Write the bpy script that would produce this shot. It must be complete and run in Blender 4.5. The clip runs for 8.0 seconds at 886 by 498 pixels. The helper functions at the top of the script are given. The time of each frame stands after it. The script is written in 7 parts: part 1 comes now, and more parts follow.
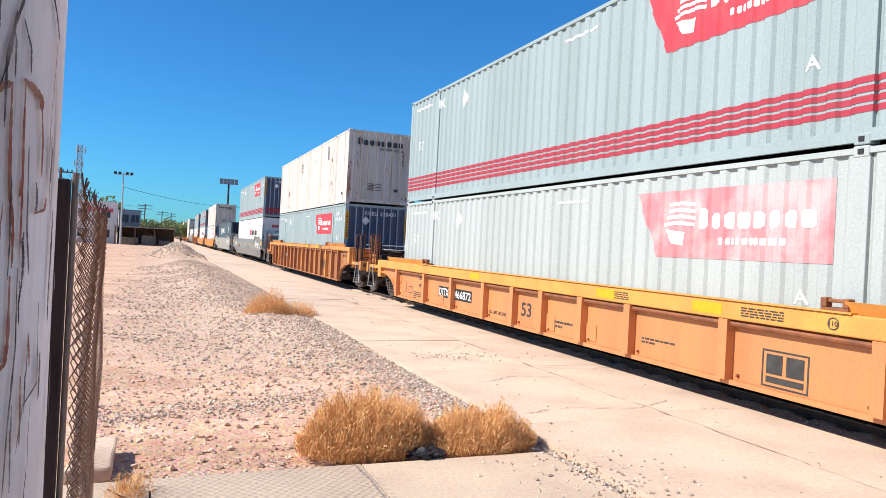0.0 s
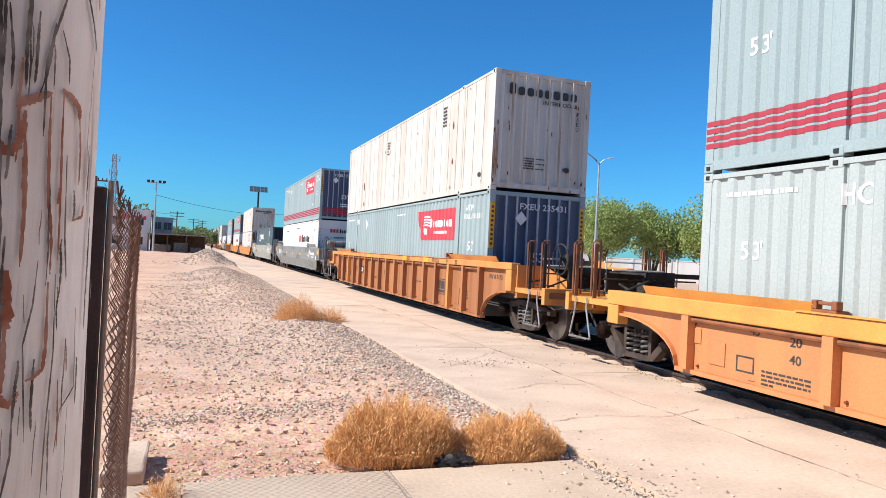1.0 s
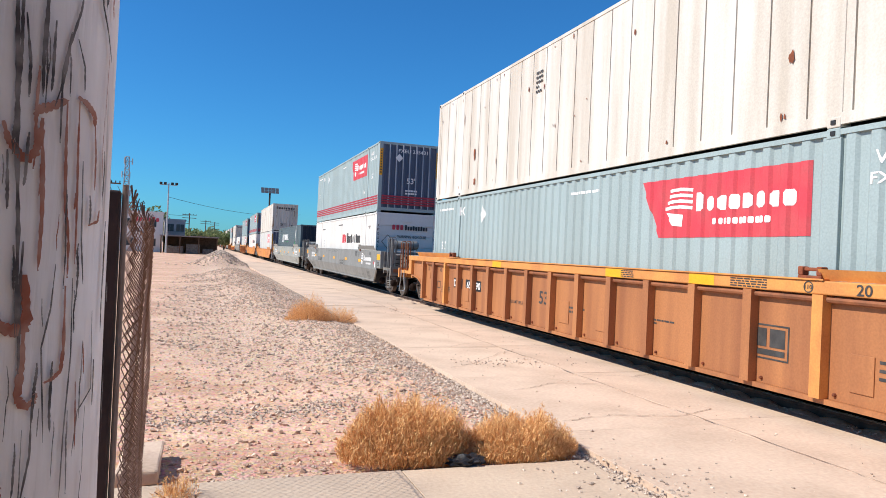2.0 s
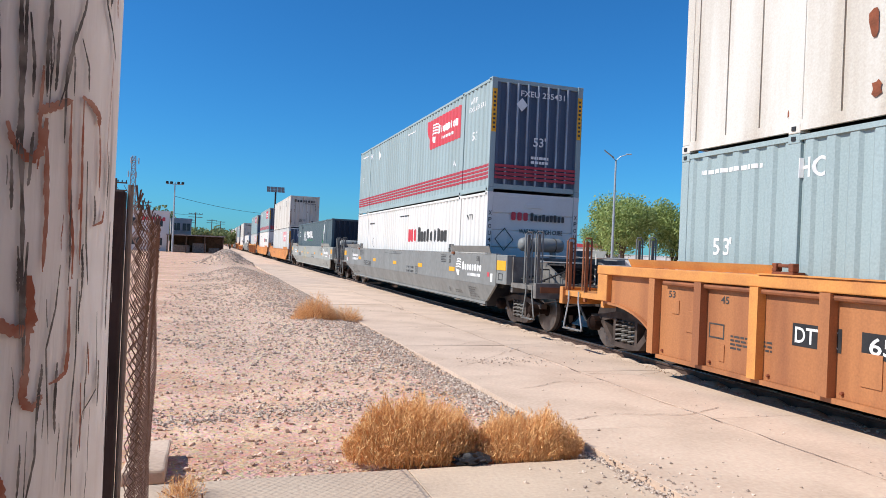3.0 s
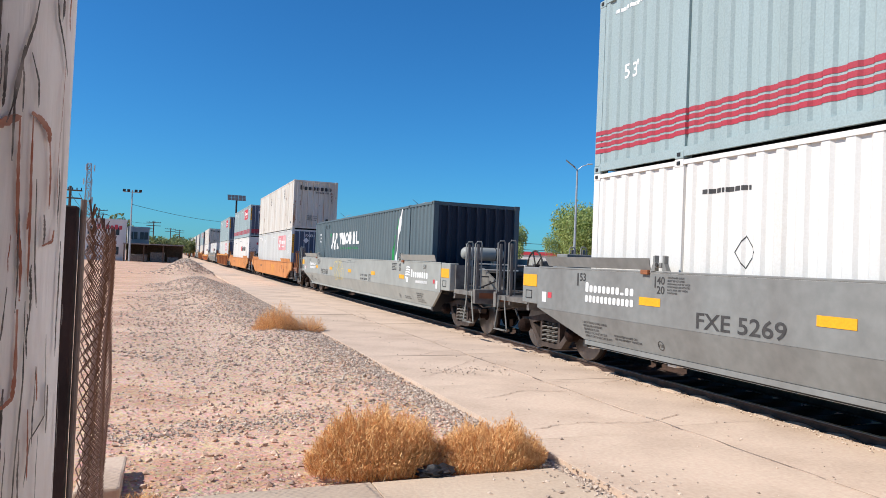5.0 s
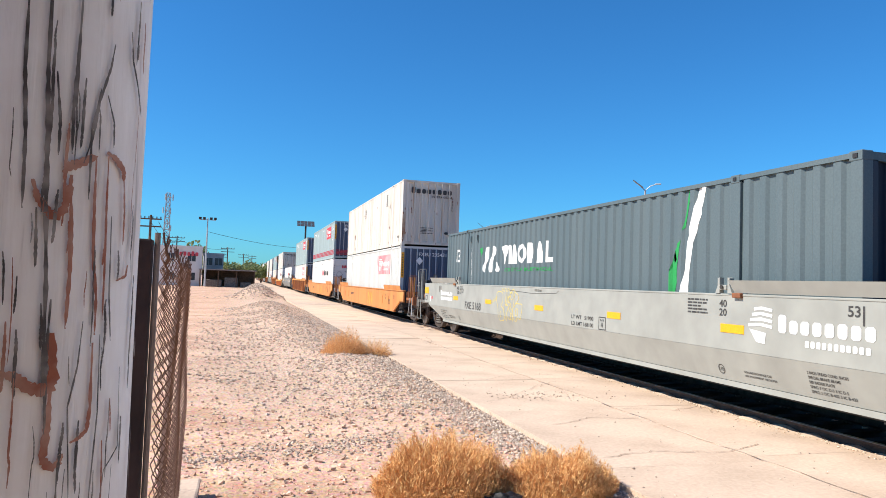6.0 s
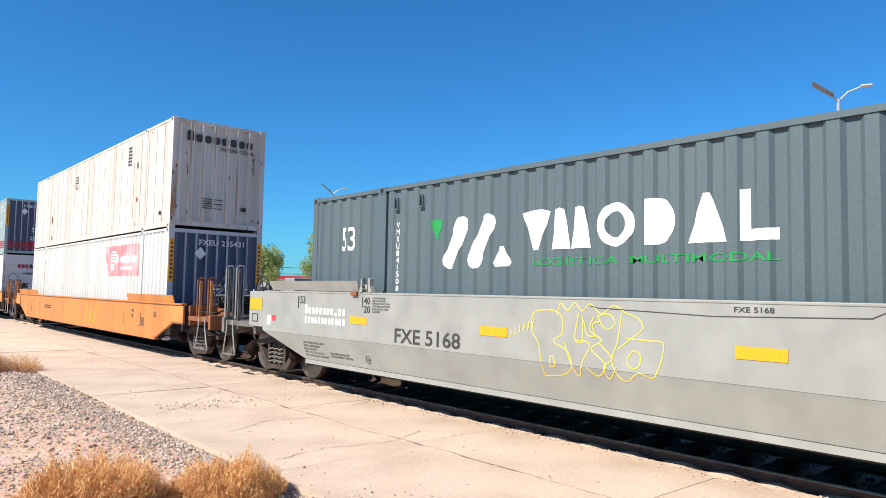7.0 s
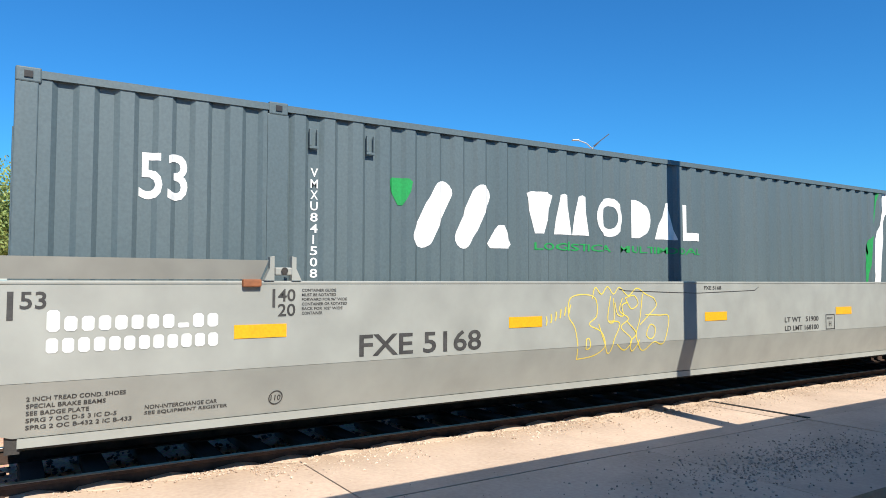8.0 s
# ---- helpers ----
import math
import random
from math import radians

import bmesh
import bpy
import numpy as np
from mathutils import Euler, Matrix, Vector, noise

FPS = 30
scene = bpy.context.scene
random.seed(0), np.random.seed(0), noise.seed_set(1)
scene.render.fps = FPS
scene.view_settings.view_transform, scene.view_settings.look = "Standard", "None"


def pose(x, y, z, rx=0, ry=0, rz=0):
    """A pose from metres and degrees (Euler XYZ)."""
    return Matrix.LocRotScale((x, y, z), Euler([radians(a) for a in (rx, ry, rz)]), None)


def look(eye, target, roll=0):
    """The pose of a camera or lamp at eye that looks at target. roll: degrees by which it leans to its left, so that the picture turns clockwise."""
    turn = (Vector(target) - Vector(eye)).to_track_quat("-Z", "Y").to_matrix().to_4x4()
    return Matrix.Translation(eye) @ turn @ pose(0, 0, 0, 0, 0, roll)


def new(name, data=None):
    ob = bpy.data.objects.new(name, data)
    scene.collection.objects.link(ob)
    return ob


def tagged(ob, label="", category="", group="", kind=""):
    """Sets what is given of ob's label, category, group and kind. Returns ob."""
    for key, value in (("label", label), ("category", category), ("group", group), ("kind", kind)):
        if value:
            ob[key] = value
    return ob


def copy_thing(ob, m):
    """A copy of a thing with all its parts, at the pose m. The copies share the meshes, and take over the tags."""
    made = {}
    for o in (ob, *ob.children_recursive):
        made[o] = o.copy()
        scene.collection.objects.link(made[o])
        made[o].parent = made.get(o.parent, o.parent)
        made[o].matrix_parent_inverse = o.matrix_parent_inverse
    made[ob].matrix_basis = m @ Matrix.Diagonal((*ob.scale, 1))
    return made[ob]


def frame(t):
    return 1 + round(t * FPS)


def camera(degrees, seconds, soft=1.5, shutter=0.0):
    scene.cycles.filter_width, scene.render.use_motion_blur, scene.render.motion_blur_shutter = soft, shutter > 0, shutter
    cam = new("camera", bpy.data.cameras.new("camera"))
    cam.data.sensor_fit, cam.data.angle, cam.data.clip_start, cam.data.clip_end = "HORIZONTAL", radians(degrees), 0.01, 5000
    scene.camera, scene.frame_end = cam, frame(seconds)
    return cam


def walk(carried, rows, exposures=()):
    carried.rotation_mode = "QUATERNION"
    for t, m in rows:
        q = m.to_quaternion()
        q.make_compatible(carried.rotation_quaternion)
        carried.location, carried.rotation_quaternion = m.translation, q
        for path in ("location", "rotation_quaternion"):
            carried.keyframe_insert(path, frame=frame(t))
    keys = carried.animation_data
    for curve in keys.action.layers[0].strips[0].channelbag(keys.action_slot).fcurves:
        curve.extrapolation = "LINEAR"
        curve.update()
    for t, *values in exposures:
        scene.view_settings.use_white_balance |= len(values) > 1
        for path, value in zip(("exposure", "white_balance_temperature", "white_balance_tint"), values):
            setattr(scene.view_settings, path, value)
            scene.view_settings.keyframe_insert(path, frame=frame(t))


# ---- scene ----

# ---------------------------------------------------------------- camera
cam = camera(65.2, 8.0, soft=0.4)
PATH = [
    (0.0, -0.006, -0.002, 1.737, -22.13, 0.008, -2.99),
    (0.5, -0.007, -0.003, 1.734, -20.86, 0.289, -2.64),
    (1.0, -0.008, 0.001, 1.736, -19.86, 0.431, -2.92),
    (1.5, -0.008, -0.005, 1.737, -18.86, 0.111, -2.50),
    (2.8, -0.013, -0.013, 1.742, -19.15, 0.929, -2.72),
    (3.0, -0.008, -0.002, 1.741, -18.49, 0.242, -2.47),
    (3.5, -0.010, 0.007, 1.741, -17.42, -0.683, -2.62),
    (4.0, -0.009, 0.014, 1.746, -17.59, -0.518, -2.76),
    (4.2, -0.007, 0.006, 1.749, -18.51, 0.141, -2.82),
    (5.3, -0.004, 0.006, 1.760, -21.73, 1.085, -2.24),
    (5.5, -0.002, 0.012, 1.762, -20.85, 0.902, -1.90),
    (6.0, 0.004, 0.019, 1.770, -16.09, 2.790, -1.92),
    (6.5, 0.026, -0.019, 1.779, -20.71, 4.011, -2.02),
    (6.7, 0.080, -0.020, 1.774, -27.0, 3.90, -1.60),
    (7.0, 0.174, -0.051, 1.770, -41.19, 3.618, -1.08),
    (7.2, 0.208, -0.118, 1.759, -53.08, 3.370, -0.65),
    (7.5, 0.305, -0.100, 1.783, -75.36, 2.814, 0.35),
    (7.8, 0.301, -0.162, 1.743, -104.26, 2.949, 0.02),
    (8.0, 0.352, -0.126, 1.740, -122.37, 2.752, -0.04),
]
LIGHT = [(0.0, 0.38, 6480, 10), (1.0, 0.32, 6400, 10), (1.5, 0.28, 6480, 10), (3.0, 0.10, 6200, 10), (3.5, 0.16, 6300, 9), (4.0, 0.03, 6120, 9), (5.5, 0.14, 6500, 10), (6.0, 0.44, 6580, 9), (6.5, 0.48, 6600, 10), (7.0, 0.36, 6500, 9), (7.5, 0.30, 6480, 8), (8.0, 0.38, 6400, 7)]
walk(cam, [(t, pose(x, y, z, 90 + p, r, w)) for t, x, y, z, w, p, r in PATH], LIGHT)

# how far the train has run at each time, in metres towards -y
RUN = [(0.0, 0.00), (0.5, 5.61), (1.0, 11.28), (1.5, 16.89), (2.8, 31.60), (3.0, 33.87), (3.5, 39.51), (4.0, 45.15), (4.2, 47.38), (5.3, 59.76), (5.5, 62.03), (6.0, 67.73), (6.5, 73.44), (7.0, 79.16), (7.2, 81.40), (7.5, 84.69), (7.8, 87.93), (8.0, 90.10)]

# ---------------------------------------------------------------- light
SUN_EL, SUN_AZ = 43.0, 275.5          # degrees; azimuth clockwise from +y
world = bpy.data.worlds.new("sky")
scene.world = world
world.use_nodes = True
wn = world.node_tree
sky = wn.nodes.new("ShaderNodeTexSky")
sky.sky_type, sky.sun_disc = "NISHITA", False
sky.sun_elevation, sky.sun_rotation = radians(SUN_EL), radians(SUN_AZ)
sky.air_density, sky.dust_density, sky.ozone_density, sky.altitude = 1.0, 0.3, 3.0, 0
tint = wn.nodes.new("ShaderNodeHueSaturation")
tint.inputs["Saturation"].default_value = 1.05
deep = wn.nodes.new("ShaderNodeMixRGB")
deep.blend_type = "MULTIPLY"
deep.inputs[0].default_value, deep.inputs[2].default_value = 1.0, (0.29, 0.86, 1.30, 1)
wn.links.new(sky.outputs[0], tint.inputs["Color"])
wn.links.new(tint.outputs[0], deep.inputs[1])
wn.links.new(deep.outputs[0], wn.nodes["Background"].inputs[0])
wn.nodes["Background"].inputs[1].default_value = 0.092
sun = new("sun", bpy.data.lights.new("sun", "SUN"))
sun.data.energy, sun.data.angle, sun.data.color = 5.0, radians(0.3), (1.0, 0.94, 0.85)
sa, se = radians(SUN_AZ), radians(SUN_EL)
sun.matrix_world = look((0, 0, 50), Vector((0, 0, 50)) - Vector((math.sin(sa) * math.cos(se), math.cos(sa) * math.cos(se), math.sin(se))))

# ---------------------------------------------------------------- materials
MATS = {}


def nodes_of(name):
    m = bpy.data.materials.new(name)
    m.use_nodes = True
    return m, m.node_tree.nodes, m.node_tree.links, m.node_tree.nodes["Principled BSDF"]


def surface(name, col, dark=None, rough=0.6, metal=0.0, scale=3.0, fine=40.0, amount=0.5, bump=0.2, stretch=(1, 1, 1), lo=0.4, hi=0.65, spread=0.0, spec=0.4):
    """A worn surface: base colour, a second colour in blotches, fine grain, bump and uneven gloss."""
    if name in MATS:
        return MATS[name]
    m, n, l, b = nodes_of(name)
    dark = dark or tuple(c * 0.6 for c in col)
    tc = n.new("ShaderNodeTexCoord")
    mp = n.new("ShaderNodeMapping")
    mp.inputs["Scale"].default_value = stretch
    l.new(tc.outputs["Object"], mp.inputs[0])
    big, small = n.new("ShaderNodeTexNoise"), n.new("ShaderNodeTexNoise")
    big.inputs["Scale"].default_value, big.inputs["Detail"].default_value = scale, 6
    small.inputs["Scale"].default_value, small.inputs["Detail"].default_value = fine, 5
    l.new(mp.outputs[0], big.inputs[0])
    l.new(tc.outputs["Object"], small.inputs[0])
    ramp = n.new("ShaderNodeValToRGB")
    ramp.color_ramp.elements[0].position, ramp.color_ramp.elements[1].position = lo, hi
    l.new(big.outputs["Fac"], ramp.inputs[0])
    fac = n.new("ShaderNodeMath")
    fac.operation = "MULTIPLY"
    fac.inputs[1].default_value = amount
    l.new(ramp.outputs[0], fac.inputs[0])
    mix = n.new("ShaderNodeMixRGB")
    mix.inputs[1].default_value, mix.inputs[2].default_value = (*col, 1), (*dark, 1)
    l.new(fac.outputs[0], mix.inputs[0])
    grain = n.new("ShaderNodeMixRGB")
    grain.blend_type = "OVERLAY"
    grain.inputs[0].default_value = 0.25
    l.new(mix.outputs[0], grain.inputs[1])
    l.new(small.outputs["Fac"], grain.inputs[2])
    out = grain.outputs[0]
    if spread:
        oi = n.new("ShaderNodeObjectInfo")
        hs = n.new("ShaderNodeHueSaturation")
        mr = n.new("ShaderNodeMapRange")
        mr.inputs[3].default_value, mr.inputs[4].default_value = 1 - spread, 1 + spread
        l.new(oi.outputs["Random"], mr.inputs[0])
        l.new(mr.outputs[0], hs.inputs["Value"])
        l.new(out, hs.inputs["Color"])
        out = hs.outputs[0]
    l.new(out, b.inputs["Base Color"])
    rr = n.new("ShaderNodeMapRange")
    rr.inputs[3].default_value, rr.inputs[4].default_value = rough - 0.1, min(1, rough + 0.15)
    l.new(big.outputs["Fac"], rr.inputs[0])
    l.new(rr.outputs[0], b.inputs["Roughness"])
    b.inputs["Metallic"].default_value = metal
    b.inputs["Specular IOR Level"].default_value = spec
    if bump:
        bp = n.new("ShaderNodeBump")
        bp.inputs["Strength"].default_value, bp.inputs["Distance"].default_value = bump, 0.01
        l.new(small.outputs["Fac"], bp.inputs["Height"])
        l.new(bp.outputs[0], b.inputs["Normal"])
    MATS[name] = m
    return m


STREAK = (1.6, 1.6, 0.12)      # stains that run down
M_grey_car = surface("grey_car_paint", (0.335, 0.335, 0.30), (0.28, 0.27, 0.235), 0.5, scale=0.5, fine=2.5, amount=0.3, bump=0.05, stretch=STREAK)
M_grey_dull = surface("dull_grey_car_paint", (0.23, 0.23, 0.215), (0.17, 0.16, 0.145), 0.55, scale=0.8, fine=7, amount=0.5, bump=0.05, stretch=STREAK)
M_gear = surface("dusty_dark_grey_steel", (0.20, 0.185, 0.165), (0.085, 0.07, 0.06), 0.7, scale=4, amount=0.7, bump=0.2)
M_gear_rust = surface("rusty_brown_steel", (0.30, 0.11, 0.045), (0.12, 0.05, 0.03), 0.7, scale=4, amount=0.6, bump=0.2)
M_yellow_car = surface("yellow_car_paint", (0.62, 0.255, 0.095), (0.44, 0.165, 0.075), 0.5, scale=1.2, amount=0.45, bump=0.06, stretch=STREAK)
M_orange_car = surface("faded_orange_car_paint", (0.43, 0.175, 0.065), (0.24, 0.088, 0.04), 0.6, scale=1.4, amount=0.75, bump=0.08, stretch=STREAK)
M_smooth_orange = surface("bright_orange_car_paint", (0.60, 0.235, 0.06), (0.42, 0.15, 0.05), 0.55, scale=1.0, amount=0.5, bump=0.06, stretch=STREAK)
M_chord = surface("yellow_chord_paint", (0.72, 0.34, 0.075), (0.5, 0.2, 0.06), 0.5, scale=2.0, amount=0.4, bump=0.05)
M_oldchord = surface("faded_orange_chord_paint", (0.66, 0.29, 0.075), (0.45, 0.17, 0.06), 0.55, scale=2.0, amount=0.6, bump=0.05)
M_under = surface("grimy_steel", (0.045, 0.04, 0.036), (0.02, 0.017, 0.015), 0.75, scale=5, amount=0.8, bump=0.3)
M_bogie = surface("dusty_cast_steel", (0.075, 0.052, 0.041), (0.032, 0.022, 0.017), 0.8, scale=6, amount=0.8, bump=0.4)
M_wheel = surface("rusty_wheel_steel", (0.022, 0.012, 0.009), (0.012, 0.008, 0.007), 0.9, metal=0.0, spec=0.08, scale=5, amount=0.7, bump=0.2)
M_tread = surface("polished_wheel_rim", (0.22, 0.19, 0.17), (0.12, 0.09, 0.08), 0.4, metal=0.8, scale=6, bump=0.05)
M_rail = surface("rusty_rail_steel", (0.10, 0.060, 0.045), (0.045, 0.03, 0.024), 0.75, metal=0.2, scale=8, amount=0.7, bump=0.3)
M_railhead = surface("worn_rail_head", (0.42, 0.38, 0.35), (0.25, 0.2, 0.17), 0.3, metal=0.9, scale=5, bump=0.05)
M_black = surface("black_paint", (0.02, 0.02, 0.022), (0.05, 0.045, 0.04), 0.6, scale=6, amount=0.4, bump=0.05)
M_darktext = surface("dark_lettering_paint", (0.045, 0.042, 0.04), (0.09, 0.085, 0.08), 0.6, scale=9, amount=0.5, bump=0.0)
M_white = surface("white_lettering_paint", (0.82, 0.80, 0.77), (0.6, 0.58, 0.54), 0.55, scale=8, amount=0.35, bump=0.0)
M_plate = surface("amber_reflector_plate", (0.85, 0.40, 0.015), (0.75, 0.32, 0.01), 0.4, scale=6, amount=0.3, bump=0.0)
M_red = surface("red_logo_paint", (0.62, 0.055, 0.075), (0.48, 0.10, 0.10), 0.55, scale=2.5, amount=0.5, bump=0.03)
M_redfade = surface("faded_red_logo_paint", (0.66, 0.24, 0.25), (0.72, 0.5, 0.48), 0.6, scale=2.0, amount=0.8, bump=0.03)
M_green = surface("green_logo_paint", (0.025, 0.30, 0.075), (0.02, 0.21, 0.055), 0.5, scale=6, amount=0.3, bump=0.0)
M_yellowspray = surface("yellow_spray_paint", (0.80, 0.60, 0.07), (0.62, 0.52, 0.24), 0.6, scale=9, amount=0.4, bump=0.0)
M_slate = surface("slate_container_paint", (0.094, 0.126, 0.135), (0.118, 0.15, 0.157), 0.5, scale=0.9, amount=0.5, bump=0.06, stretch=STREAK)
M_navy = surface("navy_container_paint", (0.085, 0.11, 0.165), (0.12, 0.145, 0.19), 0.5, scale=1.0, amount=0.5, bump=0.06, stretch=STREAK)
# end walls of the slate container, much darker than its sides
M_nearblack = surface("dark_navy_container_end", (0.02, 0.026, 0.045), (0.04, 0.045, 0.06), 0.5, scale=1.0, amount=0.5, bump=0.06, stretch=STREAK)
M_bluegrey = surface("blue_grey_container_paint", (0.34, 0.415, 0.41), (0.27, 0.325, 0.315), 0.5, scale=0.8, amount=0.5, bump=0.06, stretch=STREAK)
M_paleblue = surface("chalky_pale_container_paint", (0.45, 0.49, 0.465), (0.36, 0.40, 0.38), 0.6, scale=0.8, amount=0.5, bump=0.06, stretch=STREAK)
M_chalk = surface("chalky_white_container_paint", (0.60, 0.60, 0.565), (0.48, 0.47, 0.43), 0.6, scale=0.8, amount=0.5, bump=0.06, stretch=STREAK)
M_whitebox = surface("dirty_white_container_paint", (0.68, 0.635, 0.56), (0.42, 0.34, 0.25), 0.55, scale=1.6, amount=0.6, bump=0.05, stretch=STREAK)
M_clean = surface("white_container_paint", (0.74, 0.71, 0.66), (0.60, 0.56, 0.50), 0.5, scale=0.8, amount=0.4, bump=0.05, stretch=STREAK)
M_greyend = surface("grey_container_end_paint", (0.70, 0.66, 0.585), (0.46, 0.38, 0.29), 0.55, scale=1.0, amount=0.5, bump=0.05, stretch=STREAK)
M_rust = surface("flaking_rust", (0.25, 0.07, 0.03), (0.12, 0.04, 0.02), 0.85, scale=6, amount=0.7, bump=0.4)
M_rustwash = surface("washed_rust", (0.36, 0.17, 0.08), (0.5, 0.36, 0.24), 0.85, scale=9, amount=0.7, bump=0.2)
# navy end ribs: the sun catching them is painted in as a paler colour
M_navyrib_lit = surface("sunlit_navy_rib", (0.42, 0.46, 0.50), (0.16, 0.19, 0.24), 0.5, scale=5, amount=0.7, bump=0.06, stretch=STREAK)
M_greyrib = surface("grimy_rust_streaked_paint", (0.62, 0.56, 0.47), (0.34, 0.22, 0.13), 0.6, scale=4, amount=0.8, bump=0.06, stretch=STREAK)
M_stripe = surface("crimson_stripe_paint", (0.42, 0.04, 0.06), (0.34, 0.07, 0.08), 0.55, scale=2, amount=0.4, bump=0.03)
M_concrete = surface("dusty_concrete", (0.67, 0.50, 0.37), (0.50, 0.36, 0.26), 0.9, scale=0.9, fine=22, amount=0.75, bump=0.45, spread=0.05)
M_footway = surface("dusty_footway_concrete", (0.61, 0.465, 0.335), (0.48, 0.355, 0.255), 0.9, scale=1.1, fine=30, amount=0.7, bump=0.4, spread=0.04)
M_ballast = surface("dark_ballast_stone", (0.11, 0.09, 0.08), (0.05, 0.043, 0.038), 0.95, scale=4, amount=0.7, bump=0.4)
M_tie = surface("oily_timber_sleeper", (0.085, 0.062, 0.05), (0.04, 0.03, 0.025), 0.9, scale=3, amount=0.6, bump=0.3)
M_fence = surface("rusty_fence_wire", (0.19, 0.105, 0.08), (0.08, 0.045, 0.035), 0.7, metal=0.3, scale=10, amount=0.7, bump=0.2)
M_post = surface("dark_tarred_post", (0.045, 0.024, 0.022), (0.02, 0.012, 0.011), 0.8, scale=6, amount=0.7, bump=0.3)
M_pipe = surface("galvanised_pipe", (0.24, 0.19, 0.17), (0.2, 0.13, 0.1), 0.5, metal=0.5, scale=8, amount=0.6, bump=0.1)
M_clump = surface("black_clump_surface", (0.015, 0.014, 0.014), (0.05, 0.04, 0.04), 0.4, scale=9, amount=0.5, bump=0.2)
M_trunk = surface("grey_brown_bark", (0.13, 0.09, 0.065), (0.06, 0.04, 0.03), 0.9, scale=5, amount=0.7, bump=0.5)
M_galv = surface("painted_lamp_pole", (0.45, 0.47, 0.48), (0.3, 0.3, 0.3), 0.5, metal=0.4, scale=4, amount=0.5, bump=0.05)
M_solar = surface("solar_cell_glass", (0.10, 0.10, 0.11), (0.05, 0.05, 0.07), 0.25, scale=12, amount=0.5, bump=0.0)
M_wood = surface("weathered_pole_wood", (0.14, 0.09, 0.06), (0.07, 0.045, 0.03), 0.9, scale=5, amount=0.7, bump=0.3)
M_plaster = surface("whitewashed_plaster", (0.74, 0.72, 0.69), (0.55, 0.5, 0.45), 0.85, scale=0.5, amount=0.5, bump=0.2, stretch=(1, 1, 0.3))
M_greyplaster = surface("grey_plaster", (0.42, 0.41, 0.41), (0.3, 0.28, 0.27), 0.85, scale=0.5, amount=0.5, bump=0.2)
M_tin = surface("tin_roof", (0.30, 0.27, 0.25), (0.2, 0.14, 0.11), 0.5, metal=0.4, scale=2, amount=0.6, bump=0.1)
M_glassdark = surface("dark_window_glass", (0.03, 0.04, 0.05), (0.05, 0.06, 0.07), 0.15, scale=2, amount=0.4, bump=0.0)


def leaf_material(name, a, b_):
    m, n, l, b = nodes_of(name)
    g = n.new("ShaderNodeNewGeometry")
    ramp = n.new("ShaderNodeValToRGB")
    ramp.color_ramp.elements[0].color, ramp.color_ramp.elements[1].color = (*a, 1), (*b_, 1)
    l.new(g.outputs["Random Per Island"], ramp.inputs[0])
    l.new(ramp.outputs[0], b.inputs["Base Color"])
    b.inputs["Roughness"].default_value = 0.6
    tr = n.new("ShaderNodeBsdfTranslucent")
    l.new(ramp.outputs[0], tr.inputs[0])
    mx = n.new("ShaderNodeMixShader")
    mx.inputs[0].default_value = 0.3
    l.new(b.outputs[0], mx.inputs[1])
    l.new(tr.outputs[0], mx.inputs[2])
    l.new(mx.outputs[0], n["Material Output"].inputs[0])
    return m


def mixed_material(name, a, b_, rough=0.9, shine=0.2):
    """Small loose pieces, each of its own shade between two colours."""
    m, n, l, b = nodes_of(name)
    g = n.new("ShaderNodeNewGeometry")
    ramp = n.new("ShaderNodeValToRGB")
    ramp.color_ramp.elements[0].color, ramp.color_ramp.elements[1].color = (*a, 1), (*b_, 1)
    l.new(g.outputs["Random Per Island"], ramp.inputs[0])
    t = n.new("ShaderNodeTexNoise"); t.inputs["Scale"].default_value = 60
    l.new(g.outputs["Position"], t.inputs["Vector"])
    mx = n.new("ShaderNodeMixRGB"); mx.blend_type = "OVERLAY"; mx.inputs[0].default_value = 0.3
    l.new(ramp.outputs[0], mx.inputs[1]); l.new(t.outputs["Fac"], mx.inputs[2])
    l.new(mx.outputs[0], b.inputs["Base Color"])
    b.inputs["Roughness"].default_value, b.inputs["Specular IOR Level"].default_value = rough, shine
    return m


M_stone = mixed_material("grey_gravel_stone", (0.31, 0.235, 0.185), (0.70, 0.565, 0.45))
M_clod = mixed_material("dry_earth_clod", (0.42, 0.265, 0.185), (0.80, 0.57, 0.42))
M_dry = mixed_material("dry_tumbleweed_stem", (0.64, 0.27, 0.09), (1.0, 0.68, 0.32), 0.8)
M_twig = surface("reddish_dry_twig", (0.30, 0.10, 0.05), (0.16, 0.06, 0.03), 0.85, scale=20, amount=0.6, bump=0.2)
M_leaf = leaf_material("green_leaves", (0.17, 0.245, 0.055), (0.48, 0.54, 0.19))
M_leaf_far = leaf_material("dusty_far_leaves", (0.13, 0.17, 0.06), (0.30, 0.33, 0.14))
M_crushed = mixed_material("pale_crushed_stone", (0.42, 0.31, 0.23), (0.72, 0.58, 0.45))
M_crack = surface("dust_filled_crack", (0.40, 0.285, 0.21), (0.26, 0.18, 0.13), 0.95, scale=6, amount=0.6, bump=0.2)


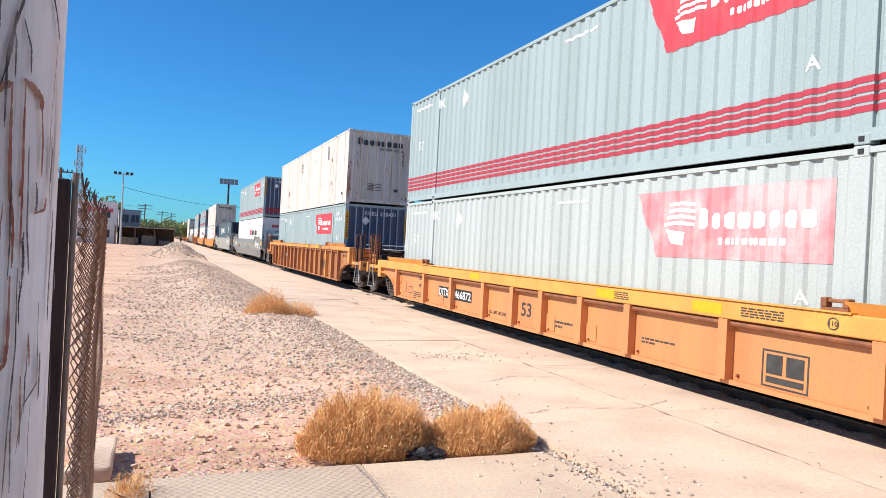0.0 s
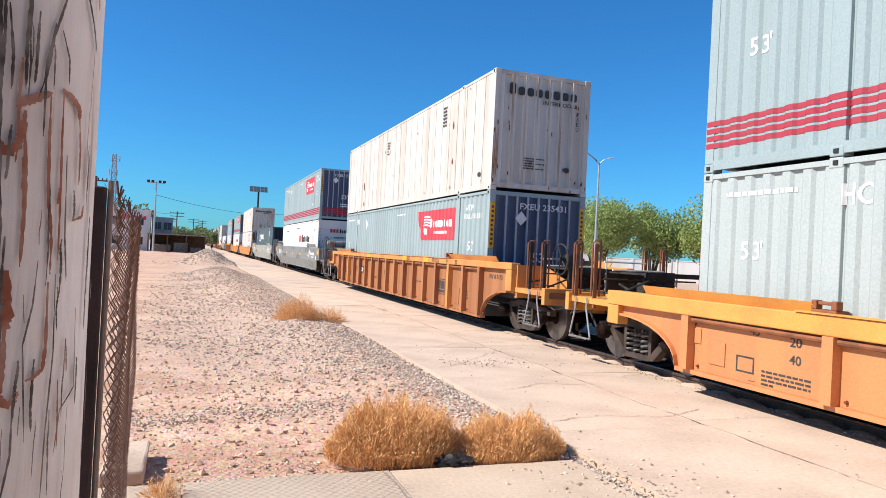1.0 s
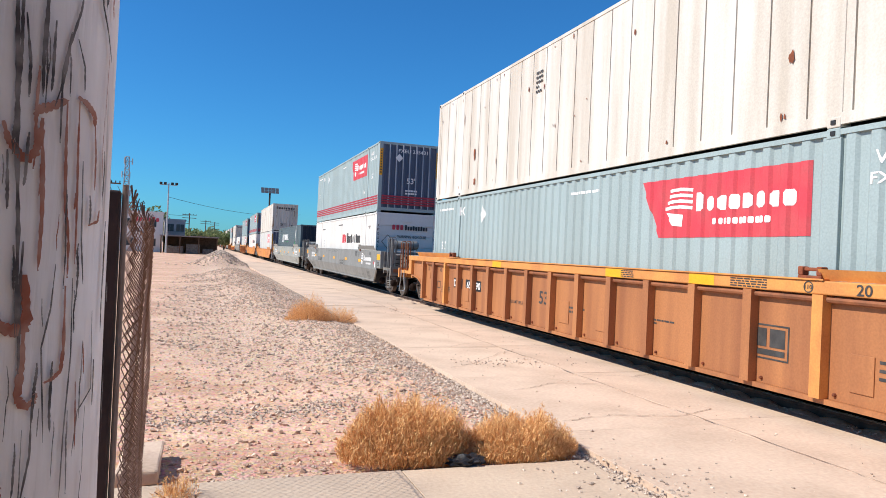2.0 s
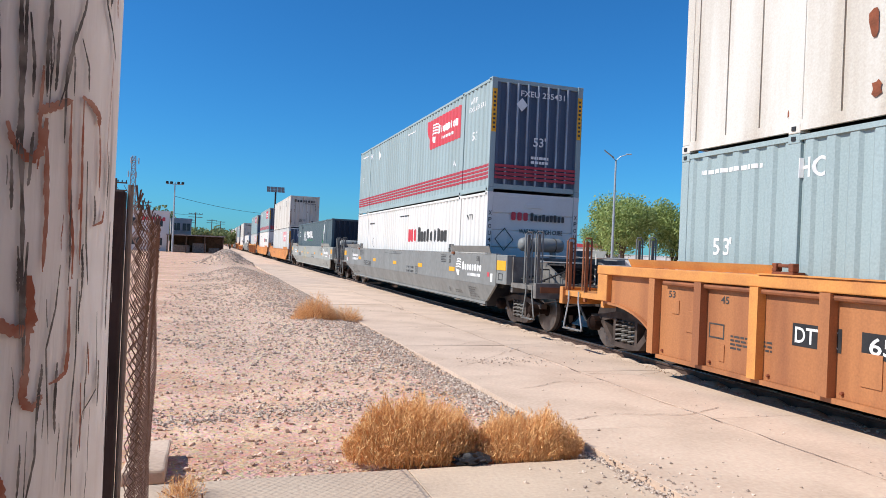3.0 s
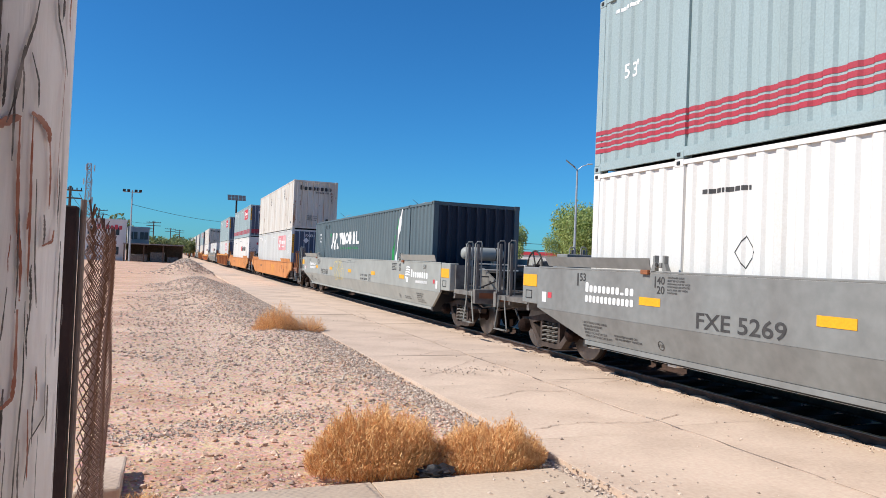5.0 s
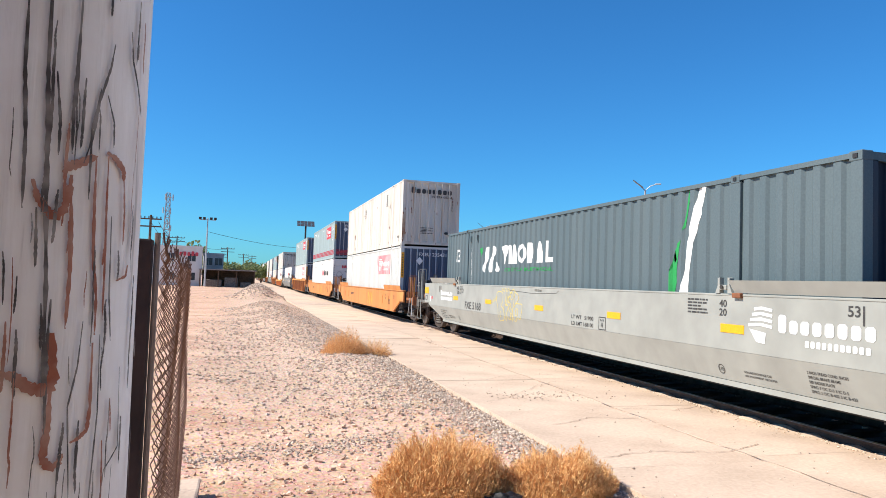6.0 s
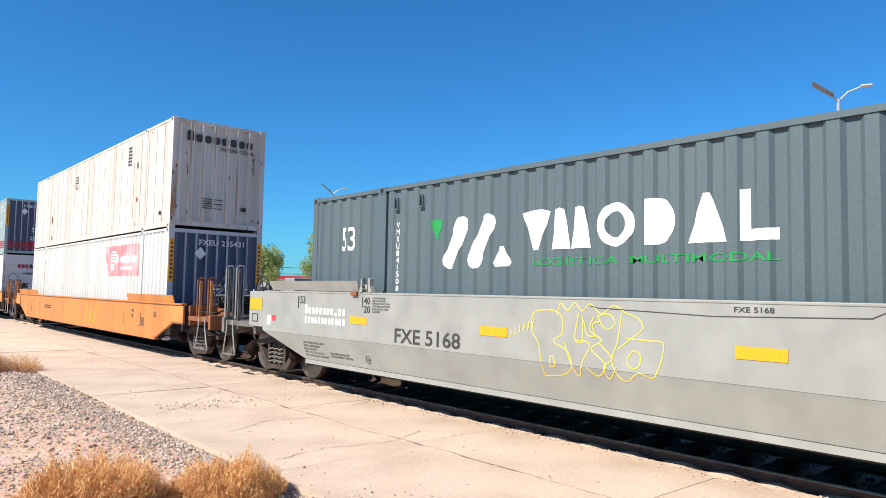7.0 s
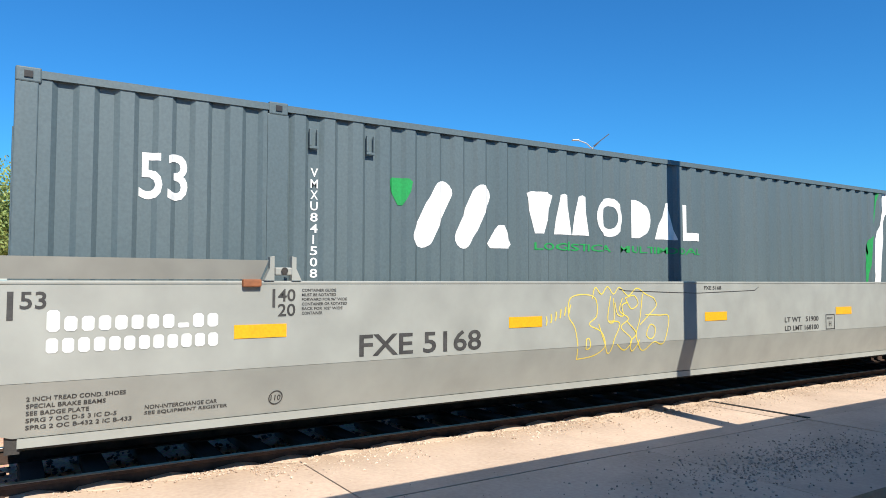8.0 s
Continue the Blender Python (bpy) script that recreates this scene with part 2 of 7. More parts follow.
def ground_material():
    m, n, l, b = nodes_of("dry_dusty_earth")
    g = n.new("ShaderNodeNewGeometry")
    cols = []
    big = n.new("ShaderNodeTexNoise"); big.inputs["Scale"].default_value, big.inputs["Detail"].default_value = 0.35, 8
    mid = n.new("ShaderNodeTexNoise"); mid.inputs["Scale"].default_value, mid.inputs["Detail"].default_value = 5, 8
    peb = n.new("ShaderNodeTexVoronoi"); peb.inputs["Scale"].default_value = 34
    band = n.new("ShaderNodeVectorMath"); band.operation = "MULTIPLY"; band.inputs[1].default_value = (0.9, 2.6, 1.0)
    l.new(g.outputs["Position"], band.inputs[0])
    l.new(band.outputs[0], big.inputs["Vector"])
    for t in (mid, peb):
        l.new(g.outputs["Position"], t.inputs["Vector"])
    r1 = n.new("ShaderNodeValToRGB")
    r1.color_ramp.elements[0].position, r1.color_ramp.elements[1].position = 0.36, 0.66
    r1.color_ramp.elements[0].color, r1.color_ramp.elements[1].color = (0.63, 0.405, 0.285, 1), (0.86, 0.60, 0.44, 1)
    l.new(big.outputs["Fac"], r1.inputs[0])
    r2 = n.new("ShaderNodeValToRGB")
    r2.color_ramp.elements[0].position, r2.color_ramp.elements[1].position = 0.35, 0.7
    r2.color_ramp.elements[0].color, r2.color_ramp.elements[1].color = (0.74, 0.66, 0.62, 1), (1, 1, 1, 1)
    l.new(mid.outputs["Fac"], r2.inputs[0])
    mul = n.new("ShaderNodeMixRGB"); mul.blend_type = "MULTIPLY"; mul.inputs[0].default_value = 0.7
    l.new(r1.outputs[0], mul.inputs[1]); l.new(r2.outputs[0], mul.inputs[2])
    spk = n.new("ShaderNodeTexNoise"); spk.inputs["Scale"].default_value, spk.inputs["Detail"].default_value = 24, 6
    l.new(g.outputs["Position"], spk.inputs["Vector"])
    r3 = n.new("ShaderNodeValToRGB")
    r3.color_ramp.elements[0].position, r3.color_ramp.elements[1].position = 0.32, 0.46
    r3.color_ramp.elements[0].color, r3.color_ramp.elements[1].color = (0.62, 0.54, 0.49, 1), (1, 1, 1, 1)
    l.new(spk.outputs["Fac"], r3.inputs[0])
    mu2 = n.new("ShaderNodeMixRGB"); mu2.blend_type = "MULTIPLY"; mu2.inputs[0].default_value = 0.6
    l.new(mul.outputs[0], mu2.inputs[1]); l.new(r3.outputs[0], mu2.inputs[2])
    sep = n.new("ShaderNodeSeparateXYZ")
    l.new(g.outputs["Position"], sep.inputs[0])

    def mapped(src, a, b_):
        mr = n.new("ShaderNodeMapRange")
        mr.inputs[1].default_value, mr.inputs[2].default_value = a, b_
        l.new(src, mr.inputs[0])
        return mr.outputs[0]
    along, across = mapped(sep.outputs["Y"], 7.0, 13.0), mapped(sep.outputs["X"], -2.6, 1.2)
    zone = n.new("ShaderNodeMath"); zone.operation = "MULTIPLY"
    l.new(along, zone.inputs[0]); l.new(across, zone.inputs[1])
    torn = n.new("ShaderNodeMath"); torn.operation = "MULTIPLY_ADD"; torn.inputs[1].default_value = 1.6
    l.new(mid.outputs["Fac"], torn.inputs[0]); l.new(zone.outputs[0], torn.inputs[2])
    bank = mapped(torn.outputs[0], 0.95, 1.55)
    bank_part = n.new("ShaderNodeMath"); bank_part.operation = "MULTIPLY"; bank_part.inputs[1].default_value = 0.75
    l.new(bank, bank_part.inputs[0])
    grit = n.new("ShaderNodeValToRGB")
    grit.color_ramp.elements[0].position, grit.color_ramp.elements[1].position = 0.30, 0.66
    grit.color_ramp.elements[0].color, grit.color_ramp.elements[1].color = (0.38, 0.265, 0.195, 1), (0.72, 0.545, 0.42, 1)
    l.new(spk.outputs["Fac"], grit.inputs[0])
    gm = n.new("ShaderNodeMixRGB")
    l.new(bank_part.outputs[0], gm.inputs[0]); l.new(mu2.outputs[0], gm.inputs[1]); l.new(grit.outputs[0], gm.inputs[2])
    ov = n.new("ShaderNodeMixRGB"); ov.blend_type = "OVERLAY"; ov.inputs[0].default_value = 0.18
    l.new(gm.outputs[0], ov.inputs[1]); l.new(peb.outputs["Color"], ov.inputs[2])
    hs = n.new("ShaderNodeHueSaturation"); hs.inputs["Saturation"].default_value = 1.04
    l.new(ov.outputs[0], hs.inputs["Color"])
    l.new(hs.outputs[0], b.inputs["Base Color"])
    b.inputs["Roughness"].default_value = 0.95
    b.inputs["Specular IOR Level"].default_value = 0.15
    add = n.new("ShaderNodeMath"); add.operation = "ADD"
    l.new(mid.outputs["Fac"], add.inputs[0]); l.new(spk.outputs["Fac"], add.inputs[1])
    bp = n.new("ShaderNodeBump"); bp.inputs["Strength"].default_value, bp.inputs["Distance"].default_value = 0.6, 0.04
    l.new(add.outputs[0], bp.inputs["Height"]); l.new(bp.outputs[0], b.inputs["Normal"])
    return m


M_ground = ground_material()


def pole_material():
    """Whitewashed timber: grey-white paint, dark upright checks and rubbed patches."""
    m, n, l, b = nodes_of("whitewashed_timber")
    tc = n.new("ShaderNodeTexCoord")
    mp = n.new("ShaderNodeMapping"); mp.inputs["Scale"].default_value = (1, 1, 0.06)
    l.new(tc.outputs["Object"], mp.inputs[0])
    a = n.new("ShaderNodeTexNoise"); a.inputs["Scale"].default_value, a.inputs["Detail"].default_value = 46, 6
    a.inputs["Distortion"].default_value = 0.4
    c = n.new("ShaderNodeTexNoise"); c.inputs["Scale"].default_value, c.inputs["Detail"].default_value = 5, 6
    l.new(mp.outputs[0], a.inputs[0]); l.new(tc.outputs["Object"], c.inputs[0])
    r = n.new("ShaderNodeValToRGB")
    r.color_ramp.elements[0].position, r.color_ramp.elements[1].position = 0.26, 0.52
    r.color_ramp.elements[0].color, r.color_ramp.elements[1].color = (0.56, 0.50, 0.46, 1), (1.0, 0.95, 0.92, 1)
    r.color_ramp.elements.new(0.36).color = (0.95, 0.89, 0.85, 1)
    l.new(a.outputs["Fac"], r.inputs[0])
    r2 = n.new("ShaderNodeValToRGB")
    r2.color_ramp.elements[0].position, r2.color_ramp.elements[1].position = 0.35, 0.65
    r2.color_ramp.elements[0].color, r2.color_ramp.elements[1].color = (0.86, 0.82, 0.79, 1), (1, 1, 1, 1)
    l.new(c.outputs["Fac"], r2.inputs[0])
    mu = n.new("ShaderNodeMixRGB"); mu.blend_type = "MULTIPLY"; mu.inputs[0].default_value = 0.9
    l.new(r.outputs[0], mu.inputs[1]); l.new(r2.outputs[0], mu.inputs[2])
    l.new(mu.outputs[0], b.inputs["Base Color"])
    b.inputs["Roughness"].default_value = 0.8
    bp = n.new("ShaderNodeBump"); bp.inputs["Strength"].default_value, bp.inputs["Distance"].default_value = 0.6, 0.006
    l.new(a.outputs["Fac"], bp.inputs["Height"]); l.new(bp.outputs[0], b.inputs["Normal"])
    return m


M_pole = pole_material()

# ---------------------------------------------------------------- mesh helpers


def part(name, bm, material, parent=None, label="", smooth=False):
    """Links a bmesh as one mesh object, under a thing or a part."""
    me = bpy.data.meshes.new(name)
    bm.to_mesh(me)
    bm.free()
    me.materials.append(material)
    if smooth:
        me.polygons.foreach_set("use_smooth", [True] * len(me.polygons))
    ob = new(name, me)
    ob.parent = parent
    if label:
        tagged(ob, label)
    return ob


def sheet(name, verts, faces, material, parent=None, label="", smooth=False):
    me = bpy.data.meshes.new(name)
    me.from_pydata([tuple(v) for v in verts], [], [tuple(f) for f in faces])
    me.update()
    me.materials.append(material)
    if smooth:
        me.polygons.foreach_set("use_smooth", [True] * len(me.polygons))
    ob = new(name, me)
    ob.parent = parent
    if label:
        tagged(ob, label)
    return ob


def thing(name, x, y, z, label, category, group="", rz=0):
    ob = new(name)
    ob.empty_display_size = 0.2
    ob.matrix_basis = pose(x, y, z, 0, 0, rz)
    return tagged(ob, label, category, group)


def box(bm, x0, x1, y0, y1, z0, z1, bevel=0.0):
    v = [bm.verts.new((x, y, z)) for z in (z0, z1) for y in (y0, y1) for x in (x0, x1)]
    fs = [bm.faces.new([v[i] for i in f]) for f in ((0, 2, 3, 1), (4, 5, 7, 6), (0, 1, 5, 4), (2, 6, 7, 3), (0, 4, 6, 2), (1, 3, 7, 5))]
    if bevel:
        es = {e for f in fs for e in f.edges}
        bmesh.ops.bevel(bm, geom=list(es), offset=bevel, segments=2, affect="EDGES", profile=0.5)
    return bm


def boxes(*dims, bevel=0.0):
    bm = bmesh.new()
    for d in dims:
        box(bm, *d, bevel=bevel)
    return bm


def tube(bm, pts, r, n=8, caps=True):
    """A round bar along a line of points."""
    pts = [Vector(p) for p in pts]
    rings = []
    for i, p in enumerate(pts):
        d = (pts[min(i + 1, len(pts) - 1)] - pts[max(i - 1, 0)]).normalized()
        side = d.cross(Vector((0, 0, 1)) if abs(d.z) < 0.9 else Vector((1, 0, 0))).normalized()
        up = side.cross(d)
        rr = r[i] if isinstance(r, (list, tuple)) else r
        rings.append([bm.verts.new(p + rr * (math.cos(a) * side + math.sin(a) * up)) for a in (2 * math.pi * k / n for k in range(n))])
    for a, b in zip(rings, rings[1:]):
        for k in range(n):
            bm.faces.new((a[k], a[(k + 1) % n], b[(k + 1) % n], b[k]))
    if caps:
        bm.faces.new(rings[0][::-1])
        bm.faces.new(rings[-1])
    return bm


def tubes(*specs, n=8):
    bm = bmesh.new()
    for pts, r in specs:
        tube(bm, pts, r, n)
    return bm


def prism(bm, outline, off):
    """A plate: a flat outline of 3D points and its thickness as a vector."""
    off = Vector(off)
    a = [bm.verts.new(p) for p in outline]
    b = [bm.verts.new(Vector(p) + off) for p in outline]
    bm.faces.new(a)
    bm.faces.new(b[::-1])
    for i in range(len(a)):
        j = (i + 1) % len(a)
        bm.faces.new((a[j], a[i], b[i], b[j]))
    bmesh.ops.recalc_face_normals(bm, faces=bm.faces)
    return bm


def lathe(bm, profile, axis="x", n=24, at=(0, 0, 0)):
    """A turned form from (along, radius) pairs round the x or z axis."""
    rings = []
    for u, r in profile:
        ring = []
        for k in range(n):
            a = 2 * math.pi * k / n
            c, s = r * math.cos(a), r * math.sin(a)
            p = (u, c, s) if axis == "x" else (c, s, u)
            ring.append(bm.verts.new(Vector(at) + Vector(p)))
        rings.append(ring)
    for a, b in zip(rings, rings[1:]):
        for k in range(n):
            bm.faces.new((a[k], a[(k + 1) % n], b[(k + 1) % n], b[k]))
    if profile[0][1] > 0:
        bm.faces.new(rings[0][::-1])
    if profile[-1][1] > 0:
        bm.faces.new(rings[-1])
    bmesh.ops.recalc_face_normals(bm, faces=bm.faces)
    return bm


# flat paint shapes: outlines in (u, v), u to the reader's right, v up


def flat(bm, pts):
    bm.faces.new([bm.verts.new((u, v, 0)) for u, v in pts])


def disc_pts(cx, cy, rx, ry, a0=0, a1=360, n=24):
    return [(cx + rx * math.cos(radians(a0 + (a1 - a0) * k / n)), cy + ry * math.sin(radians(a0 + (a1 - a0) * k / n))) for k in range(n + (a1 - a0 < 360))]


def ring_shape(bm, cx, cy, rx, ry, w, a0=0, a1=360, n=24):
    o, i = disc_pts(cx, cy, rx, ry, a0, a1, n), disc_pts(cx, cy, rx - w, ry - w, a0, a1, n)
    k = len(o)
    for j in range(k if a1 - a0 >= 360 else k - 1):
        flat(bm, (o[j], o[(j + 1) % k], i[(j + 1) % k], i[j]))


def bar(bm, u0, v0, u1, v1, w, n=6):
    """A bar with round ends."""
    d = Vector((u1 - u0, v1 - v0))
    a = math.degrees(math.atan2(d.y, d.x))
    pts = disc_pts(u1, v1, w / 2, w / 2, a - 90, a + 90, n) + disc_pts(u0, v0, w / 2, w / 2, a + 90, a + 270, n)
    flat(bm, pts)


def stroke(bm, pts, w, lift=0.0):
    """A painted line of even width through the points."""
    pts = [Vector(p) for i, p in enumerate(pts) if not i or (Vector(p) - Vector(pts[i - 1])).length > 1e-5]
    shut = (pts[0] - pts[-1]).length < 1e-5
    prev = None
    for i, p in enumerate(pts):
        q, r = (pts[i - 1] if i else pts[-2] if shut else p), (pts[i + 1] if i + 1 < len(pts) else pts[1] if shut else p)
        a, b = (p - q), (r - p)
        a = a.normalized() if a.length > 1e-6 else b.normalized()
        b = b.normalized() if b.length > 1e-6 else a
        t = (a + b).normalized() if (a + b).length > 1e-3 else a
        nrm = Vector((-t.y, t.x)) * w / 2 / max(0.45, t.dot(a))
        pair = [bm.verts.new((p.x + s * nrm.x, p.y + s * nrm.y, lift)) for s in (-1, 1)]
        if prev:
            bm.faces.new((prev[0], pair[0], pair[1], prev[1]))
        prev = pair


def word_blocks(bm, u0, u1, v0, v1, heights):
    """Plain blocks in place of a name: one per sign, of the heights given."""
    w = (u1 - u0) / len(heights)
    for i, h in enumerate(heights):
        a, b, t = u0 + w * (i + 0.13), u0 + w * (i + 0.87), v0 + (v1 - v0) * h
        c = min((b - a), (t - v0)) * 0.22
        flat(bm, ((a + c, v0), (b - c, v0), (b, v0 + c), (b, t - c), (b - c, t), (a + c, t), (a, t - c), (a, v0 + c)))


def line_bars(bm, u0, u1, v0, v1, rows, fill=0.6, seed=1):
    """Rows of small bars for writing too small to read."""
    rnd = random.Random(seed)
    h = (v1 - v0) / rows
    for r in range(rows):
        u, v = u0, v1 - h * (r + 0.5)
        while u < u1 - 0.02:
            w = min(rnd.uniform(0.04, 0.12), u1 - u)
            flat(bm, ((u, v - h * fill / 2), (u + w, v - h * fill / 2), (u + w, v + h * fill / 2), (u, v + h * fill / 2)))
            u += w + 0.018
            if rnd.random() < 0.06 and r:
                break


def words(bm, text, u0, v0, height, width=None):
    """Writing in the built-in font, set to a height and a width."""
    cu = bpy.data.curves.new("writing", "FONT")
    cu.body, cu.resolution_u, cu.offset = text, 3, 0.014
    ob = bpy.data.objects.new("writing", cu)
    me = ob.to_mesh()
    vs = [v.co.copy() for v in me.vertices]
    lo = [min(v[i] for v in vs) for i in (0, 1)]
    hi = [max(v[i] for v in vs) for i in (0, 1)]
    sy = height / max(1e-6, hi[1] - lo[1])
    sx = width / (hi[0] - lo[0]) if width else sy
    made = [bm.verts.new((u0 + (v.x - lo[0]) * sx, v0 + (v.y - lo[1]) * sy, 0)) for v in vs]
    for p in me.polygons:
        try:
            bm.faces.new([made[i] for i in p.vertices])
        except ValueError:
            pass
    ob.to_mesh_clear()
    bpy.data.objects.remove(ob)
    bpy.data.curves.remove(cu)


def on_side(bm, x, depth=None):
    """Turns flat paint to the side that faces -x (u is taken as -y). depth(y): how far the sheet stands back."""
    if depth:
        bmesh.ops.triangulate(bm, faces=bm.faces[:])
        ys = [-v.co.x for v in bm.verts]
        cuts = [c for c in CUTS if min(ys) < c < max(ys)]
        for c in cuts:
            bmesh.ops.bisect_plane(bm, geom=bm.verts[:] + bm.edges[:] + bm.faces[:], plane_co=(-c, 0, 0), plane_no=(1, 0, 0))
    for v in bm.verts:
        y, z = -v.co.x, v.co.y
        v.co = (x - v.co.z + (depth(y) if depth else 0), y, z)
    for f in bm.faces:
        f.normal_update()
        if f.normal.x > 0:
            f.normal_flip()
    return bm


def on_end(bm, y):
    """Turns flat paint to the end that faces -y (u is x)."""
    for v in bm.verts:
        v.co = (v.co.x, y, v.co.y)
    for f in bm.faces:
        f.normal_update()
        if f.normal.y > 0:
            f.normal_flip()
    return bm


def filled(fn):
    bm = bmesh.new()
    fn(bm)
    return bm

# ---------------------------------------------------------------- containers
PERIOD, DEPTH = 0.30, 0.034
SPANS = ((0.16, 1.97), (2.17, 13.97), (14.17, 15.99))
CUTS = sorted({round(PERIOD * (k + f), 4) for k in range(54) for f in (0, 0.36, 0.5, 0.86)} | {s for a in SPANS for s in a})


def sheet_depth(y, period=PERIOD, depth=DEPTH):
    """How far the pressed sheet stands behind the frame at y."""
    if not any(a < y < b for a, b in SPANS):
        return 0.0
    f = (y / period) % 1
    d = 0 if f < 0.36 else (f - 0.36) / 0.14 if f < 0.5 else 1 if f < 0.86 else (1 - f) / 0.14
    return 0.012 + depth * d


def pressed_sheet(bm, y0, y1, z0, z1, x, sign, depth=sheet_depth):
    """A pressed steel sheet between two heights; sign +1: it stands back towards +x."""
    ys = [y0 + 1e-4] + [c for c in CUTS if y0 < c < y1] + [y1 - 1e-4]
    prev = None
    for y in ys:
        d = depth(min(max(y, y0 + 1e-3), y1 - 1e-3))
        pair = [bm.verts.new((x + sign * d, y, z)) for z in (z0, z1)]
        if prev:
            bm.faces.new((prev[0], prev[1], pair[1], pair[0]) if sign > 0 else (prev[0], pair[0], pair[1], prev[1]))
        prev = pair


def end_wall(bm, y, sign, h, pitch=0.26, depth=0.06):
    """A pressed end wall between the corner posts, seen from outside at y."""
    x, prev, k = -1.14, None, 0
    n = int(2.28 / pitch)
    for i in range(n):
        for f, d in ((0, 0), (0.3, 0), (0.42, 1), (0.88, 1)):
            xx = -1.14 + (i + f) * 2.28 / n
            pair = [bm.verts.new((xx, y + sign * (0.02 + depth * d), z)) for z in (0.2, h - 0.1)]
            if prev:
                bm.faces.new((prev[0], pair[0], pair[1], prev[1]) if sign > 0 else (prev[0], prev[1], pair[1], pair[0]))
            prev = pair
    pair = [bm.verts.new((1.14, y + sign * 0.02, z)) for z in (0.2, h - 0.1)]
    bm.faces.new((prev[0], pair[0], pair[1], prev[1]))


def container(label, side, end, rails, h=2.896, smooth_side=False, group="containers on the train", ribbed_end=True, posts=None):
    """A 53-foot container: origin at the middle of its front foot, y towards its rear."""
    root = thing("freight_container", 0, 0, 0, label, "container", group)
    posts = posts or rails
    for s in (-1, 1):
        bm = bmesh.new()
        for a, b in SPANS:
            if smooth_side:
                ys = sorted({a, b} | {round(0.61 * k + f, 4) for k in range(27) for f in (0, 0.003, 0.024, 0.027) if a < 0.61 * k + f < b})
                prev = None
                for y in ys:
                    g = ((y + 1e-5) % 0.61)
                    d = 0.045 if 0.002 < g < 0.0255 and y not in (a, b) else 0.012
                    pair = [bm.verts.new((s * (1.295 - d), y, z)) for z in (0.15, h - 0.07)]
                    if prev:
                        bm.faces.new((prev[0], prev[1], pair[1], pair[0]) if s < 0 else (prev[0], pair[0], pair[1], prev[1]))
                    prev = pair
            else:
                pressed_sheet(bm, a, b, 0.15, h - 0.07, s * 1.295, -s)
        part("side_panel", bm, side, root)
        part("top_rail", boxes((s * 1.295 - 0.03 * (s > 0), s * 1.295 + 0.03 * (s < 0), 0.16, 15.99, h - 0.08, h - 0.018)), rails, root)
        part("bottom_rail", boxes((s * 1.295 - 0.05 * (s > 0), s * 1.295 + 0.05 * (s < 0), 0.16, 15.99, 0.03, 0.16)), rails, root)
        for y0, y1 in ((0.0, 0.16), (15.99, 16.15)):
            part("corner_post", boxes((s * 1.295 - 0.15 * (s > 0), s * 1.295 + 0.15 * (s < 0), y0, y1, 0.12, h - 0.11), bevel=0.01), posts, root)
        for y0, y1 in ((1.97, 2.17), (13.97, 14.17)):
            part("lifting_post", boxes((s * 1.295 - 0.1 * (s > 0), s * 1.295 + 0.1 * (s < 0), y0, y1, 0.12, h - 0.11), bevel=0.008), posts, root)
        for yc in (0.089, 2.07, 14.07, 16.061):
            for z0 in (0.0, h - 0.118):
                c = part("corner_casting", boxes((s * 1.302 - 0.16 * (s > 0), s * 1.302 + 0.16 * (s < 0), yc - 0.089, yc + 0.089, z0, z0 + 0.118), bevel=0.012), posts, root)
                part("casting_hole", boxes((s * 1.304 - 0.01, s * 1.304 + 0.01, yc - 0.03, yc + 0.03, z0 + 0.035, z0 + 0.085)), M_black, c)
    if ribbed_end:
        w = part("front_wall", filled(lambda b: end_wall(b, 0, 1, h, 0.32 if smooth_side else 0.26)), end, root)
        count = 7 if smooth_side else 8
        for k in range(1, count):
            x = -1.14 + 2.28 * k / count
            # ribs on navy ends carry their sunlight in the colour
            part("end_rib", boxes((x - 0.022, x + 0.022, -0.012, 0.03, 0.2, h - 0.1), bevel=0.008), M_greyrib if smooth_side else M_navyrib_lit if end == M_navy else end, w)
    else:
        w = part("front_wall", boxes((-1.14, 1.14, 0.05, 0.07, 0.2, h - 0.1)), end, root)
        for k in range(6):
            z0 = 0.2 + k * (h - 0.3) / 6
            part("end_board", boxes((-1.14, 1.14, 0.03 - 0.014 * (k % 2), 0.049, z0 + 0.012, z0 + (h - 0.3) / 6 - 0.012), bevel=0.006), end, w)
    part("rear_wall", filled(lambda b: end_wall(b, 16.15, -1, h)), end, root)
    for y in (0.02, 15.98):
        part("end_header", boxes((-1.14, 1.14, y, y + 0.15, h - 0.11, h - 0.01)), posts, root)
        part("end_sill", boxes((-1.14, 1.14, y, y + 0.15, 0.075, 0.2)), posts, root)
    bm = bmesh.new()
    n = 54
    for k in range(n):
        y0 = 0.17 + k * 15.81 / n
        box(bm, -1.26, 1.26, y0, y0 + 0.2, h - 0.045, h - 0.02 - 0.012 * (k % 2))
    box(bm, -1.26, 1.26, 0.17, 15.98, h - 0.08, h - 0.05)
    part("roof", bm, rails, root)
    part("floor", boxes((-1.24, 1.24, 0.17, 15.98, 0.09, 0.15)), M_under, root)
    return root


def paint_side(root, name, fn, mat, label="", drape=True):
    bm = filled(fn)
    return part(name, on_side(bm, -1.295 - 0.005, sheet_depth if drape else None), mat, root, label)


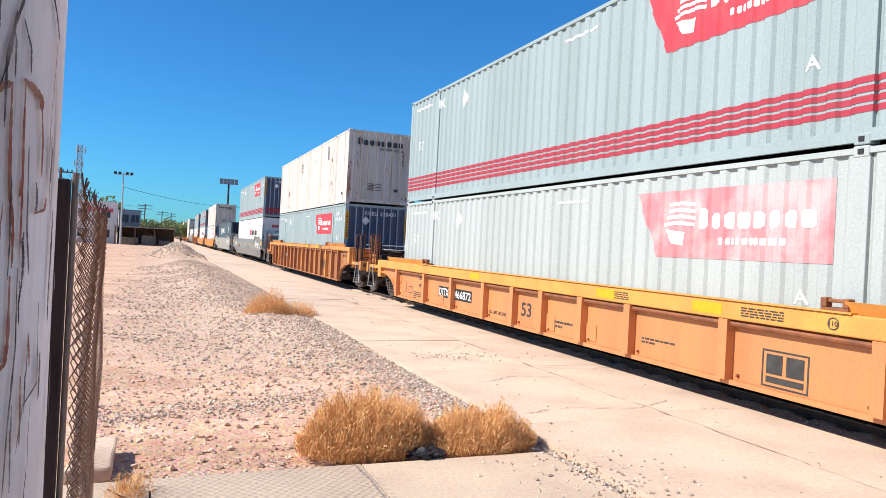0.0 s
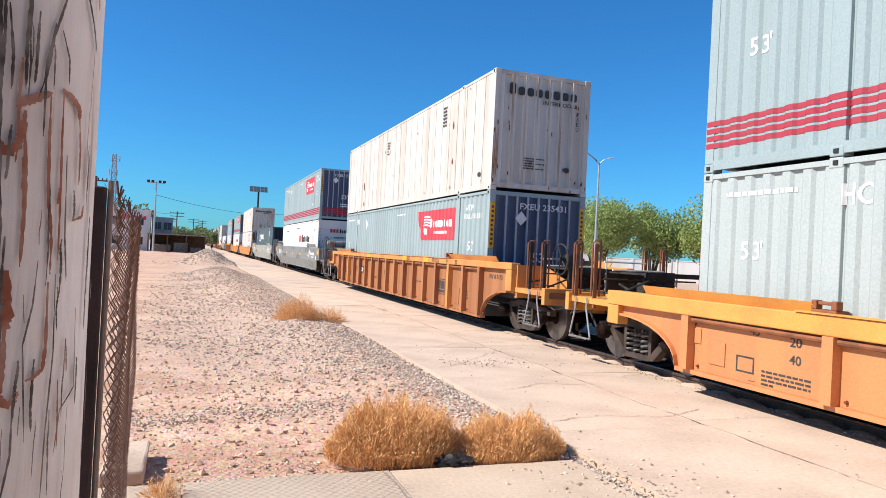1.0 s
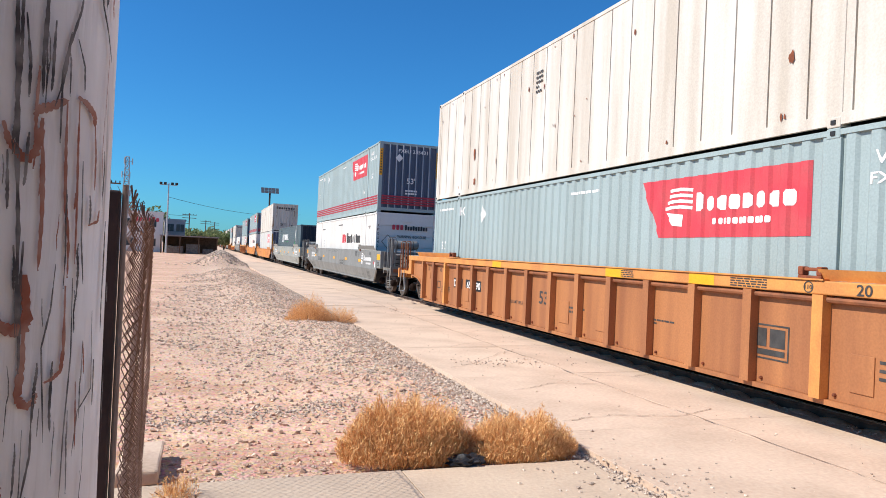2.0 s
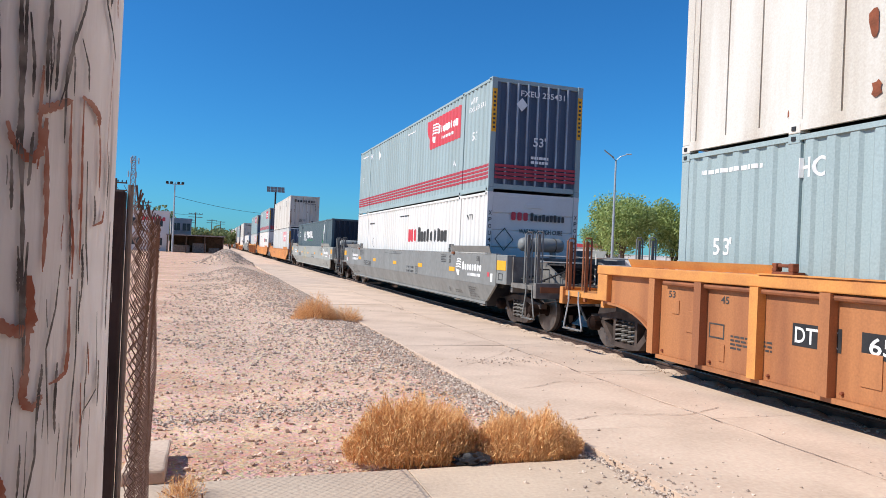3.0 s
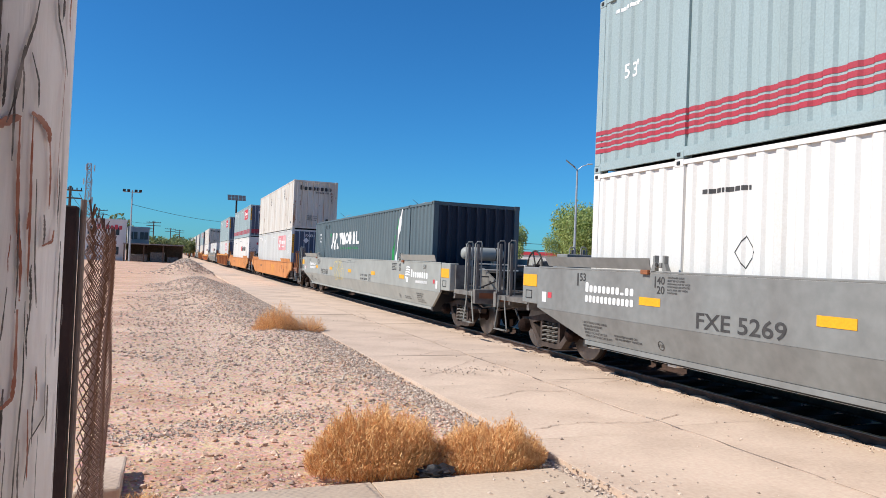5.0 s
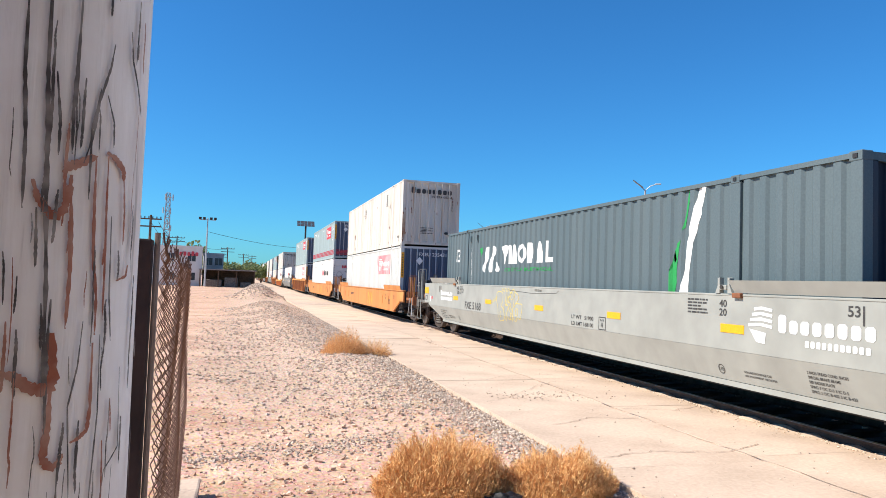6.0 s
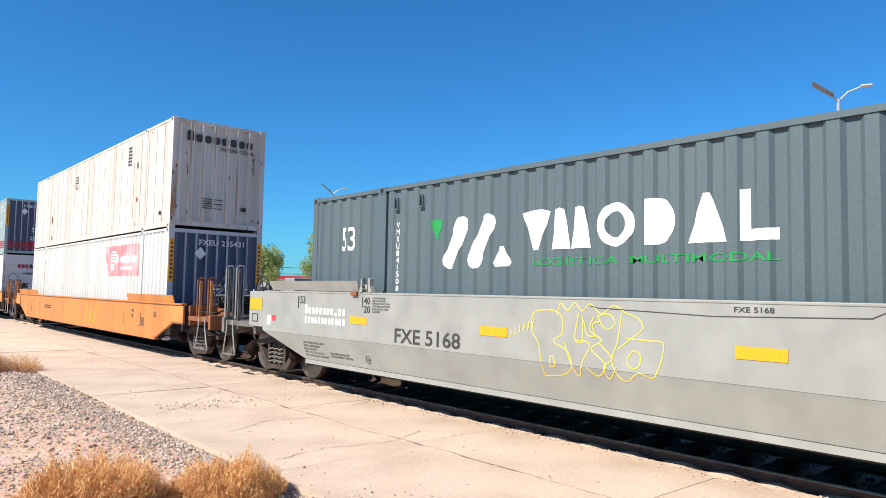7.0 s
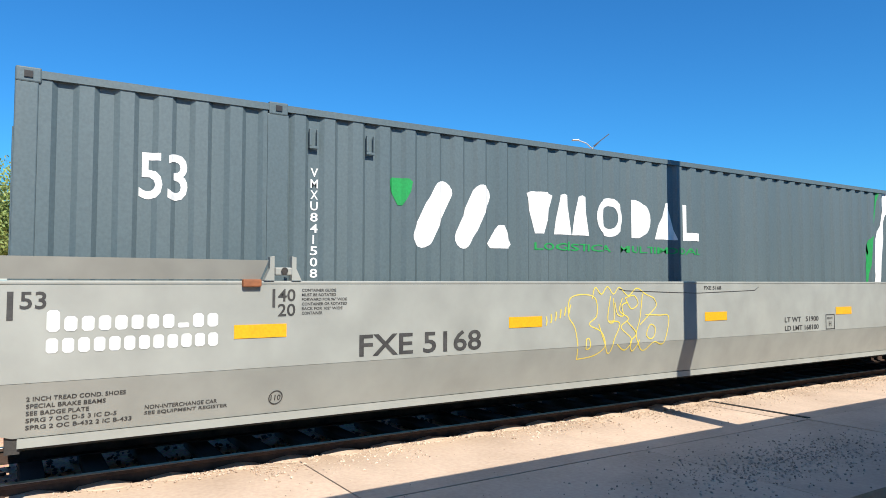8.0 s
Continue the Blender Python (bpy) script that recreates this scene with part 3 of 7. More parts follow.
def swirl(bm, u, v, w, h):
    """A plain striped shield: a shell of four bars over a wedge."""
    for k in range(4):
        vv = v + h * (0.97 - 0.15 * k)
        stroke(bm, [(u + w * (0.25 - 0.08 * k), vv - 0.04 * h), (u + w * 0.55, vv), (u + w, vv - 0.05 * h)], h * 0.085)
    flat(bm, ((u + w * 0.05, v + h * 0.38), (u + w * 0.75, v + h * 0.30), (u + w * 0.7, v), (u + w * 0.35, v + 0.03 * h)))


def red_logo(root, z0, z1, mat, white):
    """A red pennant with a striped shield and plain white blocks."""
    paint_side(root, "logo_panel", lambda b: flat(b, ((-5.65, z1), (-2.36, z1), (-2.36, z0), (-5.15, z0))), mat, "red pennant panel")
    m = z1 - z0

    for name, fn in (("logo_shield", lambda b: swirl(b, -5.05, z0 + 0.18 * m, 0.62, 0.65 * m)),
                     ("name_blocks", lambda b: word_blocks(b, -4.38, -2.55, z0 + 0.42 * m, z0 + 0.72 * m, (1, .75, .75, .75, .75, .78, .75, .75))),
                     ("bar_row", lambda b: word_blocks(b, -3.98, -2.95, z0 + 0.2 * m, z0 + 0.3 * m, (1,) * 11))):
        part(name, on_side(filled(fn), -1.304, sheet_depth), white, root, "white logo shape")


def stripes(root, z0, z1, mat=None):
    for k in range(4):
        a = z0 + (z1 - z0) * k / 4
        b_ = a + (z1 - z0) * 0.17
        bm = bmesh.new()
        prev = None
        for y in [0.02] + CUTS[1:-1] + [16.13]:
            if y < 0.02 or y > 16.13:
                continue
            x = -1.3 + sheet_depth(y)
            pair = [bm.verts.new((x, y, z)) for z in (a, b_)]
            if prev:
                bm.faces.new((prev[0], prev[1], pair[1], pair[0]))
            prev = pair
        part("stripe", bm, mat or M_stripe, root, "crimson stripe along the side")


def side_marks(root, h, mat):
    def fn(b):
        words(b, "53'", -15.42, 1.43, 0.24)
        words(b, "53'", -1.3, 1.43, 0.24)
        words(b, "HC", -13.98, h - 0.53, 0.24, 0.34)
        words(b, "A", -2.8, 0.9, 0.17)
        words(b, "WTP", -1.55, h - 0.45, 0.15)
        line_bars(b, -15.75, -14.6, h - 0.36, h - 0.26, 1, seed=3)
        line_bars(b, -7.9, -6.9, h - 0.38, h - 0.3, 1, seed=4)
        words(b, "FXEU 235431", -1.6, h - 0.66, 0.13, 1.1)
        stroke(b, [(-12.55, h - 0.55), (-12.37, h - 0.33), (-12.19, h - 0.55), (-12.37, h - 0.77), (-12.55, h - 0.55)], 0.012)
        flat(b, ((-12.53, h - 0.55), (-12.37, h - 0.75), (-12.21, h - 0.55), (-12.37, h - 0.35)))
    paint_side(root, "side_lettering", fn, mat, "white lettering and hazard diamond")


def end_marks(root, h, mat, plates=True):
    for name, fn in (("end_number", lambda b: words(b, "FXEU 235431", -0.5, h - 0.42, 0.15, 1.25)),
                     ("size_mark", lambda b: words(b, "53'", -0.1, h * 0.42, 0.24)),
                     ("data_lines", lambda b: line_bars(b, -0.15, 0.35, h * 0.26, h * 0.34, 2, seed=9)),
                     ("hazard_diamond", lambda b: flat(b, ((-0.62, h * 0.78), (-0.46, h * 0.84), (-0.30, h * 0.78), (-0.46, h * 0.72))))):
        part(name, on_end(filled(fn), -0.016), mat, root, "white end lettering")
    if plates:
        for x in (-1.27, 1.15):
            p = part("warning_strip", boxes((x, x + 0.12, -0.008, 0.004, h * 0.52, h * 0.9)), M_plate, root, "amber warning strip")
            part("strip_text", on_end(filled(lambda b: line_bars(b, x + 0.03, x + 0.09, h * 0.54, h * 0.88, 9, 0.5)), -0.012), M_darktext, p)


def ferro_container(label, side, end, h, striped, logo_mat, z0, z1):
    c = container(label, side, end, side, h, posts=side)
    red_logo(c, z0, z1, logo_mat, M_white)
    side_marks(c, h, M_white)
    end_marks(c, h, M_white)
    if striped:
        stripes(c, 0.33, 0.73)

        def fn(b):
            for k in range(4):
                a = 0.33 + 0.1 * k
                flat(b, ((-1.14, a), (1.14, a), (1.14, a + 0.07), (-1.14, a + 0.07)))
        part("end_stripe", on_end(filled(fn), -0.016), M_stripe, c, "crimson stripes across the end")
    return c


def white_container(label):
    c = container(label, M_whitebox, M_greyend, M_whitebox, smooth_side=True)
    rnd = random.Random(5)
    bm = bmesh.new()
    for _ in range(26):
        u, v, w, h = -rnd.uniform(0.3, 15.8), rnd.choice((0.25, 2.72, rnd.uniform(0.3, 2.7))), rnd.uniform(0.008, 0.03), rnd.uniform(0.02, 0.09)
        pts = [(u + w * math.cos(a) * rnd.uniform(0.5, 1.2), v + h * math.sin(a) * rnd.uniform(0.5, 1.1)) for a in (k * math.pi / 4 for k in range(8))]
        flat(bm, pts)
    for u, v, w, h in ((-2.75, 1.95, 0.05, 0.12), (-2.7, 0.95, 0.05, 0.10), (-13.9, 2.1, 0.02, 0.2), (-13.05, 1.05, 0.08, 0.24), (-13.0, 0.32, 0.07, 0.13), (-6.0, 2.2, 0.03, 0.06)):
        flat(bm, [(u + w * math.cos(a) * rnd.uniform(0.5, 1.2), v + h * math.sin(a) * rnd.uniform(0.5, 1.1)) for a in (k * math.pi / 5 for k in range(10))])
    part("rust_patch", on_side(bm, -1.2985), M_rust, c, "flaked rust patches")

    def fn(b):
        word_blocks(b, -0.95, 0.95, 2.32, 2.6, (1, .72, .72, .72, .72, .75, .72, .72))
        words(b, "INTERMODAL", 0.0, 2.16, 0.1, 0.95)
        for k, ch in enumerate("FXEU"):
            words(b, ch, 0.93, 1.98 - 0.125 * k, 0.10, 0.075)
        for k, ch in enumerate("234112"):
            words(b, ch, 1.16, 1.98 - 0.125 * k, 0.10, None if ch == "1" else 0.075)
        line_bars(b, -0.5, 0.1, 0.55, 0.85, 5, 0.5, seed=12)
        flat(b, disc_pts(0.72, 0.62, 0.1, 0.06))
    part("end_lettering", on_end(filled(fn), 0.015), M_darktext, c, "dark green-grey lettering blocks")
    rb = bmesh.new()
    for _ in range(22):
        x, z = rnd.choice((-1.2, 1.2, -0.9, 0.2, 0.9)) + rnd.uniform(-0.07, 0.07), rnd.choice((0.12, 0.2, 0.3, 1.4, 2.0)) + rnd.uniform(-0.1, 0.3)
        flat(rb, [(x + rnd.uniform(0.006, 0.028) * math.cos(a), z + rnd.uniform(0.02, 0.10) * math.sin(a)) for a in (k * math.pi / 4 for k in range(8))])
    part("rust_stains", on_end(rb, -0.004), M_rust, c, "brown rust stains")
    st = bmesh.new()
    for k in range(12):
        x, z, w, h = -1.285 + 0.011 * k, rnd.uniform(0.15, 0.5), rnd.uniform(0.004, 0.009), rnd.uniform(0.5, 1.6)
        flat(st, [(x - w, z), (x + w, z + 0.05), (x + w * 0.6, z + h * 0.6), (x, z + h), (x - w * 0.7, z + h * 0.5)])
    part("rust_streaks", on_end(st, -0.005), M_rustwash, c, "brown rust runs down the corner post")

    def sd(b):
        line_bars(b, -9.6, -9.3, 1.9, 2.4, 5, 0.5, seed=2)
        flat(b, disc_pts(-0.75, 0.42, 0.1, 0.06))
        line_bars(b, -3.6, -3.3, 2.0, 2.6, 6, 0.6, seed=6)
    part("side_lettering", on_side(filled(sd), -1.3), M_darktext, c)
    return c


def xpo_container():
    c = container("white corrugated steel container with red and dark logo blocks", M_clean, M_clean, M_clean, ribbed_end=False, posts=M_clean)
    paint_side(c, "logo_red", lambda b: word_blocks(b, -7.42, -6.28, 1.62, 2.1, (.9, .9, .9)), M_red, "red logo blocks")
    paint_side(c, "logo_dark", lambda b: word_blocks(b, -6.22, -3.1, 1.62, 2.1, (1, .7, .7, .85, .7, .8, .85, .7, .7)), M_darktext, "dark logo blocks")

    def fn(b):
        words(b, "WTP", -1.5, 2.2, 0.15)
        line_bars(b, -8.6, -7.4, 2.5, 2.58, 1, seed=3)
        line_bars(b, -13.6, -12.8, 2.35, 2.45, 1, seed=5)
        stroke(b, [(-13.0, 1.6), (-12.85, 1.8), (-12.7, 1.6), (-12.85, 1.4), (-13.0, 1.6)], 0.012)
    paint_side(c, "side_lettering", fn, M_darktext)

    def en(b):
        word_blocks(b, -0.1, 0.9, 2.2, 2.42, (1, .7, .7, .85, .7, .8, .85, .7, .7))
        words(b, "WARNING HIGH CUBE", -0.4, 1.87, 0.12, 1.25)
        for k, ch in enumerate("XPOU421268"):
            for x in (-1.25, 1.17):
                words(b, ch, x, 2.3 - 0.17 * k, 0.11, None if ch == "1" else 0.085)
        stroke(b, [(-1.05, 1.7), (-0.8, 1.98), (-0.55, 1.7), (-0.8, 1.42), (-1.05, 1.7)], 0.02)
    part("end_lettering", on_end(filled(en), -0.004), M_darktext, c, "dark end lettering")
    part("end_logo_red", on_end(filled(lambda b: word_blocks(b, -0.65, -0.14, 2.2, 2.42, (.95, .95, .95))), -0.004), M_red, c, "red end logo blocks")
    part("end_plate", boxes((-0.25, 0.25, -0.01, 0.02, 2.53, 2.63), bevel=0.004), M_clean, c)
    return c


def slate_container():
    """The dark slate container with its white and green signs."""
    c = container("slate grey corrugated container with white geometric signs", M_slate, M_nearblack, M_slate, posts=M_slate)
    Z = -0.51          # heights below are above the ground

    lo, hi = 2.31 + Z, 2.80 + Z
    shapes = [lambda b: bar(b, -12.50, 2.22 + Z, -12.25, 2.70 + Z, 0.24, 8), lambda b: bar(b, -11.99, 2.22 + Z, -11.74, 2.70 + Z, 0.24, 8),
              lambda b: flat(b, ((-11.12, hi - 0.03), (-11.02, hi), (-10.80, hi), (-10.70, hi - 0.03), (-10.86, lo), (-10.97, lo))),
              lambda b: flat(b, ((-10.68, lo), (-10.40, lo), (-10.48, hi - 0.02), (-10.54, hi), (-10.60, hi - 0.02))),
              lambda b: flat(b, ((-10.39, lo), (-10.11, lo), (-10.19, hi - 0.02), (-10.25, hi), (-10.31, hi - 0.02))),
              lambda b: ring_shape(b, -9.77, (lo + hi) / 2, 0.235, 0.245, 0.1),
              lambda b: flat(b, [(-9.40, lo), *disc_pts(-9.27, (lo + hi) / 2, 0.23, 0.245, -90, 90, 14), (-9.40, hi)]),
              lambda b: flat(b, ((-8.92, lo), (-8.50, lo), (-8.68, hi), (-8.74, hi))),
              lambda b: flat(b, ((-8.38, lo), (-8.02, lo), (-8.02, lo + 0.11), (-8.28, lo + 0.11), (-8.28, hi), (-8.38, hi))),
              lambda b: words(b, "53", -15.25, 1.925, 0.40, 0.39)]
    for fn in shapes:
        paint_side(c, "sign_shape", fn, M_white, "white painted shape")

    def white(b):
        flat(b, ((-11.62, 2.12 + Z), (-11.37, 2.12 + Z), (-11.33, 2.17 + Z), (-11.44, 2.38 + Z), (-11.52, 2.38 + Z), (-11.66, 2.17 + Z)))
        for k, ch in enumerate("VMXU841508"):
            words(b, ch, -13.735 + (0.025 if ch == "1" else 0), 2.235 - 0.107 * k, 0.085, None if ch == "1" else 0.075)
        flat(b, [(-2.90, 2.84), (-2.70, 2.84), (-2.78, 2.55), (-2.92, 2.3), (-3.0, 2.0), (-3.08, 1.6), (-3.12, 1.2), (-3.34, 1.2), (-3.24, 1.6), (-3.2, 2.0), (-3.08, 2.3), (-2.98, 2.6)])
    paint_side(c, "white_signs", white, M_white, "white painted geometric signs")

    def green(b):
        words(b, "LOG\u00cdSTICA  MULTIMODAL", -10.98, 2.12 + Z, 0.11, 2.97)
    paint_side(c, "wording", green, M_green, "green painted wording")
    paint_side(c, "leaf_mark", lambda b: flat(b, ((-12.90, 2.78 + Z), (-12.86, 2.81 + Z), (-12.67, 2.81 + Z), (-12.63, 2.78 + Z), (-12.65, 2.68 + Z), (-12.74, 2.53 + Z), (-12.79, 2.53 + Z), (-12.88, 2.68 + Z))), M_green, "green rounded triangle")
    paint_side(c, "green_ribbon", lambda b: flat(b, ((-3.16, 2.84), (-3.10, 2.84), (-3.16, 2.6), (-3.24, 2.25), (-3.30, 2.2), (-3.22, 2.5))), M_green, "green painted ribbon")
    paint_side(c, "green_ribbon", lambda b: flat(b, ((-3.62, 1.2), (-3.50, 1.2), (-3.42, 1.5), (-3.36, 1.9), (-3.32, 2.05), (-3.44, 1.98), (-3.5, 1.9), (-3.46, 1.75), (-3.62, 1.55))), M_green, "green painted ribbon")
    bm = bmesh.new()
    for y in (13.72, 13.12):
        box(bm, -1.302, -1.27, y - 0.045, y + 0.045, 2.50, 2.525, bevel=0.004)
        box(bm, -1.302, -1.27, y + 0.025, y + 0.045, 2.525, 2.69, bevel=0.004)
        box(bm, -1.298, -1.27, y - 0.045, y - 0.03, 2.525, 2.69, bevel=0.004)
    part("lashing_slot", bm, M_slate, c)
    return c


# ---------------------------------------------------------------- well cars
WHEEL_R = 0.46
BOGIES = (-1.65, 17.80)
AXLES = tuple(b + d for b in BOGIES for d in (-0.89, 0.89))
RAIL_TOP = 0.10


def bogie(car, y):
    z = RAIL_TOP + WHEEL_R
    for s in (-1, 1):
        x = s * 0.99
        bm = bmesh.new()
        for o in ([(-1.10, 0.04), (-1.12, 0.15), (-0.66, 0.20), (-0.30, 0.27), (0.30, 0.27), (0.66, 0.20), (1.12, 0.15), (1.10, 0.04), (0.66, 0.08), (0.34, 0.15), (-0.34, 0.15), (-0.66, 0.08)],
                  [(-0.80, 0.06), (-0.68, 0.085), (-0.36, -0.22), (-0.30, -0.33), (-0.42, -0.32)], [(0.80, 0.06), (0.42, -0.32), (0.30, -0.33), (0.36, -0.22), (0.68, 0.085)],
                  [(-0.30, -0.34), (0.30, -0.34), (0.34, -0.25), (-0.34, -0.25)], [(-0.36, -0.25), (-0.29, -0.25), (-0.29, 0.15), (-0.36, 0.15)], [(0.29, -0.25), (0.36, -0.25), (0.36, 0.15), (0.29, 0.15)]):
            prism(bm, [(x - 0.07, y + a, z + b) for a, b in o], (0.14, 0, 0))
        f = part("side_frame", bm, M_bogie, car, "dusty cast bogie side frame")
        for k in range(3):
            bm = bmesh.new()
            pts = []
            for i in range(41):
                a = i * 2 * math.pi / 9
                pts.append((x + s * 0.03 + 0.08 * math.cos(a), y - 0.19 + 0.19 * k + 0.082 * math.sin(a), z - 0.24 + 0.36 * i / 40))
            tube(bm, pts, 0.018, 5)
            part("coil_spring", bm, M_gear, f)
        for d in (-0.89, 0.89):
            bm = bmesh.new()
            lathe(bm, [(0, 0.13), (s * 0.13, 0.13), (s * 0.17, 0.10), (s * 0.2, 0.06), (s * 0.2, 0.0)], "x", 16, (x + s * 0.06, y + d, z))
            part("bearing_cap", bm, M_wheel, f, "rusty axle end cap")
    part("bolster", boxes((-1.0, 1.0, y - 0.2, y + 0.2, z + 0.02, z + 0.3), bevel=0.02), M_under, car)
    for d in (-0.4, 0.4):
        part("brake_beam", tubes(([(-0.7, y + d, z - 0.1), (0.7, y + d, z - 0.1)], 0.05)), M_under, car)


def wheelset(car, y):
    bm = bmesh.new()
    for s in (-1, 1):
        lathe(bm, [(s * 0.66, 0), (s * 0.66, WHEEL_R - 0.02), (s * 0.67, WHEEL_R + 0.025), (s * 0.70, WHEEL_R + 0.02), (s * 0.715, WHEEL_R), (s * 0.80, WHEEL_R - 0.012),
                   (s * 0.80, WHEEL_R - 0.07), (s * 0.765, WHEEL_R - 0.10), (s * 0.75, 0.2), (s * 0.79, 0.14), (s * 0.81, 0.13), (s * 0.81, 0)], "x", 32)
    tube(bm, [(-0.95, 0, 0), (0.95, 0, 0)], 0.085, 10)
    ob = part("wheelset", bm, M_wheel, car, "rusty steel wheels on an axle")
    for s in (-1, 1):
        b2 = bmesh.new()
        lathe(b2, [(s * 0.72, WHEEL_R + 0.002), (s * 0.798, WHEEL_R - 0.008), (s * 0.803, WHEEL_R - 0.02), (s * 0.803, WHEEL_R - 0.035)], "x", 32)
        part("tread", b2, M_tread, ob)
    ob.matrix_basis = pose(0, y, RAIL_TOP + WHEEL_R)
    return ob


def railing(car, x, y, dy, mat, low=0.42, top=2.25, dark=None):
    """A stirrup step that rises into two tall grab posts."""
    s = 1 if x < 0 else -1
    part("grab_post", tubes(([(x, y, 1.15), (x, y, top - 0.05), (x + s * 0.05, y, top), (x + s * 0.14, y, top), (x + s * 0.16, y, top - 0.04), (x + s * 0.16, y, 1.15)], 0.017), n=6), mat, car)
    part("grab_post", tubes(([(x, y + dy, 1.15), (x, y + dy, top - 0.05), (x + s * 0.05, y + dy, top), (x + s * 0.14, y + dy, top), (x + s * 0.16, y + dy, top - 0.04), (x + s * 0.16, y + dy, 1.15)], 0.017), n=6), mat, car)
    for yy in (y, y + dy):
        part("post_angle", boxes((min(x + s * 0.05, x + s * 0.1), max(x + s * 0.05, x + s * 0.1), yy - 0.02, yy + 0.03, 0.95, top - 0.06)), dark or mat, car)
    part("stirrup_step", tubes(([(x, y + dy * 0.2, 1.12), (x, y + dy * 0.2, 0.92), (x, y - dy * 0.04, low + 0.05), (x, y - dy * 0.02, low), (x, y + dy * 1.02, low), (x, y + dy * 1.04, low + 0.05), (x, y + dy * 0.8, 0.92), (x, y + dy * 0.8, 1.12)], 0.015), n=6), M_galv if mat is M_gear_rust else mat, car)
    part("step_tread", boxes((x - 0.05, x + 0.05, min(y, y + dy), max(y, y + dy), low - 0.010, low + 0.010), bevel=0.004), M_gear, car)


def coupler_gear(car, y, sgn, mat):
    """Coupler, hoses and the end sill; sgn -1 at the front, +1 at the rear."""
    part("coupler_shank", boxes((-0.09, 0.09, min(y, y + sgn * 0.5), max(y, y + sgn * 0.5), 0.72, 0.98), bevel=0.03), M_bogie, car)
    part("coupler_knuckle", boxes((-0.2, 0.16, min(y + sgn * 0.42, y + sgn * 0.66), max(y + sgn * 0.42, y + sgn * 0.66), 0.68, 1.0), bevel=0.06), M_bogie, car)
    pts = [(-0.45, y - sgn * 0.05, 0.95), (-0.47, y + sgn * 0.1, 0.75), (-0.42, y + sgn * 0.3, 0.45), (-0.3, y + sgn * 0.48, 0.38), (-0.2, y + sgn * 0.55, 0.45)]
    part("air_hose", tubes((pts, 0.025)), M_black, car)
    part("cut_lever", tubes(([(-1.35, y, 0.85), (-1.3, y + sgn * 0.15, 0.78), (-0.5, y + sgn * 0.18, 0.9), (-0.1, y + sgn * 0.3, 1.05)], 0.016), n=6), M_bogie, car)


def end_platform(car, y_in, y_out, mat, sgn, top=1.7):
    lo, hi = min(y_in, y_out), max(y_in, y_out)
    part("end_deck", boxes((-1.42, 1.42, lo, hi, 1.02, 1.12), (-0.36, 0.36, lo - (0.9 if sgn > 0 else 0), hi + (0.9 if sgn < 0 else 0), 0.72, 1.02)), mat, car)
    part("end_sill", boxes((-1.48, 1.48, y_out - 0.06, y_out + 0.06, 0.86, 1.18), bevel=0.01), mat, car)
    part("bulkhead", boxes((-1.40, 1.40, y_in - 0.05, y_in + 0.05, 0.9, top)), mat, car)
    for s in (-1, 1):
        bm = bmesh.new()
        prism(bm, [(s * 0.75, y_in, top - 0.05), (s * 0.75, y_in + sgn * 0.15, top - 0.05), (s * 0.75, y_out, 1.2), (s * 0.75, y_out, 1.1), (s * 0.75, y_in, 1.1)], (0.05, 0, 0))
        part("diagonal_brace", bm, mat, car)
    bm = bmesh.new()
    for k in range(7):
        box(bm, -0.7 + 0.2 * k, -0.58 + 0.2 * k, lo + 0.1, hi - 0.1, 1.55, 1.58)
    box(bm, -0.75, 0.75, lo + 0.08, lo + 0.12, 1.52, 1.6)
    box(bm, -0.75, 0.75, hi - 0.12, hi - 0.08, 1.12, 1.6)
    part("walkway_grating", bm, M_under, car)
    for k, (xa, za, xb, zb) in enumerate(((-1.3, 1.2, -0.5, 1.5), (-1.25, 1.62, -0.2, 1.62), (-0.4, 1.15, -0.35, 1.9), (0.3, 1.15, 0.35, 1.85), (-1.1, 1.45, 0.9, 1.45), (-1.0, 1.75, -0.1, 1.75))):
        part("pipe_run", tubes(([(xa, lo + 0.14 + 0.16 * k, za), (xb, lo + 0.2 + 0.16 * k, zb)], 0.018), n=6), M_greyend if k % 2 else M_under, car)
    part("valve_body", boxes((-0.62, -0.38, lo + 0.3, lo + 0.52, 1.14, 1.42), (-0.56, -0.44, lo + 0.35, lo + 0.47, 1.42, 1.5), bevel=0.03), M_under, car)
    part("tread_plate", boxes((-1.38, -0.9, y_out - 0.075, y_out - 0.061, 0.98, 1.1), (-1.38, -0.9, y_out + 0.061, y_out + 0.075, 0.98, 1.1)), M_gear_rust, car, "rusty brown plate")
    part("brake_piping", tubes(([(-1.2, lo + 0.1, 1.22), (-1.2, hi - 0.1, 1.22), (-0.8, hi - 0.05, 1.3)], 0.02), ([(-1.05, lo + 0.1, 1.3), (-0.6, hi - 0.3, 1.36), (0.6, hi - 0.3, 1.36)], 0.02), n=6), M_under, car)


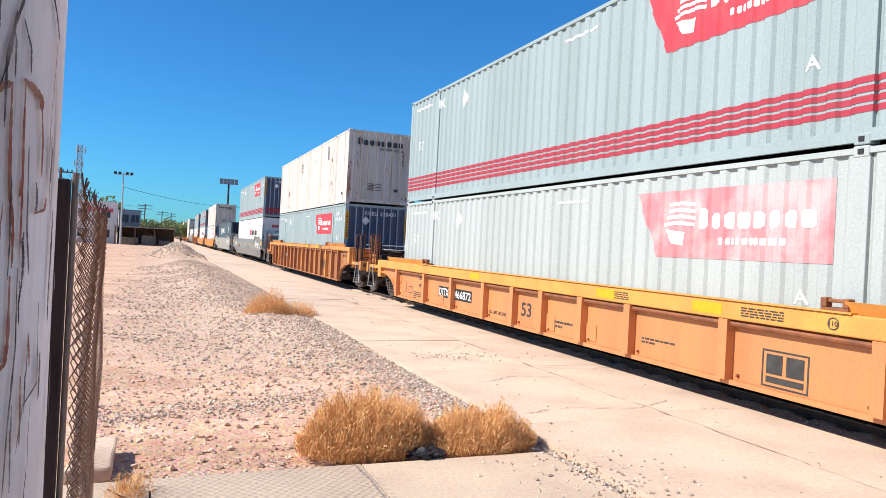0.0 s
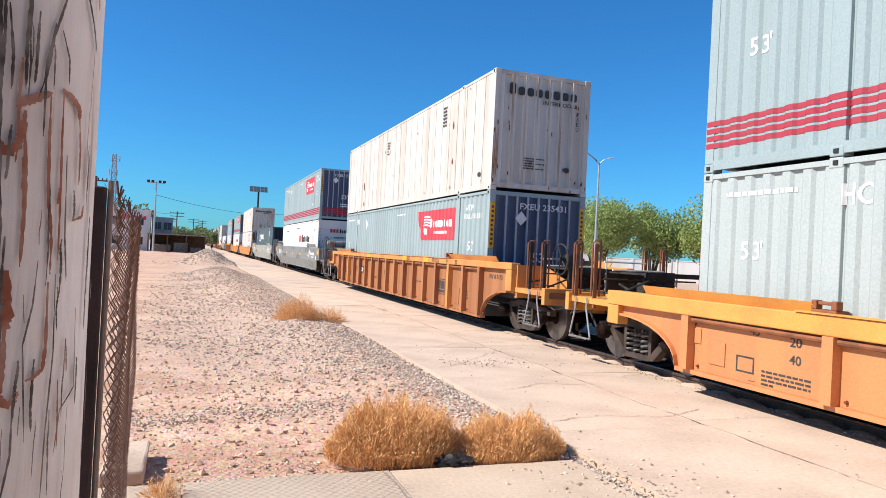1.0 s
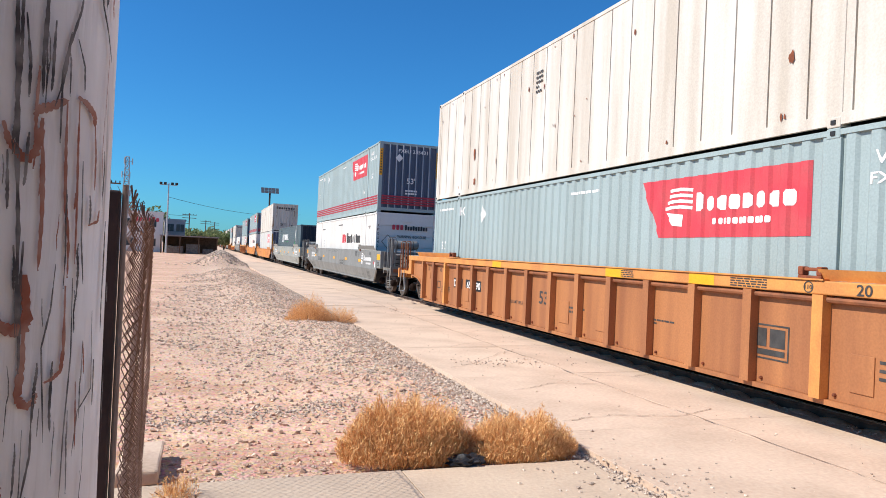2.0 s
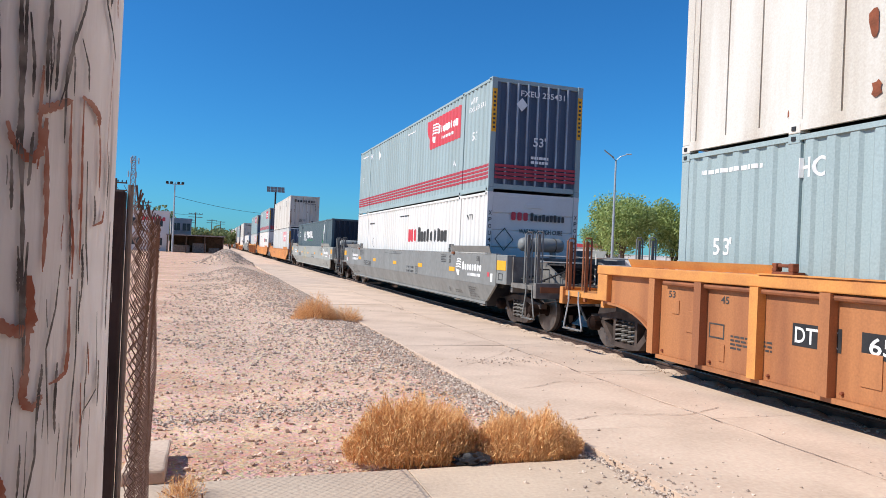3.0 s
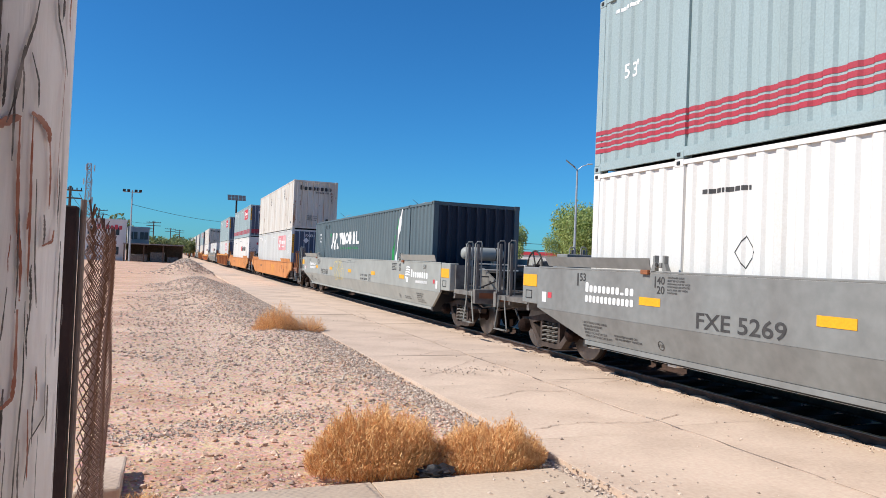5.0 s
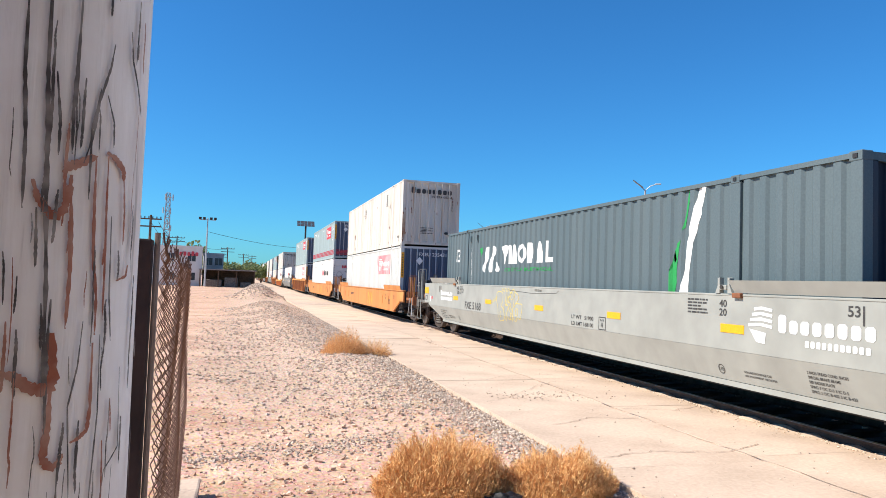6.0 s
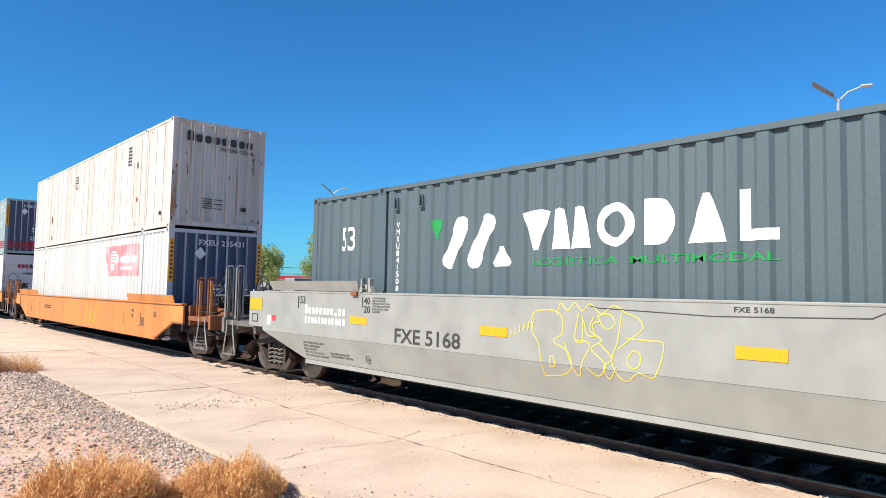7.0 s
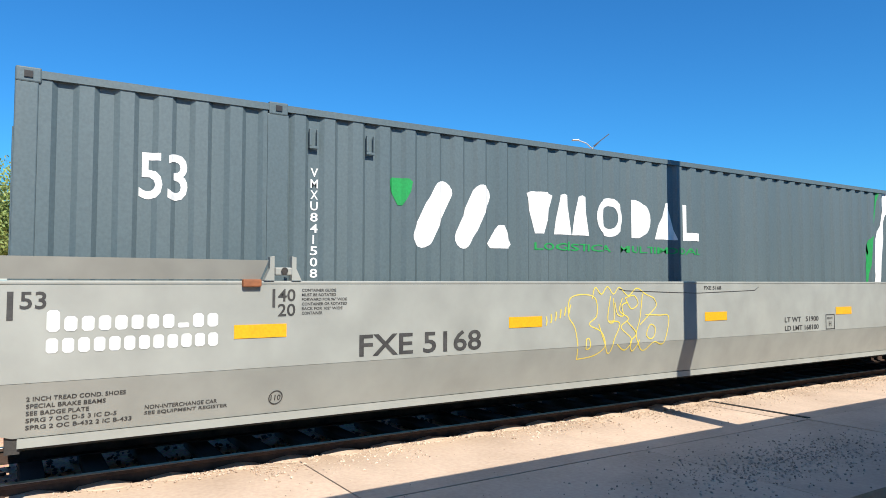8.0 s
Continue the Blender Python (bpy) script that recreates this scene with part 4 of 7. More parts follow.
def hand_brake(car, y, sgn, mat):
    part("brake_housing", boxes((-0.95, -0.68, y - 0.09, y + 0.09, 1.58, 1.86), (-0.86, -0.76, y - 0.05, y + 0.05, 1.12, 1.58), bevel=0.025), mat, car)
    bm = bmesh.new()
    pts = [(-1.05, y + 0.30 * math.cos(a), 1.75 + 0.30 * math.sin(a)) for a in (2 * math.pi * k / 28 for k in range(29))]
    tube(bm, pts, 0.018, 6, False)
    for k in range(5):
        a = 2 * math.pi * k / 5
        tube(bm, [(-1.03, y, 1.75), (-1.05, y + 0.29 * math.cos(a), 1.75 + 0.29 * math.sin(a))], 0.014, 5)
    tube(bm, [(-1.07, y, 1.75), (-0.95, y, 1.75)], 0.045, 10)
    part("brake_wheel", bm, M_under, car, "spoked hand brake wheel")


def grey_car(label, number, paint):
    car = thing("well_car", 0, 0, 0, label, "rail wagon", "cars of the train")
    for s in (-1, 1):
        X = s * 1.54
        bm = bmesh.new()
        prism(bm, [(X, -1.32, 1.72), (X, 17.47, 1.72), (X, 17.47, 1.0), (X, -1.32, 1.0)], (-s * 0.05, 0, 0))
        w = part("side_wall", bm, paint, car, "smooth grey welded side")
        bm = bmesh.new()
        prism(bm, [(X, -1.30, 0.997), (X, 17.45, 0.997), (s * 1.40, 16.1, 0.58), (s * 1.40, -0.45, 0.58)], (-s * 0.05, 0, 0))
        part("lower_side", bm, paint, w)
        part("bottom_sill", boxes((s * 1.37 - 0.04, s * 1.37 + 0.038, -0.42, 16.07, 0.505, 0.574)), paint, w, "pale bottom sill")
        part("top_chord", boxes((X - s * 0.06 - 0.064, X - s * 0.06 + 0.064, -1.3, 17.45, 1.722, 1.752), bevel=0.008), paint, w)
        for a, b in ((-1.92, -1.325), (17.475, 18.07)):
            e = part("end_box", boxes((min(X - s * 0.004, X - s * 0.24), max(X - s * 0.004, X - s * 0.24), a, b, 1.06, 1.735), bevel=0.02), paint, car)
            part("reflector_plate", boxes((X - 0.003 + s * 0.002, X + 0.003 + s * 0.002, a + 0.04, b - 0.04, 1.38, 1.6)), M_plate, e, "amber plate")
            part("placard_holder", tubes(([(X, a + 0.22, 1.16), (X, a + 0.44, 1.16), (X, a + 0.44, 1.3), (X, a + 0.22, 1.3), (X, a + 0.22, 1.16)], 0.008), n=5), M_black, e)
        for a, b, c in ((-0.95, 1.55, 1.75), (14.3, 14.55, 17.1)):
            lo, hi = (a, c) if a < 0 else (a, c)
            bm = bmesh.new()
            prism(bm, [(X, lo, 1.765), (X, hi, 1.765), (X + s * 0.07, hi + 0.05, 1.93), (X + s * 0.07, lo - 0.05, 1.93)], (-s * 0.012, 0, 0))
            part("guide_board", bm, paint, car, "flared container guide")
            yy = hi + 0.2 if a < 0 else lo - 0.2
            bm = bmesh.new()
            for d in (-1, 1):
                prism(bm, [(X - s * 0.05, yy + d * 0.08, 1.755), (X - s * 0.05, yy + d * 0.17, 1.755), (X - s * 0.05, yy + d * 0.12, 1.86), (X - s * 0.05, yy + d * 0.12, 1.96), (X - s * 0.05, yy + d * 0.08, 1.97)], (s * 0.07, 0, 0))
            box(bm, X - 0.04, X + 0.03, yy - 0.075, yy + 0.075, 1.80, 1.87, bevel=0.012)
            lk = part("guide_lock", bm, paint, car)
            part("lock_pin", tubes(([(X - 0.06, yy, 1.84), (X + s * 0.05, yy, 1.84)], 0.03), n=10), M_under, lk)
            part("guide_hinge", boxes((X + s * 0.02 - 0.03, X + s * 0.02 + 0.03, (hi - 0.16 if a < 0 else lo - 0.0), (hi if a < 0 else lo + 0.16), 1.70, 1.765), bevel=0.01), M_gear_rust, car, "rusty hinge foot")
    part("well_floor", boxes((-1.32, 1.32, -0.4, 16.1, 0.47, 0.505), (-1.38, 1.38, -0.45, -0.35, 0.46, 1.7), (-1.38, 1.38, 16.05, 16.15, 0.46, 1.7)), M_under, car)
    for s in (-1, 1):
        for y0, y1 in ((-1.3, -0.4), (16.15, 17.4)):
            part("inner_web", boxes((s * 1.3 - 0.03, s * 1.3 + 0.03, y0, y1, 0.95, 1.7)), M_under, car)
    end_platform(car, -1.93, -3.25, M_gear, -1)
    end_platform(car, 18.08, 19.4, M_gear, 1)
    for y, d in ((-2.70, -0.5), (18.85, 0.5)):
        railing(car, -1.46, y, d, paint, dark=M_gear)
        railing(car, 1.46, y, d, paint, dark=M_gear)
    bm = bmesh.new()
    lathe(bm, [(-1.05, 0.04), (-1.03, 0.11), (-0.98, 0.15), (-0.9, 0.165), (-0.02, 0.165), (0.06, 0.14), (0.1, 0.04)], "x", 20, (0, -1.45, 2.0))
    part("tank_strap", tubes(*[([(xx, -1.45 + 0.168 * math.cos(a), 2.0 + 0.168 * math.sin(a)) for a in (2 * math.pi * k / 16 for k in range(17))], 0.012) for xx in (-0.8, -0.15)], n=5), M_under, car)
    part("air_tank", bm, paint, car, "grey air reservoir", smooth=True)
    part("tank_bracket", boxes((-0.85, -0.77, -1.53, -1.37, 1.1, 1.84), (-0.2, -0.12, -1.53, -1.37, 1.1, 1.84)), paint, car)
    hand_brake(car, 18.5, 1, M_gear)
    part("equipment_box", boxes((-0.5, 0.4, 18.2, 18.6, 1.6, 2.02), bevel=0.02), paint, car)
    coupler_gear(car, -3.25, -1, paint)
    coupler_gear(car, 19.4, 1, paint)
    for y in BOGIES:
        bogie(car, y)
    for y in AXLES:
        wheelset(car, y)

    def dark(b):
        words(b, number, -13.35, 1.04, 0.21, 1.40)
        words(b, "53", -16.08, 1.54, 0.13, 0.17)
        flat(b, ((-16.16, 1.46), (-16.12, 1.46), (-16.12, 1.67), (-16.16, 1.67)))
        words(b, "40", -14.14, 1.57, 0.11, 0.16)
        words(b, "20", -14.14, 1.44, 0.11, 0.16)
        flat(b, ((-14.19, 1.52), (-14.165, 1.52), (-14.165, 1.68), (-14.19, 1.68)))
        for k, s in enumerate(("CONTAINER GUIDE", "MUST BE ROTATED", "FORWARD FOR 96\" WIDE", "CONTAINER OR ROTATED", "BACK FOR 102\" WIDE", "CONTAINER")):
            words(b, s, -13.92, 1.655 - 0.041 * k, 0.026, 0.022 * len(s))
        words(b, number, -8.31, 1.645, 0.05, 0.36)
        words(b, "LT WT   51900", -6.48, 1.155, 0.075, 0.89)
        words(b, "LD LMT 168100", -6.48, 1.03, 0.075, 0.89)
        stroke(b, [(-5.38, 1.02), (-5.14, 1.02), (-5.14, 1.24), (-5.38, 1.24), (-5.38, 1.02)], 0.014)
        words(b, "PLATE", -5.34, 1.17, 0.035, 0.15)
        words(b, "H", -5.3, 1.06, 0.08)
        words(b, "40", -2.05, 1.57, 0.1, 0.15)
        words(b, "20", -2.05, 1.45, 0.1, 0.15)
        words(b, "53", 0.05, 1.55, 0.12, 0.16)
        flat(b, ((0.24, 1.46), (0.265, 1.46), (0.265, 1.67), (0.24, 1.67)))
        line_bars(b, -2.75, -2.3, 1.45, 1.68, 5, 0.5, seed=3)
        stroke(b, [(-9.9, 1.66), (-9.8, 1.64), (-8.5, 1.6), (-7.2, 1.63), (-7.1, 1.68)], 0.008)
    part("side_lettering", on_side(filled(dark), -1.5445), M_darktext, car, "dark grey lettering and data")

    def low(b):
        rows = ("2 INCH TREAD COND. SHOES", "SPECIAL BRAKE BEAMS", "SEE BADGE PLATE", "SPRG 7 OC D-5 3 IC D-5", "SPRG 2 OC B-432 2 IC B-433")
        for k, s in enumerate(rows):
            words(b, s, -16.02, 0.86 - 0.055 * k, 0.034, 0.028 * len(s))
            words(b, s, -0.55, 0.86 - 0.055 * k, 0.034, 0.024 * len(s))
        for k, s in enumerate(("NON-INTERCHANGE CAR", "SEE EQUIPMENT REGISTER")):
            words(b, s, -15.2, 0.72 - 0.05 * k, 0.034, 0.03 * len(s))
            words(b, s, -0.9 - 0.75, 0.72 - 0.05 * k, 0.03, 0.026 * len(s))
        for u in (-14.12, -2.1):
            ring_shape(b, u, 0.72, 0.065, 0.065, 0.01)
            words(b, "110", u - 0.045, 0.695, 0.05, 0.09)
    bm = filled(low)
    on_side(bm, 0)
    for v in bm.verts:
        v.co.x = -1.5445 + 0.14 * (0.997 - v.co.z) / 0.417
    part("lower_lettering", bm, M_darktext, car, "small dark data lettering")

    for name, fn, lab in (("name_blocks", lambda b: word_blocks(b, -15.92, -14.64, 1.37, 1.53, (1, .7, .7, .7, .7, .7, .7, .7, .25, .7, .7)), "white logo blocks"),
                          ("bar_row", lambda b: word_blocks(b, -15.92, -14.64, 1.21, 1.32, (1,) * 12), "row of white bars"),
                          ("logo_shield", lambda b: swirl(b, -1.48, 1.14, 0.42, 0.46), "white striped shield"),
                          ("name_blocks", lambda b: word_blocks(b, -0.98, 0.42, 1.30, 1.52, (1, .72, .72, .72, .72, .75, .72, .72)), "white logo blocks"),
                          ("bar_row", lambda b: word_blocks(b, -0.55, 0.35, 1.16, 1.24, (1,) * 11), "row of white bars"),
                          ("white_label", lambda b: flat(b, ((-17.3, 1.12), (-17.15, 1.12), (-17.15, 1.3), (-17.3, 1.3))), "small white label"),
                          ("white_label", lambda b: flat(b, ((1.0, 1.08), (1.13, 1.08), (1.13, 1.28), (1.0, 1.28))), "small white label")):
        part(name, on_side(filled(fn), -1.5445), M_white, car, lab)
    for u in (-17.1, 0.8):
        part("red_label", on_side(filled(lambda b: flat(b, ((u, 1.2), (u + 0.13, 1.2), (u + 0.13, 1.3), (u, 1.3)))), -1.5445), M_red, car, "small red label")
    for y0, z0 in ((14.52, 1.26), (11.58, 1.25), (8.3, 1.23), (5.09, 1.24), (2.02, 1.23)):
        part("reflector_plate", boxes((-1.546, -1.541, y0 - 0.46, y0, z0, z0 + 0.115)), M_plate, car, "amber reflector plate")
    return car


def yellow_car(label, paint, ribs, number, lo_z, hi_z, arch_h):
    """A well car with a ribbed side below a wide top chord, from lo_z to hi_z."""
    chord_paint = M_chord if paint == M_yellow_car else M_oldchord
    dz = 0.55 * (lo_z - 1.5) + (0.05 if lo_z > 1.3 else 0)
    car = thing("well_car", 0, 0, 0, label, "rail wagon", "cars of the train")
    for s in (-1, 1):
        X = s * 1.42
        arc = lambda y, d: [(y + d * 1.35 * (1 - math.cos(a)), 0.36 + arch_h * math.sin(a)) for a in (k * math.pi / 16 for k in range(9))]
        out = [(p[0], p[1]) for p in arc(-0.2, -1)] + [(-1.8, 0.36 + arch_h), (-1.8, lo_z), (17.95, lo_z), (17.95, 0.36 + arch_h)] + [(p[0], p[1]) for p in arc(16.35, 1)][::-1]
        bm = bmesh.new()
        prism(bm, [(X, a, b) for a, b in out], (-s * 0.04, 0, 0))
        w = part("side_wall", bm, paint, car, "ribbed side panel in worn paint")
        part("top_chord", boxes((min(X - s * 0.1, X + s * 0.11), max(X - s * 0.1, X + s * 0.11), -1.85, 18.0, lo_z, hi_z), bevel=0.015), chord_paint, car, "wide yellow top chord")
        part("chord_lip", boxes((min(X + s * 0.02, X + s * 0.13), max(X + s * 0.02, X + s * 0.13), 1.9, 14.3, hi_z + 0.002, hi_z + 0.02)), chord_paint, car)
        part("bottom_sill", boxes((X - 0.06, X + 0.06, -0.2, 16.35, 0.30, 0.358)), paint, w)
        for y in ribs:
            bm = bmesh.new()
            prism(bm, [(X, y - 0.07, 0.36), (X, y + 0.07, 0.36), (X, y + 0.07, lo_z - 0.002), (X, y - 0.07, lo_z - 0.002)], (s * 0.125, 0, 0))
            part("rib", bm, chord_paint if lo_z > 1.3 and (abs(y - 14.35) < 0.1 or abs(y - 1.96) < 0.1) else paint, w)
        # round brown bar added as the chord's shadow band on the side
        part("chord_shade_strip", tubes(([(X + s * 0.05, -0.1, lo_z - 0.05), (X + s * 0.05, 16.2, lo_z - 0.05)], 0.035)), M_gear_rust, w, "brown strip standing in for shade under the chord")
        for a in (arc(-0.2, -1), arc(16.35, 1)):
            bm = bmesh.new()
            for (y0, z0), (y1, z1) in zip(a, a[1:]):
                prism(bm, [(X - s * 0.02, y0, z0), (X - s * 0.02, y1, z1), (X - s * 0.02, y1, z1 + 0.035), (X - s * 0.02, y0, z0 + 0.035)], (s * 0.09, 0, 0))
            part("arch_flange", bm, paint, w)
        for lo, hi in ((-1.0, 2.0), (14.1, 17.1)):
            bm = bmesh.new()
            prism(bm, [(X + s * 0.03, lo, hi_z + 0.004), (X + s * 0.03, hi, hi_z + 0.004), (X + s * 0.10, hi, hi_z + 0.125), (X + s * 0.10, lo, hi_z + 0.125)], (-s * 0.02, 0, 0))
            g = part("guide_board", bm, chord_paint, car, "flared container guide")
            yy = hi + 0.13 if lo < 0 else lo - 0.13
            part("guide_lock", boxes((X - 0.08, X + 0.12, yy - 0.16, yy + 0.16, hi_z + 0.002, hi_z + 0.05), (X + s * 0.03 - 0.05, X + s * 0.03 + 0.05, yy - 0.16, yy - 0.09, hi_z + 0.05, hi_z + 0.15), (X + s * 0.03 - 0.05, X + s * 0.03 + 0.05, yy + 0.09, yy + 0.16, hi_z + 0.05, hi_z + 0.15), (X + s * 0.03 - 0.03, X + s * 0.03 + 0.03, yy - 0.09, yy + 0.09, hi_z + 0.10, hi_z + 0.14), bevel=0.012), M_rust if paint is M_orange_car else M_gear_rust, car, "swivelling container lock")
        for y0 in (-1.84, 17.7):
            part("end_post", boxes((X - 0.1, X + 0.1, y0, y0 + 0.29, min(1.03, lo_z - 0.30), lo_z - 0.002), bevel=0.015), chord_paint, car)
    part("well_floor", boxes((-1.4, 1.4, -0.3, 16.3, 0.36, 0.42), (-1.38, 1.38, -0.3, -0.2, 0.36, hi_z - 0.1), (-1.38, 1.38, 16.3, 16.4, 0.36, hi_z - 0.1)), M_under, car)
    for s in (-1, 1):
        for y0, y1 in ((-1.6, -0.3), (16.4, 17.8)):
            part("inner_web", boxes((s * 1.22 - 0.03, s * 1.22 + 0.03, y0, y1, 0.85, hi_z - 0.1)), M_under, car)
    end_platform(car, -1.85, -3.2, chord_paint, -1, hi_z - 0.04)
    end_platform(car, 18.0, 19.35, chord_paint, 1, hi_z - 0.04)
    for y, d in ((-2.45, -0.6), (18.6, 0.6)):
        railing(car, -1.46, y, d, M_gear_rust, top=2.1, dark=M_under if y < 0 else M_gear_rust)
        railing(car, 1.46, y, d, M_gear_rust, top=2.1, dark=M_gear_rust)
    hand_brake(car, -3.05, -1, M_under)
    coupler_gear(car, -3.2, -1, paint)
    coupler_gear(car, 19.35, 1, paint)
    for y in BOGIES:
        bogie(car, y)
    for y in AXLES:
        wheelset(car, y)
    NB = -13.02 if paint is M_yellow_car else -13.85
    part("number_board", on_side(filled(lambda b: [flat(b, ((NB, 0.80 + dz), (NB + 0.66, 0.80 + dz), (NB + 0.66, 1.06 + dz), (NB, 1.06 + dz))), flat(b, ((NB + 0.9, 0.80 + dz), (NB + 1.95, 0.80 + dz), (NB + 1.95, 1.06 + dz), (NB + 0.9, 1.06 + dz)))]), -1.4245), M_black, car, "dark number board")

    def pale(b):
        words(b, number[0], NB + 0.04, 0.84 + dz, 0.18, 0.58)
        words(b, number[1], NB + 0.99, 0.84 + dz, 0.18, 0.92)
    part("number", on_side(filled(pale), -1.428), M_white, car, "white stencilled number")

    def dark(b):
        words(b, "53", -8.78, 0.78 + dz, 0.26, 0.38)
        words(b, "LD LMT 185,700", -10.15, 0.68 + dz, 0.08, 0.75)
        words(b, "IW 8 9-73", 0.5, 1.2 + dz, 0.1, 0.7)
        line_bars(b, -5.2, -4.5, 0.78 + dz, 0.88 + dz, 2, 0.5, seed=1)
        line_bars(b, -7.7, -7.0, 0.7 + dz, 0.85 + dz, 2, 0.5, seed=2)
        line_bars(b, 0.35, 1.1, 0.6 + dz, 0.7 + dz, 2, 0.5, seed=4)
        words(b, "53", -16.15, 1.18 + dz, 0.10, 0.15)
        words(b, "45", -15.05, 1.18 + dz, 0.10, 0.15)
        words(b, "20", -14.45, 1.12 + dz, 0.11, 0.16)
        words(b, "40", -14.45, 0.92 + dz, 0.11, 0.16)
        line_bars(b, -14.85, -14.15, 0.6 + dz, 0.8 + dz, 4, 0.5, seed=14)
        stroke(b, [(-15.25, 0.72 + dz), (-14.98, 0.72 + dz), (-14.98, 0.9 + dz), (-15.25, 0.9 + dz), (-15.25, 0.72 + dz)], 0.02)
        line_bars(b, -1.3, -0.75, 0.6 + dz, 0.85 + dz, 3, 0.4, seed=6)
        stroke(b, [(-3.05, 0.62 + dz), (-2.45, 0.62 + dz), (-2.45, 1.02 + dz), (-3.05, 1.02 + dz), (-3.05, 0.62 + dz)], 0.02)
        flat(b, ((-3.0, 0.76 + dz), (-2.78, 0.76 + dz), (-2.78, 0.98 + dz), (-3.0, 0.98 + dz)))
        flat(b, ((-2.73, 0.76 + dz), (-2.5, 0.76 + dz), (-2.5, 0.98 + dz), (-2.73, 0.98 + dz)))
        flat(b, ((-3.0, 0.66 + dz), (-2.5, 0.66 + dz), (-2.5, 0.73 + dz), (-3.0, 0.73 + dz)))
    part("side_lettering", on_side(filled(dark), -1.4245), M_darktext, car, "dark stencilled lettering")

    zc = (lo_z + hi_z) / 2

    def chord(b):
        ring_shape(b, -2.1, zc, 0.065, 0.065, 0.012)
        words(b, "110", -2.15, zc - 0.025, 0.05, 0.1)
        line_bars(b, -3.3, -2.7, zc - 0.06, zc + 0.06, 4, 0.5, seed=5)
        line_bars(b, -5.75, -5.4, zc - 0.06, zc + 0.06, 4, 0.5, seed=8)
        words(b, "20", -1.5, zc - 0.06, 0.12, 0.18)
    part("chord_lettering", on_side(filled(chord), -1.5345), M_darktext, car)
    for u in (-4.1, -6.2, -11.0):
        part("chord_patch", on_side(filled(lambda b: flat(b, ((u, zc - 0.07), (u + 0.5, zc - 0.07), (u + 0.5, zc + 0.07), (u, zc + 0.07)))), -1.5325), M_plate, car, "brighter amber patch")
    for y0, z0, w, h in ((1.35, 0.45, 0.28, 0.4), (7.55, 0.5, 0.35, 0.42), (6.3, 0.5, 0.3, 0.4), (12.7, 0.5, 0.25, 0.35), (15.45, 0.72, 0.28, 0.3), (15.9, 0.95, 0.16, 0.2), (14.95, 0.42, 0.1, 0.22)):
        part("access_plate", boxes((-1.434, -1.42, y0, y0 + w, max(0.40, z0 + dz), z0 + dz + h), bevel=0.005), paint, car)
    bm = bmesh.new()
    for y in ribs:
        for d in (-0.16, 0.14):
            lathe(bm, [(-1.455, 0.0), (-1.45, 0.018), (-1.42, 0.022)], "x", 6, (0, y + d, 0.42))
    part("bolt_heads", bm, M_rust, car)
    return car

